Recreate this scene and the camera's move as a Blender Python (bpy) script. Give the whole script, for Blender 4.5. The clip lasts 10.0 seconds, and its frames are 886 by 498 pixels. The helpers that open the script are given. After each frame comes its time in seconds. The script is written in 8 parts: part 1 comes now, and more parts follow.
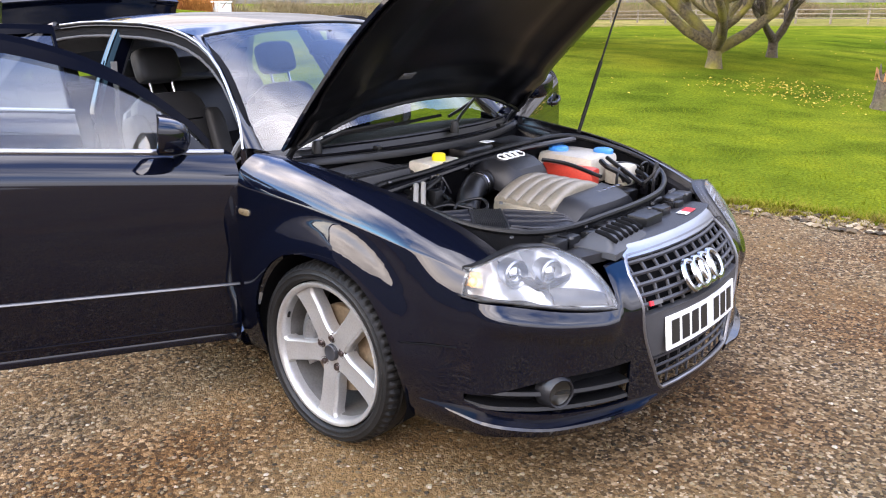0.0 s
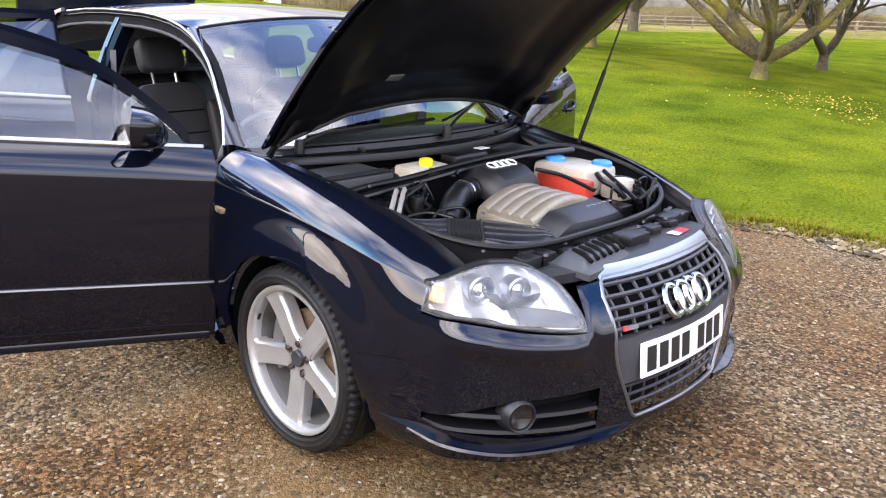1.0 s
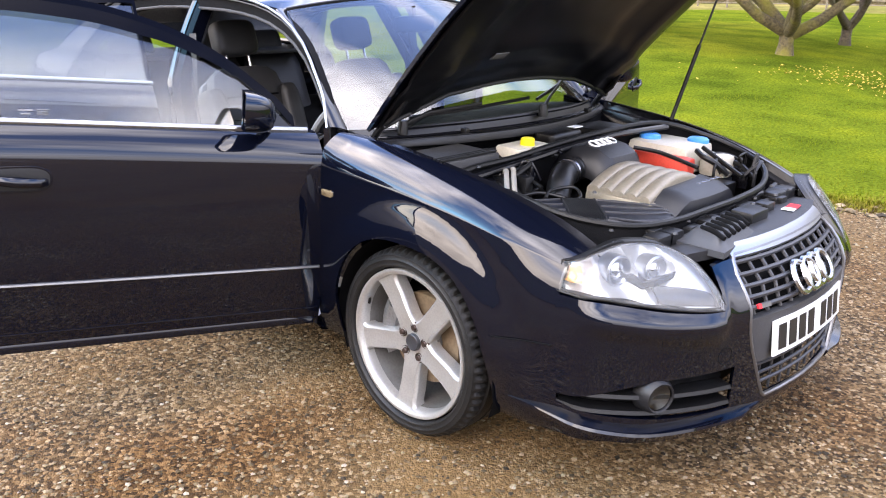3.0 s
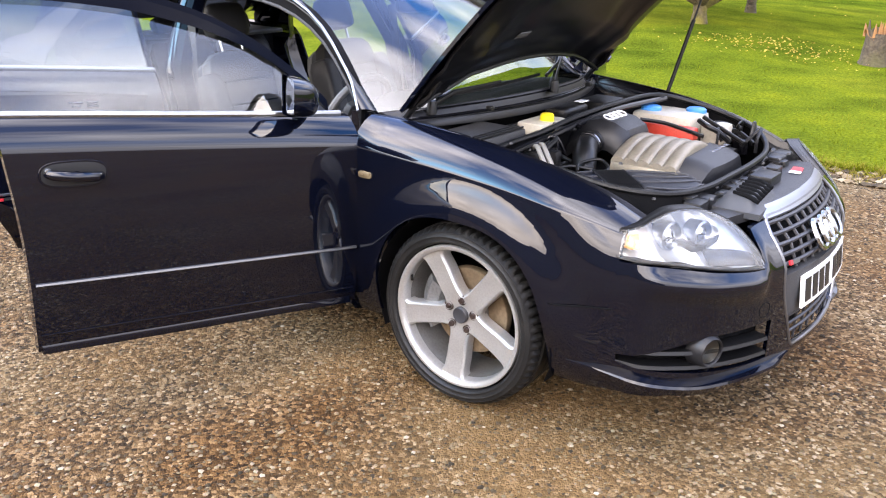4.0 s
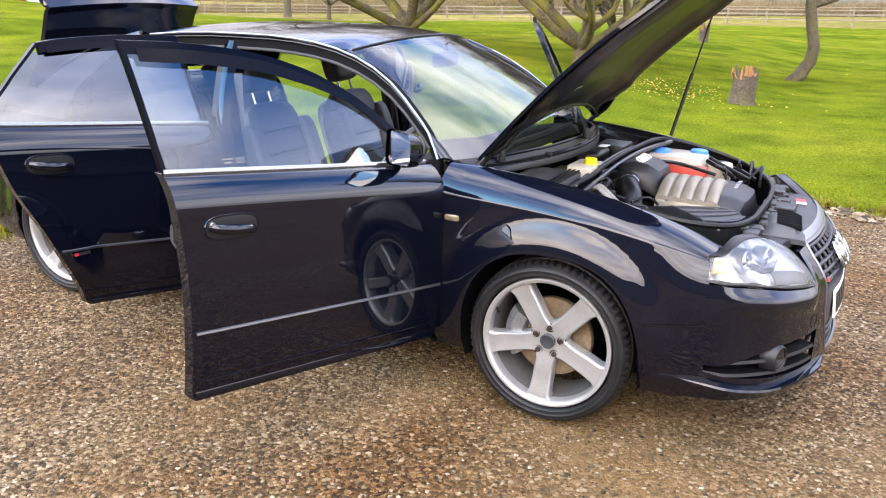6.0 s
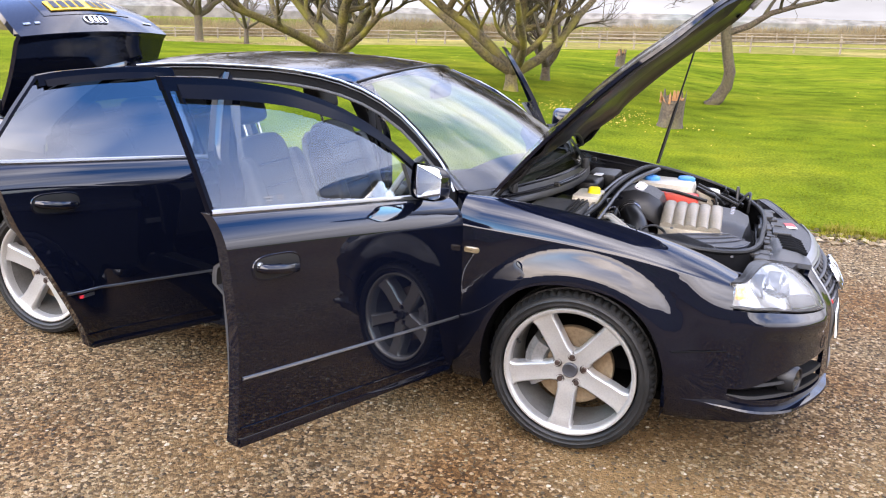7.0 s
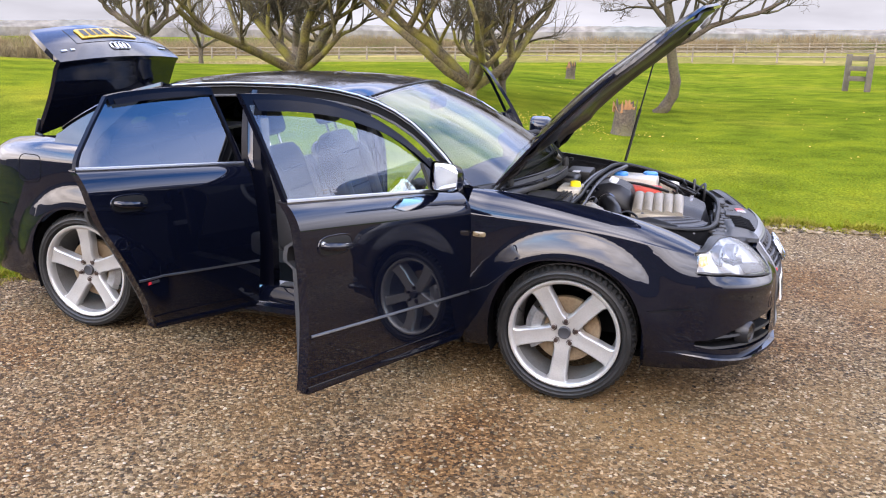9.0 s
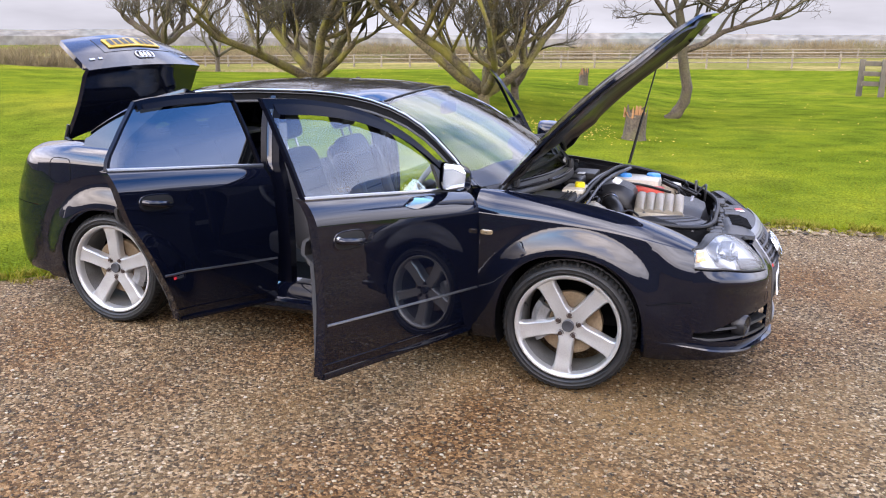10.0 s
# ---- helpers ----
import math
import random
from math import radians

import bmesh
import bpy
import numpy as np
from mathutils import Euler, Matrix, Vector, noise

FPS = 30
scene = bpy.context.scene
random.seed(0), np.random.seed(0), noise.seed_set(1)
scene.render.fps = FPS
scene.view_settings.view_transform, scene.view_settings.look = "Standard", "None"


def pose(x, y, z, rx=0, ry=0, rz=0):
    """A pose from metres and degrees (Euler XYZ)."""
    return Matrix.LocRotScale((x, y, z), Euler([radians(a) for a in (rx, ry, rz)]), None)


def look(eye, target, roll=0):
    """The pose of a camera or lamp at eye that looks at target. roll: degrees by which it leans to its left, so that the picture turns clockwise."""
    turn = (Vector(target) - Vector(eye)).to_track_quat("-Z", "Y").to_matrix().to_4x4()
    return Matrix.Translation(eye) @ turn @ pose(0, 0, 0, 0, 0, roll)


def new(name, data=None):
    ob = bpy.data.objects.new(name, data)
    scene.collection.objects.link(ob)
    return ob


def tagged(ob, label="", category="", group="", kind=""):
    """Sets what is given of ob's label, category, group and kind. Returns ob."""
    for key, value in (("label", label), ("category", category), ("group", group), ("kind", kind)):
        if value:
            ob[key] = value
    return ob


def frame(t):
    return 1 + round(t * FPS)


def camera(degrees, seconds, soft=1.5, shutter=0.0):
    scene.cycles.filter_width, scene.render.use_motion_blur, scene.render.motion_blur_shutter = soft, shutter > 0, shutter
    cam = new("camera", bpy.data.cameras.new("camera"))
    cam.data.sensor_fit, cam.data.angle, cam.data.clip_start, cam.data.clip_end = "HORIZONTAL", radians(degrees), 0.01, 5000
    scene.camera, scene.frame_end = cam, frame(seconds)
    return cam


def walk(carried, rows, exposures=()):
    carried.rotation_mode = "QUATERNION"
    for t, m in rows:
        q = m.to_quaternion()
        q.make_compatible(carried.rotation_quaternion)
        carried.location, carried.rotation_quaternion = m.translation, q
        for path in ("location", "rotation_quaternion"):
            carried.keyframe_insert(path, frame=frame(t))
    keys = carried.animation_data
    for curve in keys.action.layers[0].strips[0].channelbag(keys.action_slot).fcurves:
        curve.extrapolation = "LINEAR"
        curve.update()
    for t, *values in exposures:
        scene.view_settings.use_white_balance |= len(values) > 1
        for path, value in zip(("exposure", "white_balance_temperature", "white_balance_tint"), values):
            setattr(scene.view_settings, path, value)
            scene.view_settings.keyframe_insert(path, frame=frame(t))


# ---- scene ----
cam = camera(55.9, 10.0, soft=1.1)
PATH = [
    (0, (2.019, -2.598, 1.529), (0.771, -1.154, 0.934), 0.6),
    (0.5, (2.039, -2.469, 1.525), (0.776, -1.042, 0.917), 1.9),
    (1, (2.112, -2.365, 1.546), (0.791, -0.99, 0.942), 2.7),
    (1.5, (2.152, -2.303, 1.568), (0.764, -0.988, 0.984), 3.2),
    (2, (2.157, -2.242, 1.567), (0.706, -0.99, 0.995), 2.3),
    (2.5, (1.959, -2.406, 1.527), (0.573, -1.089, 0.938), 2.5),
    (3, (1.825, -2.604, 1.514), (0.508, -1.242, 0.872), 1.7),
    (3.2, (1.79, -2.687, 1.519), (0.499, -1.31, 0.861), 1.3),
    (4.5, (1.422, -3.144, 1.562), (0.375, -1.591, 0.861), 1.4),
    (5, (1.373, -3.323, 1.592), (0.377, -1.728, 0.908), 1.4),
    (5.5, (1.192, -3.478, 1.597), (0.251, -1.833, 0.958), 1.5),
    (6, (0.968, -3.658, 1.61), (0.103, -1.958, 1.008), 2.0),
    (7.5, (0.5, -3.899, 1.635), (-0.121, -2.071, 1.112), 2.2),
    (8, (0.487, -4.071, 1.639), (-0.102, -2.23, 1.126), 1.8),
    (8.5, (0.505, -4.263, 1.654), (-0.079, -2.42, 1.14), 1.7),
    (9, (0.559, -4.473, 1.659), (-0.028, -2.63, 1.152), 1.5),
    (9.5, (0.623, -4.629, 1.668), (0.025, -2.788, 1.165), 1.4),
    (10, (0.646, -4.655, 1.663), (0.024, -2.819, 1.171), 1.2),
]
walk(cam, [(t, look(eye, target, roll)) for t, eye, target, roll in PATH], exposures=[(0.0, 1.62, 8250, 22), (2.0, 1.76, 8500, 22), (5.0, 1.84, 8550, 22), (8.5, 1.68, 8250, 23), (10.0, 1.53, 8000, 24)])

# ---------------------------------------------------------------- light
world = bpy.data.worlds.new("sky")
scene.world = world
world.use_nodes = True
wn, wl = world.node_tree.nodes, world.node_tree.links
wn.clear()
w_out, w_bg = wn.new("ShaderNodeOutputWorld"), wn.new("ShaderNodeBackground")
w_sky = wn.new("ShaderNodeTexSky")
w_sky.sky_type, w_sky.sun_disc = "NISHITA", False
w_sky.sun_elevation, w_sky.sun_rotation = radians(38), radians(215)
w_co, w_map, w_noise, w_ramp, w_mix = (wn.new("ShaderNodeTexCoord"), wn.new("ShaderNodeMapping"), wn.new("ShaderNodeTexNoise"),
                                       wn.new("ShaderNodeValToRGB"), wn.new("ShaderNodeMixRGB"))
w_map.inputs["Scale"].default_value, w_map.inputs["Location"].default_value = (1.0, 1.0, 1.5), (-1.23, -0.30, -0.06)
w_noise.inputs["Scale"].default_value, w_noise.inputs["Detail"].default_value = 1.7, 3
w_ramp.color_ramp.elements[0].position, w_ramp.color_ramp.elements[1].position = 0.43, 0.62
w_cloud, w_sep = wn.new("ShaderNodeValToRGB"), wn.new("ShaderNodeSeparateXYZ")
w_cloud.color_ramp.elements[0].position, w_cloud.color_ramp.elements[0].color = 0.02, (0.052, 0.063, 0.080, 1)
w_cloud.color_ramp.elements[1].position, w_cloud.color_ramp.elements[1].color = 0.9, (0.34, 0.42, 0.56, 1)
w_cloud.color_ramp.elements.new(0.08).color = (0.052, 0.062, 0.078, 1)
w_cloud.color_ramp.elements.new(0.30).color = (0.100, 0.121, 0.157, 1)
w_cloud.color_ramp.elements.new(0.55).color = (0.26, 0.32, 0.42, 1)
w_gain = wn.new("ShaderNodeVectorMath")
w_gain.operation = "SCALE"
# the clouds are brighter round the veiled sun
w_dot, w_glow = wn.new("ShaderNodeVectorMath"), wn.new("ShaderNodeMapRange")
w_dot.operation = "DOT_PRODUCT"
w_dot.inputs[1].default_value = Vector((-6, -9, 6)).normalized()
w_glow.inputs["From Min"].default_value, w_glow.inputs["From Max"].default_value = 0.0, 1.0
w_glow.interpolation_type = "SMOOTHSTEP"
w_glow.inputs["To Min"].default_value, w_glow.inputs["To Max"].default_value = 46.0, 100.0
wl.new(w_co.outputs["Generated"], w_dot.inputs[0])
wl.new(w_dot.outputs["Value"], w_glow.inputs["Value"])
wl.new(w_glow.outputs["Result"], w_gain.inputs["Scale"])
wl.new(w_co.outputs["Generated"], w_sep.inputs["Vector"])
# on the sunny side the cloud is broken and high, over the fields it hangs low
w_side, w_lift = wn.new("ShaderNodeMapRange"), wn.new("ShaderNodeMath")
w_side.inputs["From Min"].default_value, w_side.inputs["From Max"].default_value = 0.35, 0.72
w_fields = wn.new("ShaderNodeVectorMath")
w_fields.operation = "DOT_PRODUCT"
w_fields.inputs[1].default_value = (-0.36, 0.93, 0.0)
wl.new(w_co.outputs["Generated"], w_fields.inputs[0])
w_side.inputs["To Min"].default_value, w_side.inputs["To Max"].default_value = 0.28, 0.0
w_lift.operation = "ADD"
wl.new(w_fields.outputs["Value"], w_side.inputs["Value"])
wl.new(w_sep.outputs["Z"], w_lift.inputs[0])
wl.new(w_side.outputs["Result"], w_lift.inputs[1])
wl.new(w_lift.outputs["Value"], w_cloud.inputs["Fac"])
w_warm, w_near = wn.new("ShaderNodeMixRGB"), wn.new("ShaderNodeMapRange")
w_warm.blend_type = "MULTIPLY"
w_warm.inputs["Color2"].default_value = (1.15, 1.0, 0.82, 1)
w_near.interpolation_type = "SMOOTHSTEP"
w_near.inputs["From Min"].default_value, w_near.inputs["From Max"].default_value = 0.35, 1.0
wl.new(w_dot.outputs["Value"], w_near.inputs["Value"])
wl.new(w_near.outputs["Result"], w_warm.inputs["Fac"])
wl.new(w_cloud.outputs["Color"], w_warm.inputs["Color1"])
wl.new(w_warm.outputs["Color"], w_gain.inputs[0])
w_fold, w_foldr, w_relief = wn.new("ShaderNodeTexNoise"), wn.new("ShaderNodeMapRange"), wn.new("ShaderNodeVectorMath")
w_flat = wn.new("ShaderNodeMapping")
w_flat.inputs["Scale"].default_value = (1.0, 1.0, 5.0)
w_fold.inputs["Scale"].default_value, w_fold.inputs["Detail"].default_value = 3.6, 5
w_foldr.inputs["From Min"].default_value, w_foldr.inputs["From Max"].default_value = 0.34, 0.66
w_foldr.inputs["To Min"].default_value, w_foldr.inputs["To Max"].default_value = 0.70, 1.16
w_relief.operation = "SCALE"
wl.new(w_co.outputs["Generated"], w_flat.inputs["Vector"])
wl.new(w_flat.outputs["Vector"], w_fold.inputs["Vector"])
wl.new(w_fold.outputs["Fac"], w_foldr.inputs["Value"])
wl.new(w_gain.outputs["Vector"], w_relief.inputs[0])
wl.new(w_foldr.outputs["Result"], w_relief.inputs["Scale"])
wl.new(w_relief.outputs["Vector"], w_mix.inputs["Color2"])
wl.new(w_co.outputs["Generated"], w_map.inputs["Vector"])
wl.new(w_map.outputs["Vector"], w_noise.inputs["Vector"])
wl.new(w_noise.outputs["Fac"], w_ramp.inputs["Fac"])
# the cloud closes towards the horizon
w_low, w_max = wn.new("ShaderNodeMapRange"), wn.new("ShaderNodeMath")
w_low.inputs["From Min"].default_value, w_low.inputs["From Max"].default_value = 0.30, 0.60
w_low.inputs["To Min"].default_value, w_low.inputs["To Max"].default_value = 1.0, 0.0
w_max.operation = "MAXIMUM"
wl.new(w_sep.outputs["Z"], w_low.inputs["Value"])
wl.new(w_low.outputs["Result"], w_max.inputs[0])
wl.new(w_ramp.outputs["Color"], w_max.inputs[1])
wl.new(w_max.outputs["Value"], w_mix.inputs["Fac"])
w_clear = wn.new("ShaderNodeVectorMath")
w_clear.operation = "MULTIPLY"
w_clear.inputs[1].default_value = (0.62, 2.3, 4.4)
wl.new(w_sky.outputs["Color"], w_clear.inputs[0])
wl.new(w_clear.outputs["Vector"], w_mix.inputs["Color1"])
wl.new(w_mix.outputs["Color"], w_bg.inputs["Color"])
w_bg.inputs["Strength"].default_value = 0.10
wl.new(w_bg.outputs["Background"], w_out.inputs["Surface"])

sun = new("sun", bpy.data.lights.new("sun", "SUN"))
sun.data.energy, sun.data.angle, sun.data.color = 0.6, radians(170), (1.0, 0.90, 0.74)
sun.matrix_world = look((-6, -9, 9), (0, 0, 0))


# ---------------------------------------------------------------- tools
def pw(pts):
    """A smooth curve through (x, value) pairs, with no overshoot."""
    xs, ys = np.array([p[0] for p in pts], float), np.array([p[1] for p in pts], float)
    if xs[0] > xs[-1]:
        xs, ys = xs[::-1], ys[::-1]
    h = np.diff(xs)
    d = np.diff(ys) / h
    m = np.zeros(len(xs))
    m[0], m[-1] = d[0], d[-1]
    for i in range(1, len(xs) - 1):
        if d[i - 1] * d[i] > 0:
            w1, w2 = 2 * h[i] + h[i - 1], h[i] + 2 * h[i - 1]
            m[i] = (w1 + w2) / (w1 / d[i - 1] + w2 / d[i])

    def f(x):
        if x <= xs[0]:
            return float(ys[0])
        if x >= xs[-1]:
            return float(ys[-1])
        i = int(np.searchsorted(xs, x)) - 1
        t = (x - xs[i]) / h[i]
        return float(ys[i] * (1 + 2 * t) * (1 - t) ** 2 + m[i] * h[i] * t * (1 - t) ** 2
                     + ys[i + 1] * t * t * (3 - 2 * t) + m[i + 1] * h[i] * t * t * (t - 1))
    return f


def smooth(a, b, x):
    t = min(1.0, max(0.0, (x - a) / (b - a)))
    return t * t * (3 - 2 * t)


def mesh_of(name, bm, material, soft=True):
    me = bpy.data.meshes.new(name)
    bmesh.ops.recalc_face_normals(bm, faces=bm.faces)
    bm.to_mesh(me)
    bm.free()
    if material:
        me.materials.append(material)
    for p in me.polygons:
        p.use_smooth = soft
    if soft:
        me.set_sharp_from_angle(angle=radians(38))
    return me


def part(name, bm, material, parent, label="", soft=True):
    ob = new(name, mesh_of(name, bm, material, soft))
    ob.parent = parent
    if label:
        ob["label"] = label
    return ob


def thing(name, bm, material, label, category, group="", kind="", soft=True):
    return tagged(new(name, mesh_of(name, bm, material, soft)), label, category, group, kind)


def grid(fn, us, vs, bm=None, flip=False):
    """A sheet of fn(u, v) over all us and vs."""
    bm = bm or bmesh.new()
    rows = [[bm.verts.new(fn(u, v)) for v in vs] for u in us]
    for i in range(len(us) - 1):
        for j in range(len(vs) - 1):
            q = [rows[i][j], rows[i + 1][j], rows[i + 1][j + 1], rows[i][j + 1]]
            bm.faces.new(q[::-1] if flip else q)
    return bm


def lin(a, b, n):
    return [a + (b - a) * i / (n - 1) for i in range(n)]


def shell(bm, inward, thick):
    """Gives an open sheet thickness: a second sheet moved by inward(co) * thick, and rims."""
    faces = list(bm.faces)
    verts = list(bm.verts)
    edges = [e for e in bm.edges if len(e.link_faces) == 1]
    twin = {v: bm.verts.new(v.co + Vector(inward(v.co)) * thick) for v in verts}
    for f in faces:
        bm.faces.new([twin[v] for v in reversed(f.verts)])
    for e in edges:
        a, b = e.verts
        try:
            bm.faces.new([a, b, twin[b], twin[a]])
        except ValueError:
            pass
    return bm


def box(bm, lo, hi, bevel=0.0, m=None):
    made = bmesh.ops.create_cube(bm, size=1.0)["verts"]
    size, mid = Vector(hi) - Vector(lo), (Vector(hi) + Vector(lo)) / 2
    for v in made:
        v.co = Vector((v.co.x * size.x, v.co.y * size.y, v.co.z * size.z)) + mid
    if bevel:
        es = list({e for v in made for e in v.link_edges})
        out = bmesh.ops.bevel(bm, geom=es, offset=bevel, segments=2, affect="EDGES", profile=0.6)
        made = list({v for f in out["faces"] for v in f.verts} | {v for v in made if v.is_valid})
    if m:
        for v in made:
            v.co = m @ v.co
    return bm


def tube(bm, pts, radius, sides=8, cap=True, flat=1.0):
    """A round rod along points; radius may be a list."""
    pts = [Vector(p) for p in pts]
    rad = radius if isinstance(radius, (list, tuple)) else [radius] * len(pts)
    rings = []
    ref = Vector((0.13, 0.21, 1)).normalized()
    for i, p in enumerate(pts):
        d = (pts[min(i + 1, len(pts) - 1)] - pts[max(i - 1, 0)]).normalized()
        if abs(d.dot(ref)) > 0.95:
            ref = Vector((1, 0.2, 0.1)).normalized()
        a = (ref - d * ref.dot(d)).normalized()
        b = d.cross(a)
        rings.append([bm.verts.new(p + (a * math.cos(2 * math.pi * k / sides) + b * flat * math.sin(2 * math.pi * k / sides)) * rad[i])
                      for k in range(sides)])
    for r, q in zip(rings, rings[1:]):
        for k in range(sides):
            bm.faces.new([r[k], r[(k + 1) % sides], q[(k + 1) % sides], q[k]])
    if cap:
        bm.faces.new(rings[0][::-1])
        bm.faces.new(rings[-1])
    return bm


def loop_tube(bm, pts, radius, sides=8):
    """A closed rod."""
    pts = [Vector(p) for p in pts]
    n = len(pts)
    rings = []
    c = sum(pts, Vector()) / n
    for i, p in enumerate(pts):
        d = (pts[(i + 1) % n] - pts[i - 1]).normalized()
        a = (p - c)
        a = (a - d * a.dot(d)).normalized()
        b = d.cross(a)
        rings.append([bm.verts.new(p + (a * math.cos(2 * math.pi * k / sides) + b * math.sin(2 * math.pi * k / sides)) * radius)
                      for k in range(sides)])
    for i in range(n):
        r, q = rings[i], rings[(i + 1) % n]
        for k in range(sides):
            bm.faces.new([r[k], r[(k + 1) % sides], q[(k + 1) % sides], q[k]])
    return bm


def revolve(bm, prof, seg=48, m=None, close=False):
    """Turns (radius, y) points about the y axis."""
    rings = []
    for k in range(seg):
        a = 2 * math.pi * k / seg
        ring = []
        for r, y in prof:
            co = Vector((r * math.cos(a), y, r * math.sin(a)))
            ring.append(bm.verts.new(m @ co if m else co))
        rings.append(ring)
    for k in range(seg):
        r, q = rings[k], rings[(k + 1) % seg]
        for j in range(len(prof) - (0 if close else 1)):
            j2 = (j + 1) % len(prof)
            bm.faces.new([r[j], q[j], q[j2], r[j2]])
    return bm


# ---------------------------------------------------------------- materials
def material(name, base, rough=0.5, metal=0.0, coat=0.0, spec=0.5, vary=0.0, scale=6.0, fine=60.0, bump=0.0, tint=None, rvary=0.0):
    """A surface with variation at two scales: broad patches towards tint, and grain."""
    m = bpy.data.materials.new(name)
    m.use_nodes = True
    n, l = m.node_tree.nodes, m.node_tree.links
    b = n["Principled BSDF"]
    b.inputs["Base Color"].default_value = (*base, 1)
    b.inputs["Roughness"].default_value, b.inputs["Metallic"].default_value = rough, metal
    b.inputs["Coat Weight"].default_value, b.inputs["Coat Roughness"].default_value = coat, 0.02
    b.inputs["Specular IOR Level"].default_value = spec
    b.inputs["Coat IOR"].default_value = 1.50
    if vary or bump or rvary:
        co = n.new("ShaderNodeTexCoord")
        big, small = n.new("ShaderNodeTexNoise"), n.new("ShaderNodeTexNoise")
        big.inputs["Scale"].default_value, big.inputs["Detail"].default_value = scale, 5
        small.inputs["Scale"].default_value, small.inputs["Detail"].default_value = fine, 3
        l.new(co.outputs["Object"], big.inputs["Vector"])
        l.new(co.outputs["Object"], small.inputs["Vector"])
        if vary:
            mix, sm = n.new("ShaderNodeMixRGB"), n.new("ShaderNodeMixRGB")
            t = tint or tuple(c * 0.45 for c in base)
            mix.inputs["Color1"].default_value, mix.inputs["Color2"].default_value = (*base, 1), (*t, 1)
            ramp = n.new("ShaderNodeValToRGB")
            ramp.color_ramp.elements[0].position, ramp.color_ramp.elements[1].position = 0.42, 0.68
            ramp.color_ramp.elements[1].color = (vary, vary, vary, 1)
            l.new(big.outputs["Fac"], ramp.inputs["Fac"])
            l.new(ramp.outputs["Color"], mix.inputs["Fac"])
            sm.blend_type = "MULTIPLY"
            sm.inputs["Fac"].default_value = min(1.0, vary)
            l.new(mix.outputs["Color"], sm.inputs["Color1"])
            r2 = n.new("ShaderNodeValToRGB")
            r2.color_ramp.elements[0].position, r2.color_ramp.elements[1].position = 0.3, 0.6
            r2.color_ramp.elements[0].color = (0.6, 0.6, 0.6, 1)
            l.new(small.outputs["Fac"], r2.inputs["Fac"])
            l.new(r2.outputs["Color"], sm.inputs["Color2"])
            l.new(sm.outputs["Color"], b.inputs["Base Color"])
        if rvary:
            mr = n.new("ShaderNodeMapRange")
            mr.inputs["To Min"].default_value, mr.inputs["To Max"].default_value = rough, min(1.0, rough + rvary)
            l.new(big.outputs["Fac"], mr.inputs["Value"])
            l.new(mr.outputs["Result"], b.inputs["Roughness"])
        if bump:
            bn = n.new("ShaderNodeBump")
            bn.inputs["Strength"].default_value, bn.inputs["Distance"].default_value = bump, 0.004
            l.new(small.outputs["Fac"], bn.inputs["Height"])
            l.new(bn.outputs["Normal"], b.inputs["Normal"])
    return m


def glass_material(name, colour, clear=0.85, rough=0.0):
    """Thin car glass: it lets tinted light straight through and mirrors by angle."""
    m = bpy.data.materials.new(name)
    m.use_nodes = True
    n, l = m.node_tree.nodes, m.node_tree.links
    n.clear()
    out, mix, tr, gl, fr = (n.new("ShaderNodeOutputMaterial"), n.new("ShaderNodeMixShader"), n.new("ShaderNodeBsdfTransparent"),
                            n.new("ShaderNodeBsdfGlossy"), n.new("ShaderNodeFresnel"))
    tr.inputs["Color"].default_value = (*colour, 1)
    gl.inputs["Roughness"].default_value = rough
    fr.inputs["IOR"].default_value = clear
    l.new(fr.outputs["Fac"], mix.inputs["Fac"])
    l.new(tr.outputs["BSDF"], mix.inputs[1])
    l.new(gl.outputs["BSDF"], mix.inputs[2])
    l.new(mix.outputs["Shader"], out.inputs["Surface"])
    return m


PAINT = material("dark_blue_paint", (0.0016, 0.0024, 0.0060), 0.34, 0.15, 1.0, 0.0, vary=0.3, scale=2.0, fine=900, tint=(0.0022, 0.0034, 0.0085), rvary=0.08)
BLACK = material("black_plastic", (0.0042, 0.0042, 0.0046), 0.30, spec=0.38, vary=0.5, scale=9, fine=300, bump=0.15, rvary=0.2)
GREYPL = material("grey_plastic", (0.036, 0.037, 0.040), 0.4, vary=0.4, scale=7, fine=260, bump=0.2, rvary=0.2)
RUBBER = material("rubber", (0.005, 0.005, 0.005), 0.42, spec=0.28, vary=0.5, scale=12, fine=120, bump=0.3)
TYRE = material("tyre_rubber", (0.007, 0.007, 0.007), 0.40, spec=0.3, vary=0.5, scale=14, fine=150, bump=0.35, tint=(0.020, 0.018, 0.016), rvary=0.2)
CHROME = material("chrome", (0.40, 0.41, 0.42), 0.20, 1.0, vary=0.1, scale=5, fine=80, rvary=0.06)
SATIN = material("satin_aluminium", (0.32, 0.33, 0.345), 0.28, 1.0, vary=0.15, scale=5, fine=160, rvary=0.1)
RIM = material("silver_wheel_paint", (0.46, 0.45, 0.43), 0.32, 0.7, 0.5, vary=0.3, scale=9, fine=160, tint=(0.37, 0.35, 0.32), rvary=0.15)
# brake dust, plus the barrel's shade put into a darker base colour
RIM_SHADE = material("shaded_dusty_barrel", (0.17, 0.165, 0.155), 0.45, 0.5, vary=0.5, scale=9, fine=120, tint=(0.09, 0.075, 0.06), rvary=0.2)
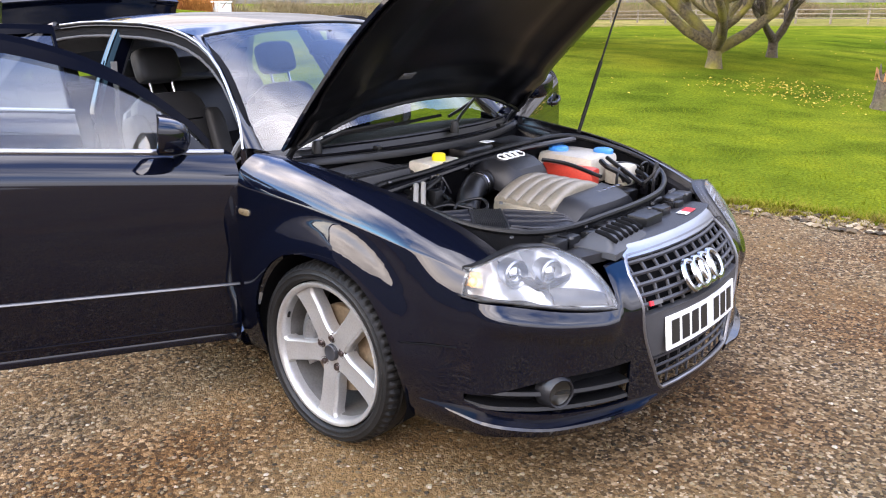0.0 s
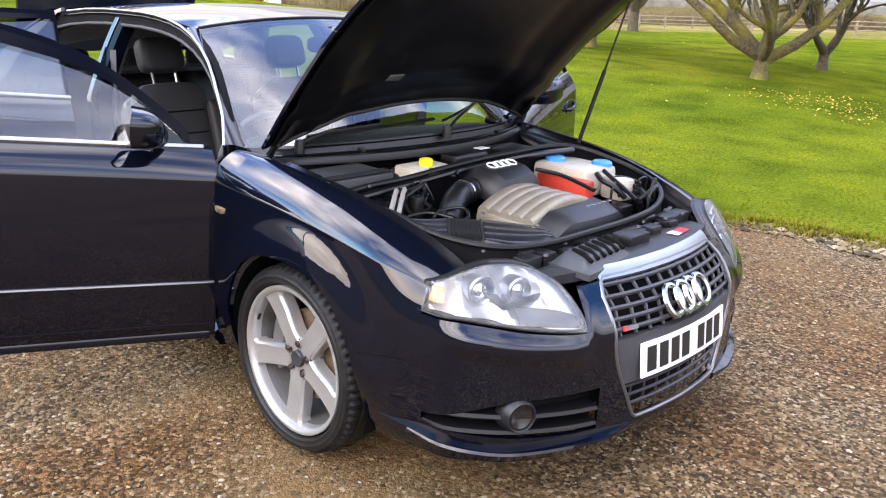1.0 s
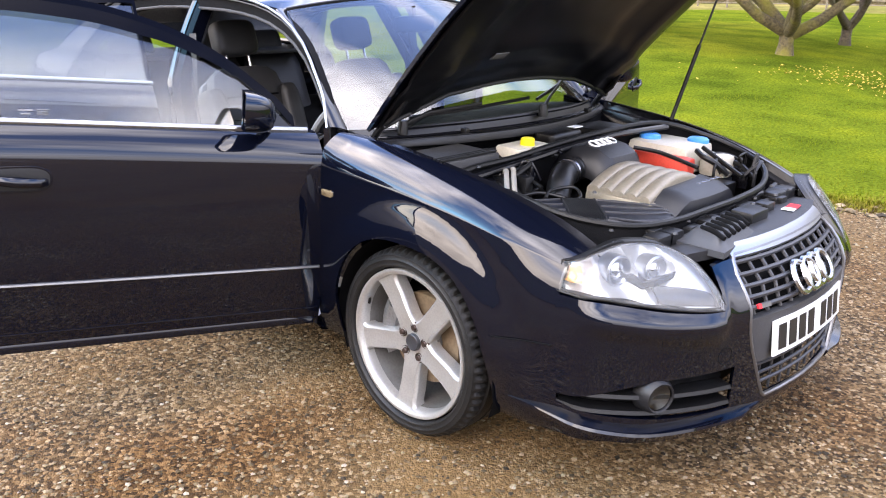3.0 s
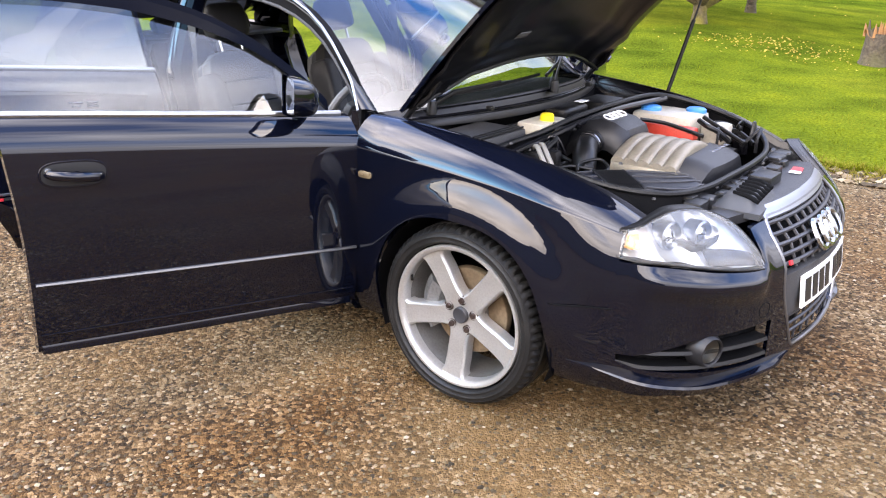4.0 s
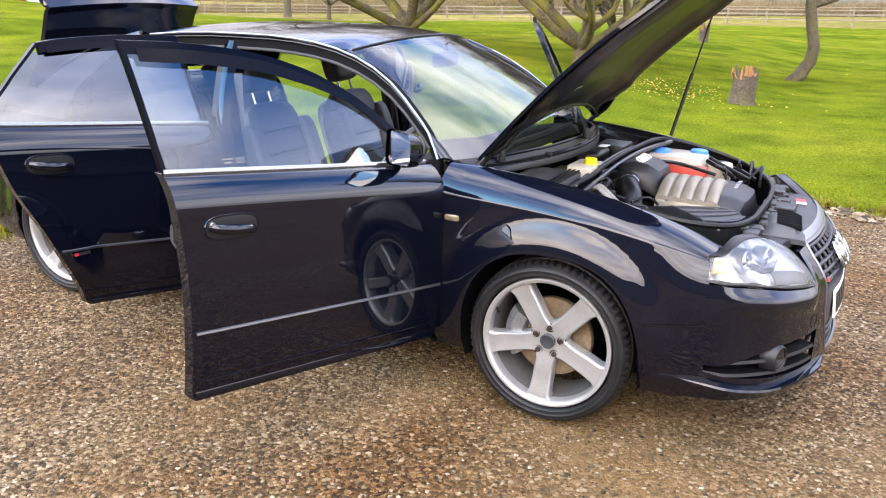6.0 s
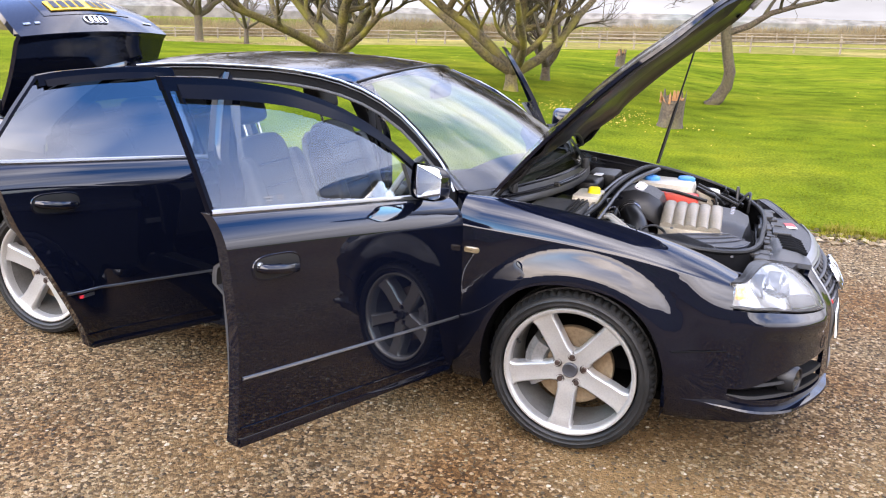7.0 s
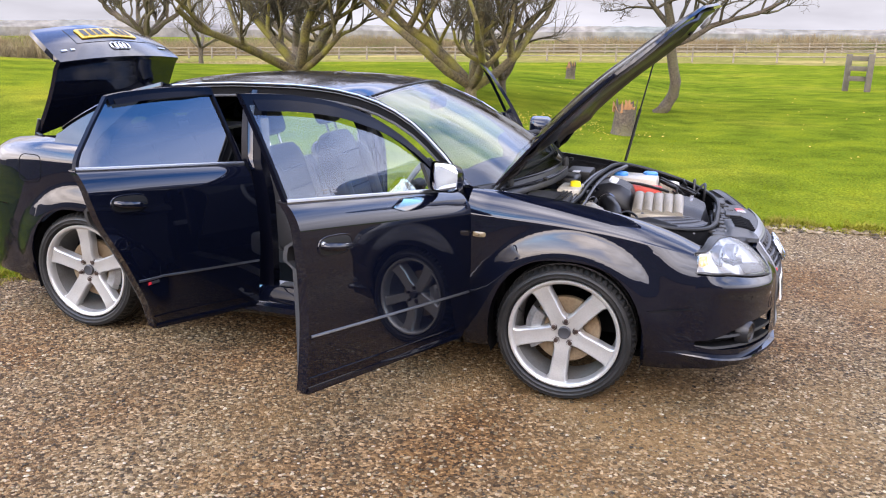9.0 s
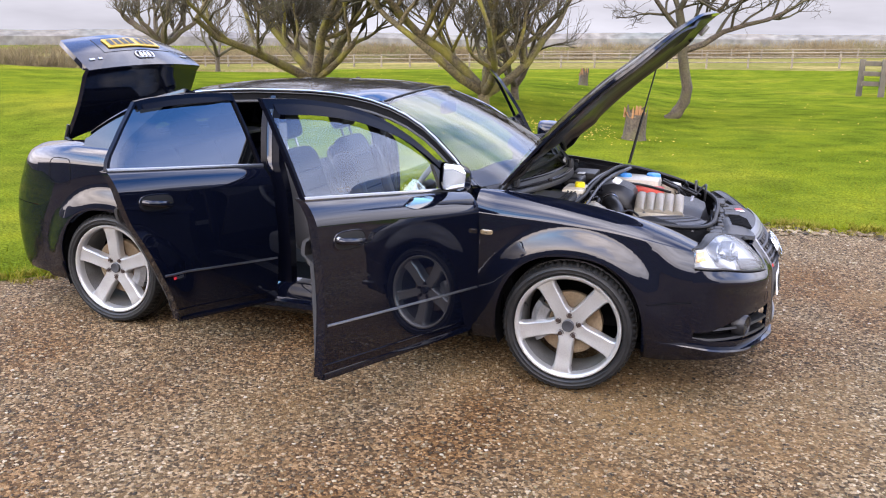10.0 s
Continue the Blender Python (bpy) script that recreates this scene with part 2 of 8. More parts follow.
DISC = material("rusty_brake_disc", (0.20, 0.135, 0.080), 0.5, 0.7, vary=0.7, scale=14, fine=90, tint=(0.27, 0.20, 0.13), rvary=0.2)
IRON = material("cast_metal", (0.28, 0.28, 0.28), 0.45, 0.8, vary=0.5, scale=20, fine=120, bump=0.3)
CLOTH = material("dark_leather", (0.022, 0.022, 0.024), 0.5, vary=0.4, scale=6, fine=220, bump=0.3, rvary=0.15)
GREYCLOTH = material("grey_leather", (0.12, 0.12, 0.12), 0.55, vary=0.35, scale=6, fine=220, bump=0.3)
# felt, and the near-black that stands in for shade in deep recesses
FELT_SHADE = material("black_felt_and_shade", (0.0045, 0.0045, 0.005), 0.85, spec=0.08, vary=0.5, scale=10, fine=240, bump=0.4)
LINING = material("pale_headlining", (0.3, 0.29, 0.27), 0.9, vary=0.25, scale=5, fine=200, bump=0.2)
GLASS = glass_material("clear_car_glass", (0.84, 0.91, 0.87), 1.86)
SCREEN = glass_material("windscreen_glass", (0.52, 0.60, 0.60), 1.9)
TINTED = glass_material("tinted_car_glass", (0.10, 0.11, 0.12), 2.1)
LAMPGLASS = glass_material("lamp_cover", (0.95, 0.96, 0.97), 1.5)
# the aged lamp covers are slightly milky
lamp_nodes, lamp_links = LAMPGLASS.node_tree.nodes, LAMPGLASS.node_tree.links
lamp_out = [n for n in lamp_nodes if n.type == "OUTPUT_MATERIAL"][0]
lamp_clear = lamp_out.inputs["Surface"].links[0].from_socket
lamp_haze, lamp_mix, lamp_noise, lamp_range = lamp_nodes.new("ShaderNodeBsdfDiffuse"), lamp_nodes.new("ShaderNodeMixShader"), lamp_nodes.new("ShaderNodeTexNoise"), lamp_nodes.new("ShaderNodeMapRange")
lamp_haze.inputs["Color"].default_value = (0.85, 0.86, 0.86, 1)
lamp_noise.inputs["Scale"].default_value, lamp_noise.inputs["Detail"].default_value = 9, 4
lamp_range.inputs["From Min"].default_value, lamp_range.inputs["From Max"].default_value = 0.3, 0.7
lamp_range.inputs["To Min"].default_value, lamp_range.inputs["To Max"].default_value = 0.03, 0.10
lamp_links.new(lamp_noise.outputs["Fac"], lamp_range.inputs["Value"])
lamp_links.new(lamp_range.outputs["Result"], lamp_mix.inputs["Fac"])
lamp_links.new(lamp_clear, lamp_mix.inputs[1])
lamp_links.new(lamp_haze.outputs["BSDF"], lamp_mix.inputs[2])
lamp_links.new(lamp_mix.outputs["Shader"], lamp_out.inputs["Surface"])
AMBER = material("amber_lens", (0.80, 0.36, 0.08), 0.2, 0, 0.5, vary=0.2, scale=30, fine=200)
WHITEPL = material("milky_plastic", (0.44, 0.405, 0.33), 0.4, vary=0.3, scale=8, fine=90, tint=(0.45, 0.38, 0.28), rvary=0.1)
BLUEPL = material("blue_cap_plastic", (0.02, 0.24, 0.62), 0.35, vary=0.2, scale=20, fine=200)
YELLOWPL = material("yellow_cap_plastic", (0.85, 0.68, 0.02), 0.35, vary=0.2, scale=20, fine=200)
REDPL = material("red_plastic", (0.55, 0.05, 0.03), 0.4, vary=0.35, scale=10, fine=120)
ALLOY = material("dull_cast_alloy", (0.25, 0.215, 0.165), 0.45, 0.5, vary=0.4, scale=10, fine=120, tint=(0.15, 0.125, 0.09), bump=0.2)
SMOKED = material("smoked_acrylic", (0.0014, 0.0018, 0.0040), 0.06, 0, 0.0, 0.045, vary=0.2, scale=5, fine=200, rvary=0.08)
PLATE = material("white_plate", (0.66, 0.66, 0.63), 0.35, vary=0.1, scale=8, fine=120)
PLATEY = material("yellow_plate", (0.42, 0.25, 0.010), 0.35, vary=0.1, scale=8, fine=120)
INK = material("black_ink", (0.01, 0.01, 0.01), 0.4, vary=0.2, scale=20, fine=100)
MIRROR = material("mirror_glass", (0.9, 0.92, 0.93), 0.02, 1.0, vary=0.05, scale=4, fine=50)
REDMARK = material("red_enamel", (0.6, 0.03, 0.04), 0.3, vary=0.2, scale=20, fine=100)
PAPER = material("white_paper", (0.75, 0.75, 0.72), 0.6, vary=0.2, scale=20, fine=100)
HOODIN = material("bonnet_underside", (0.0026, 0.0026, 0.0030), 0.20, 0.0, 0.0, 0.24, vary=0.4, scale=5, fine=120, bump=0.1, rvary=0.25)
REPEATER = material("pale_amber_lens", (0.16, 0.12, 0.07), 0.15, 0.0, 0.7, vary=0.3, scale=60, fine=300)
GREYPL_D = material("dark_grey_plastic", (0.0095, 0.0098, 0.0115), 0.30, spec=0.36, vary=0.4, scale=7, fine=260, bump=0.2, rvary=0.2)
BATT = material("dull_black_cover", (0.026, 0.026, 0.027), 0.45, vary=0.5, scale=8, fine=240, bump=0.25, tint=(0.024, 0.023, 0.022), rvary=0.2)
BLUEBLACK = material("blue_black_plastic", (0.0055, 0.0065, 0.0105), 0.26, spec=0.4, vary=0.3, scale=7, fine=240, bump=0.1, rvary=0.2)
FOGGLASS = glass_material("fog_lamp_glass", (0.6, 0.62, 0.62), 1.6)
BOWL = material("bright_lamp_bowl", (0.56, 0.56, 0.545), 0.28, 0.8, vary=0.15, scale=20, fine=90, rvary=0.1)
GREYPL_M = material("satin_grey_plastic", (0.026, 0.026, 0.029), 0.35, vary=0.3, scale=7, fine=260, bump=0.1, rvary=0.15)


# ---------------------------------------------------------------- ground
def ground_z(x, y):
    """Level at the car, then tilting gently with the land."""
    r = math.hypot(x + 0.5, y - 0.5)
    k = smooth(4.0, 9.0, r) * min(1.0, 170.0 / max(r, 1e-6))
    far = k * (0.033 * x - 0.001 * y)
    near = 0.40 * math.tanh(max(0.0, -(x + 0.9)) * 0.25) * smooth(4.0, 10.0, y)
    t = smooth(20.0, 48.0, r)
    rise = 0.95 * smooth(14.0, 30.0, -x) * (1 - smooth(45.0, 80.0, -x)) * (1 - smooth(10.0, 24.0, y)) * smooth(-60.0, -20.0, y)
    return near * (1 - t) + far * (t if x < 0 else 1) + rise


edge_x = pw([(-40, -30), (-12, -6.4), (-6, -2.3), (-3.9, -0.5), (-3.3, 0.35), (-2.4, 1.9), (-0.7, 3.15), (0.1, 3.5), (1.3, 3.6), (2.2, 3.62), (6, 3.9), (20, 6), (60, 16)])


def lawn_edge(x):
    return edge_x(x) + 0.06 * noise.noise(Vector((x * 1.7, 3.1, 0))) + 0.03 * noise.noise(Vector((x * 6.0, 9.1, 0)))


def node_mat(name):
    m = bpy.data.materials.new(name)
    m.use_nodes = True
    return m, m.node_tree.nodes, m.node_tree.links, m.node_tree.nodes["Principled BSDF"]


def ramp_node(n, stops):
    r = n.new("ShaderNodeValToRGB")
    r.color_ramp.elements[0].position, r.color_ramp.elements[0].color = stops[0][0], (*stops[0][1], 1)
    r.color_ramp.elements[1].position, r.color_ramp.elements[1].color = stops[-1][0], (*stops[-1][1], 1)
    for p, c in stops[1:-1]:
        r.color_ramp.elements.new(p).color = (*c, 1)
    return r


def gravel_material():
    m, n, l, b = node_mat("gravel")
    co = n.new("ShaderNodeTexCoord")
    v1, v2, big, mid = n.new("ShaderNodeTexVoronoi"), n.new("ShaderNodeTexVoronoi"), n.new("ShaderNodeTexNoise"), n.new("ShaderNodeTexNoise")
    v1.inputs["Scale"].default_value, v2.inputs["Scale"].default_value = 75, 170
    big.inputs["Scale"].default_value, big.inputs["Detail"].default_value = 0.9, 6
    mid.inputs["Scale"].default_value, mid.inputs["Detail"].default_value = 14, 5
    for t in (v1, v2, big, mid):
        l.new(co.outputs["Object"], t.inputs["Vector"])
    cell = ramp_node(n, [(0.0, (0.028, 0.019, 0.010)), (0.4, (0.100, 0.062, 0.028)), (0.75, (0.195, 0.132, 0.068)), (0.95, (0.28, 0.205, 0.124)), (1.0, (0.40, 0.33, 0.23))])
    sep = n.new("ShaderNodeSeparateColor")
    l.new(v1.outputs["Color"], sep.inputs["Color"])
    l.new(sep.outputs["Red"], cell.inputs["Fac"])
    wet = n.new("ShaderNodeMixRGB")
    wet.blend_type, wet.inputs["Fac"].default_value = "MULTIPLY", 1
    patch = ramp_node(n, [(0.35, (0.74, 0.54, 0.36)), (0.62, (1, 1, 1))])
    l.new(big.outputs["Fac"], patch.inputs["Fac"])
    l.new(cell.outputs["Color"], wet.inputs["Color1"])
    l.new(patch.outputs["Color"], wet.inputs["Color2"])
    # bare sandy patches where the stones are worn away
    sand, worn = n.new("ShaderNodeMixRGB"), n.new("ShaderNodeTexNoise")
    worn.inputs["Scale"].default_value, worn.inputs["Detail"].default_value = 0.55, 7
    l.new(co.outputs["Object"], worn.inputs["Vector"])
    bare = ramp_node(n, [(0.50, (0, 0, 0)), (0.66, (0.75, 0.75, 0.75))])
    l.new(worn.outputs["Fac"], bare.inputs["Fac"])
    l.new(bare.outputs["Color"], sand.inputs["Fac"])
    l.new(wet.outputs["Color"], sand.inputs["Color1"])
    sand.inputs["Color2"].default_value = (0.160, 0.090, 0.034, 1)
    l.new(sand.outputs["Color"], b.inputs["Base Color"])
    b.inputs["Specular IOR Level"].default_value = 0.15
    b.inputs["Roughness"].default_value = 0.8
    bn = n.new("ShaderNodeBump")
    add = n.new("ShaderNodeMath")
    l.new(v1.outputs["Distance"], add.inputs[0])
    l.new(v2.outputs["Distance"], add.inputs[1])
    bn.inputs["Strength"].default_value, bn.inputs["Distance"].default_value = 0.8, 0.012
    bn.invert = True
    l.new(add.outputs["Value"], bn.inputs["Height"])
    l.new(bn.outputs["Normal"], b.inputs["Normal"])
    return m


def grass_material():
    m, n, l, b = node_mat("short_grass")
    co = n.new("ShaderNodeTexCoord")
    big, mid, small = (n.new("ShaderNodeTexNoise") for _ in range(3))
    for t, s, d in ((big, 0.22, 6), (mid, 1.3, 8), (small, 38, 4)):
        t.inputs["Scale"].default_value, t.inputs["Detail"].default_value = s, d
        l.new(co.outputs["Object"], t.inputs["Vector"])
    c1 = ramp_node(n, [(0.3, (0.060, 0.088, 0.009)), (0.52, (0.102, 0.125, 0.013)), (0.68, (0.140, 0.142, 0.018)), (0.8, (0.17, 0.146, 0.018))])
    c2 = ramp_node(n, [(0.33, (0.60, 0.66, 0.7)), (0.5, (0.92, 0.95, 0.95)), (0.66, (1.2, 1.13, 1.0))])
    c3 = ramp_node(n, [(0.3, (0.48, 0.52, 0.5)), (0.7, (1.32, 1.3, 1.2))])
    l.new(big.outputs["Fac"], c1.inputs["Fac"])
    l.new(mid.outputs["Fac"], c2.inputs["Fac"])
    l.new(small.outputs["Fac"], c3.inputs["Fac"])
    a, d = n.new("ShaderNodeMixRGB"), n.new("ShaderNodeMixRGB")
    a.blend_type = d.blend_type = "MULTIPLY"
    a.inputs["Fac"].default_value = d.inputs["Fac"].default_value = 1
    l.new(c1.outputs["Color"], a.inputs["Color1"])
    l.new(c2.outputs["Color"], a.inputs["Color2"])
    l.new(a.outputs["Color"], d.inputs["Color1"])
    l.new(c3.outputs["Color"], d.inputs["Color2"])
    l.new(d.outputs["Color"], b.inputs["Base Color"])
    b.inputs["Roughness"].default_value, b.inputs["Specular IOR Level"].default_value = 0.95, 0.0
    bn = n.new("ShaderNodeBump")
    bn.inputs["Strength"].default_value, bn.inputs["Distance"].default_value = 0.9, 0.05
    l.new(small.outputs["Fac"], bn.inputs["Height"])
    l.new(bn.outputs["Normal"], b.inputs["Normal"])
    return m


GRAVEL, GRASS = gravel_material(), grass_material()


def steps(near, far, n, ratio):
    out, d, x = [], near, 0.0
    while x < far:
        out.append(x)
        x += d
        d *= ratio
    out.append(far)
    return out


def ground_sheet():
    """One sheet to the horizon; the drive is the stretch before the lawn's edge."""
    half = steps(0.16, 2600, 0, 1.085)
    xs = [-0.5 - h for h in half[:0:-1]] + [-0.5 + h for h in half]
    ts = [-h for h in half[:0:-1]] + half
    bm = bmesh.new()
    rows = []
    for x in xs:
        e = lawn_edge(max(-30, min(40, x)))
        rows.append([bm.verts.new((x, e + t, ground_z(x, e + t) + (0.0 if t < -0.01 else 0.03 * smooth(-0.01, 0.12, t)) + (0.012 * noise.noise(Vector((x * 2.2, t * 2.2, 0))) if abs(t) < 60 and t > 0 else 0))) for t in ts])
    mid = ts.index(0)
    for i in range(len(xs) - 1):
        for j in range(len(ts) - 1):
            f = bm.faces.new([rows[i][j], rows[i + 1][j], rows[i + 1][j + 1], rows[i][j + 1]])
            f.material_index = 0 if j < mid else 1
    ob = thing("ground", bm, GRAVEL, "brown gravel drive meeting a short green lawn", "ground", kind="structure")
    ob.data.materials.append(GRASS)
    return ob


ground_sheet()


# ---------------------------------------------------------------- the car: front axle at x = 0, nose towards +x
car = tagged(new("car"), "dark blue four-door saloon with doors, bonnet and boot open", "car")
car.empty_display_size = 0.3

zb = pw([(0.56, 0.757), (0.45, 0.803), (0.3, 0.85), (0.1, 0.892), (-0.15, 0.923), (-0.38, 0.941), (-0.53, 0.947), (-1.0, 0.965),
         (-1.6, 0.987), (-2.3, 1.004), (-2.9, 1.015), (-3.2, 0.992), (-3.40, 0.955), (-3.55, 0.90)])
wb = pw([(0.56, 0.70), (0.45, 0.70), (0.3, 0.713), (0.1, 0.722), (-0.15, 0.728), (-0.38, 0.732), (-0.53, 0.768), (-0.8, 0.788), (-1.6, 0.80),
         (-2.3, 0.80), (-2.9, 0.77), (-3.2, 0.725), (-3.39, 0.655), (-3.485, 0.59), (-3.535, 0.53), (-3.55, 0.50)])
zs = pw([(0.56, 0.728), (0.45, 0.755), (0.3, 0.785), (0.1, 0.812), (-0.15, 0.83), (-0.49, 0.846), (-1.6, 0.893), (-2.3, 0.912), (-2.9, 0.915),
         (-3.2, 0.895), (-3.62, 0.83)])
wp = pw([(0.6, 0.825), (0.45, 0.862), (0.2, 0.876), (0, 0.88), (-0.5, 0.880), (-1.5, 0.884), (-2.65, 0.884), (-3.0, 0.868), (-3.23, 0.826),
         (-3.39, 0.762), (-3.485, 0.685), (-3.535, 0.60), (-3.55, 0.54)])
wsh = pw([(0.56, 0.792), (0.51, 0.808), (0.3, 0.850), (0.0, 0.864), (-0.5, 0.864), (-1.6, 0.866), (-2.65, 0.866), (-3.0, 0.845), (-3.23, 0.80),
          (-3.39, 0.73), (-3.485, 0.655), (-3.535, 0.58), (-3.55, 0.53)])
low = pw([(0.17, -0.10), (0.21, -0.05), (0.25, -0.027), (0.30, -0.0150), (0.38, -0.0078), (0.46, -0.0030), (0.55, 0.0)])
ARCHES = ((0.0, 0.322, 0.358), (-2.65, 0.322, 0.352))


def width(x, z):
    s = zs(x)
    if z <= 0.55:
        y = wp(x) + low(z)
    else:
        t = min(1.0, (z - 0.55) / (s - 0.55))
        y = wp(x) + (wsh(x) - wp(x)) * t ** 2.3
    for cx, cz, r in ARCHES:
        d = math.hypot(x - cx, z - cz) - r
        y += 0.027 * (1 - smooth(0.012, 0.145, d)) * smooth(0.25, 0.45, z) - 0.003 * smooth(0.09, 0.13, d) * (1 - smooth(0.13, 0.22, d)) * smooth(0.4, 0.5, z)
    return y


def floor_z(x):
    z = 0.205
    for cx, cz, r in ARCHES:
        k = abs(x - cx) / (r + 0.004)
        if k < 1:
            z = max(z, 0.205 + (cz + r - 0.205) * (1 - k ** 2.6) ** (1 / 2.6))
    return z


def side(x, v, s, bottom=None):
    """The flank: v 0 to 1 from the sill to the shoulder line, 1 to 2 from there to the belt."""
    if v <= 1:
        z0 = floor_z(x) if bottom is None else bottom
        z = z0 + (0.69 - z0) * v * 2 if v < 0.5 else 0.69 + (zs(x) - 0.69) * (v * 2 - 1)
        return (x, s * width(x, z), z)
    q = v - 1
    flare = (width(x, zs(x)) - wsh(x)) * (1 - q) ** 2
    return (x, s * (wsh(x) + flare + (wb(x) - wsh(x)) * q ** 1.35), zs(x) + (zb(x) - zs(x)) * (1 - (1 - q) ** 1.5))


VROWS = lin(0, 0.95, 30) + [0.968, 0.985, 1.0, 1.015, 1.035, 1.06] + lin(1.1, 2.0, 16)


def arch_cols(a, b, c, r, n=46):
    """Columns, closer together at the ends of the wheel arch."""
    k = [c + (r + 0.004) * math.cos(math.pi * i / n) for i in range(n + 1)] + lin(c - r + 0.02, c - r - 0.14, 22) + lin(c + r - 0.02, c + r + 0.14, 22)
    return sorted({round(min(max(x, min(a, b)), max(a, b)), 5) for x in [a, b] + k + lin(a, b, 22)}, reverse=True)


def inward(s):
    return lambda co: (0, -s, 0)


# rear edge of the rear door
RD_REAR = pw([(0.26, -2.245), (0.315, -2.262), (0.44, -2.325), (0.585, -2.405), (0.81, -2.525), (0.92, -2.565), (1.0, -2.578), (1.03, -2.57), (1.15, -2.47), (1.33, -2.285), (1.4, -2.22)])


# flank panels that stay shut
def fender(s):
    bm = grid(lambda x, v: side(x, v, s), arch_cols(0.362, -0.482, 0.0, 0.358), VROWS)
    grid(lambda x, v: side(x, v, s, 0.49 + 0.02 * (x - 0.36) / 0.18), lin(0.556, 0.3621, 8), VROWS, bm)
    return part("front_wing", shell(bm, inward(s), 0.012), PAINT, car)


def rear_quarter(s):
    def f(x, v):
        # the front edge follows the rear door's opening
        p = side(x, v, s)
        e = RD_REAR(p[2]) - 0.006
        return side(e, v, s, p[2] if v == 0 else None) if p[0] > e else p
    bm = grid(f, arch_cols(-2.30, -3.18, -2.65, 0.352), VROWS)
    return part("rear_wing", shell(bm, inward(s), 0.012), PAINT, car)


def arch_liner(s, cx, cz, r):
    bm = bmesh.new()
    n = 24
    rows = []
    for i in range(n + 1):
        a = math.pi * (-0.12 + 1.24 * i / n)
        x, z = cx + (r + 0.012) * math.cos(a), cz + (r + 0.012) * math.sin(a)
        rows.append([bm.verts.new((x, s * y, z)) for y in (0.868 if z > 0.25 else 0.85, 0.70, 0.48)])
    for a, b in zip(rows, rows[1:]):
        for j in range(2):
            bm.faces.new([a[j], b[j], b[j + 1], a[j + 1]])
    c = bm.verts.new((cx, s * 0.48, cz))
    for a, b in zip(rows, rows[1:]):
        bm.faces.new([a[2], b[2], c])
    return part("arch_liner", bm, FELT_SHADE, car)


for s in (-1, 1):
    fender(s)
    rear_quarter(s)
    for a in ARCHES:
        arch_liner(s, *a)

# ---- glasshouse
zc = pw([(-0.535, 0.955), (-0.60, 1.045), (-0.68, 1.115), (-0.83, 1.222), (-1.03, 1.308), (-1.25, 1.354), (-1.5, 1.37), (-1.84, 1.366), (-2.2, 1.338),
         (-2.45, 1.283), (-2.65, 1.205), (-2.80, 1.115), (-2.85, 1.075)])


def lean(x, z):
    """Half width of the side glass surface above the belt."""
    d = z - zb(x)
    return wb(x) + 0.004 - 0.49 * d - 0.22 * d * d


def rail(x, dz=0.0, out=0.0):
    z = zc(x) + dz
    return (x, lean(x, z) + out, z)


def mirrored(p, s):
    return (p[0], s * p[1], p[2])


SCREEN_LOW = pw([(0, -0.215), (0.3, -0.255), (0.55, -0.36), (0.715, -0.50)])
SCREEN_LOWZ = pw([(0, 0.985), (0.4, 0.975), (0.715, 0.945)])


def screen_pt(u, v):
    """The windscreen: u across (-1 to 1), v from the scuttle to the roof."""
    a = abs(u)
    y0, y1 = 0.712 * a, 0.548 * a
    x0, z0 = SCREEN_LOW(y0), SCREEN_LOWZ(y0)
    x1, z1 = -1.0 - 0.085 * a ** 2.2, 1.378 - 0.048 * a ** 2.2
    k = 0.022 * math.sin(math.pi * v)
    y = y0 + (y1 - y0) * v + 0.008 * math.sin(math.pi * v) * a
    return (x0 + (x1 - x0) * v + k * 0.5, math.copysign(y, u) if u else 0.0, z0 + (z1 - z0) * v + k)


US = lin(-1, 1, 25)
bm = grid(screen_pt, US, lin(0.0, 1, 12))
part("windscreen", bm, SCREEN, car, "sloping windscreen mirroring pale sky")
bm = bmesh.new()
tube(bm, [Vector(screen_pt(u, 1.0)) + Vector((0, 0, 0.001)) for u in US], 0.006, 6)
part("roof_seal", bm, RUBBER, car)


def pillar_a(s):
    xs = [-0.525, -0.56, -0.60, -0.66, -0.75, -0.85, -0.97, -1.085]

    def f(i, t):
        x = xs[int(i)]
        v = int(i) / (len(xs) - 1)
        a, b = Vector(screen_pt(1, v)), Vector(rail(x, 0.004, 0.006))
        p = a.lerp(b, t)
        p += Vector((0.25, 0.8, 0.5)).normalized() * 0.014 * math.sin(math.pi * t)
        return mirrored(p, s)
    bm = grid(f, range(len(xs)), lin(0, 1, 6))
    return part("a_pillar", shell(bm, lambda c: (-0.4, -0.8 * s, -0.4), 0.03), PAINT, car)


ROOF_X = lin(-1.0, -2.30, 22)


def roof_pt(i, u):
    a = abs(u)
    t = i
    x_mid = -1.0 + (-2.33 + 1.0) * t
    x_side = -1.085 + (-2.27 + 1.085) * t
    x = x_mid + (x_side - x_mid) * a ** 2.2
    zr = rail(x, 0.004, 0.006)
    crown = pw([(0, 1.378), (0.12, 1.392), (0.35, 1.405), (0.6, 1.403), (0.85, 1.385), (1.0, 1.358)])(t)
    edge = zr[2] if t > 0.001 else 1.33
    y_edge = zr[1] if t > 0.03 else 0.548
    if t <= 0.25:
        k = smooth(0, 0.12, t)
        edge = 1.33 * (1 - k) + zr[2] * k
        y_edge = 0.548 * (1 - k) + zr[1] * k
    z = edge + (crown - edge) * (1 - a ** 2.6)
    return (x, u * y_edge, z)


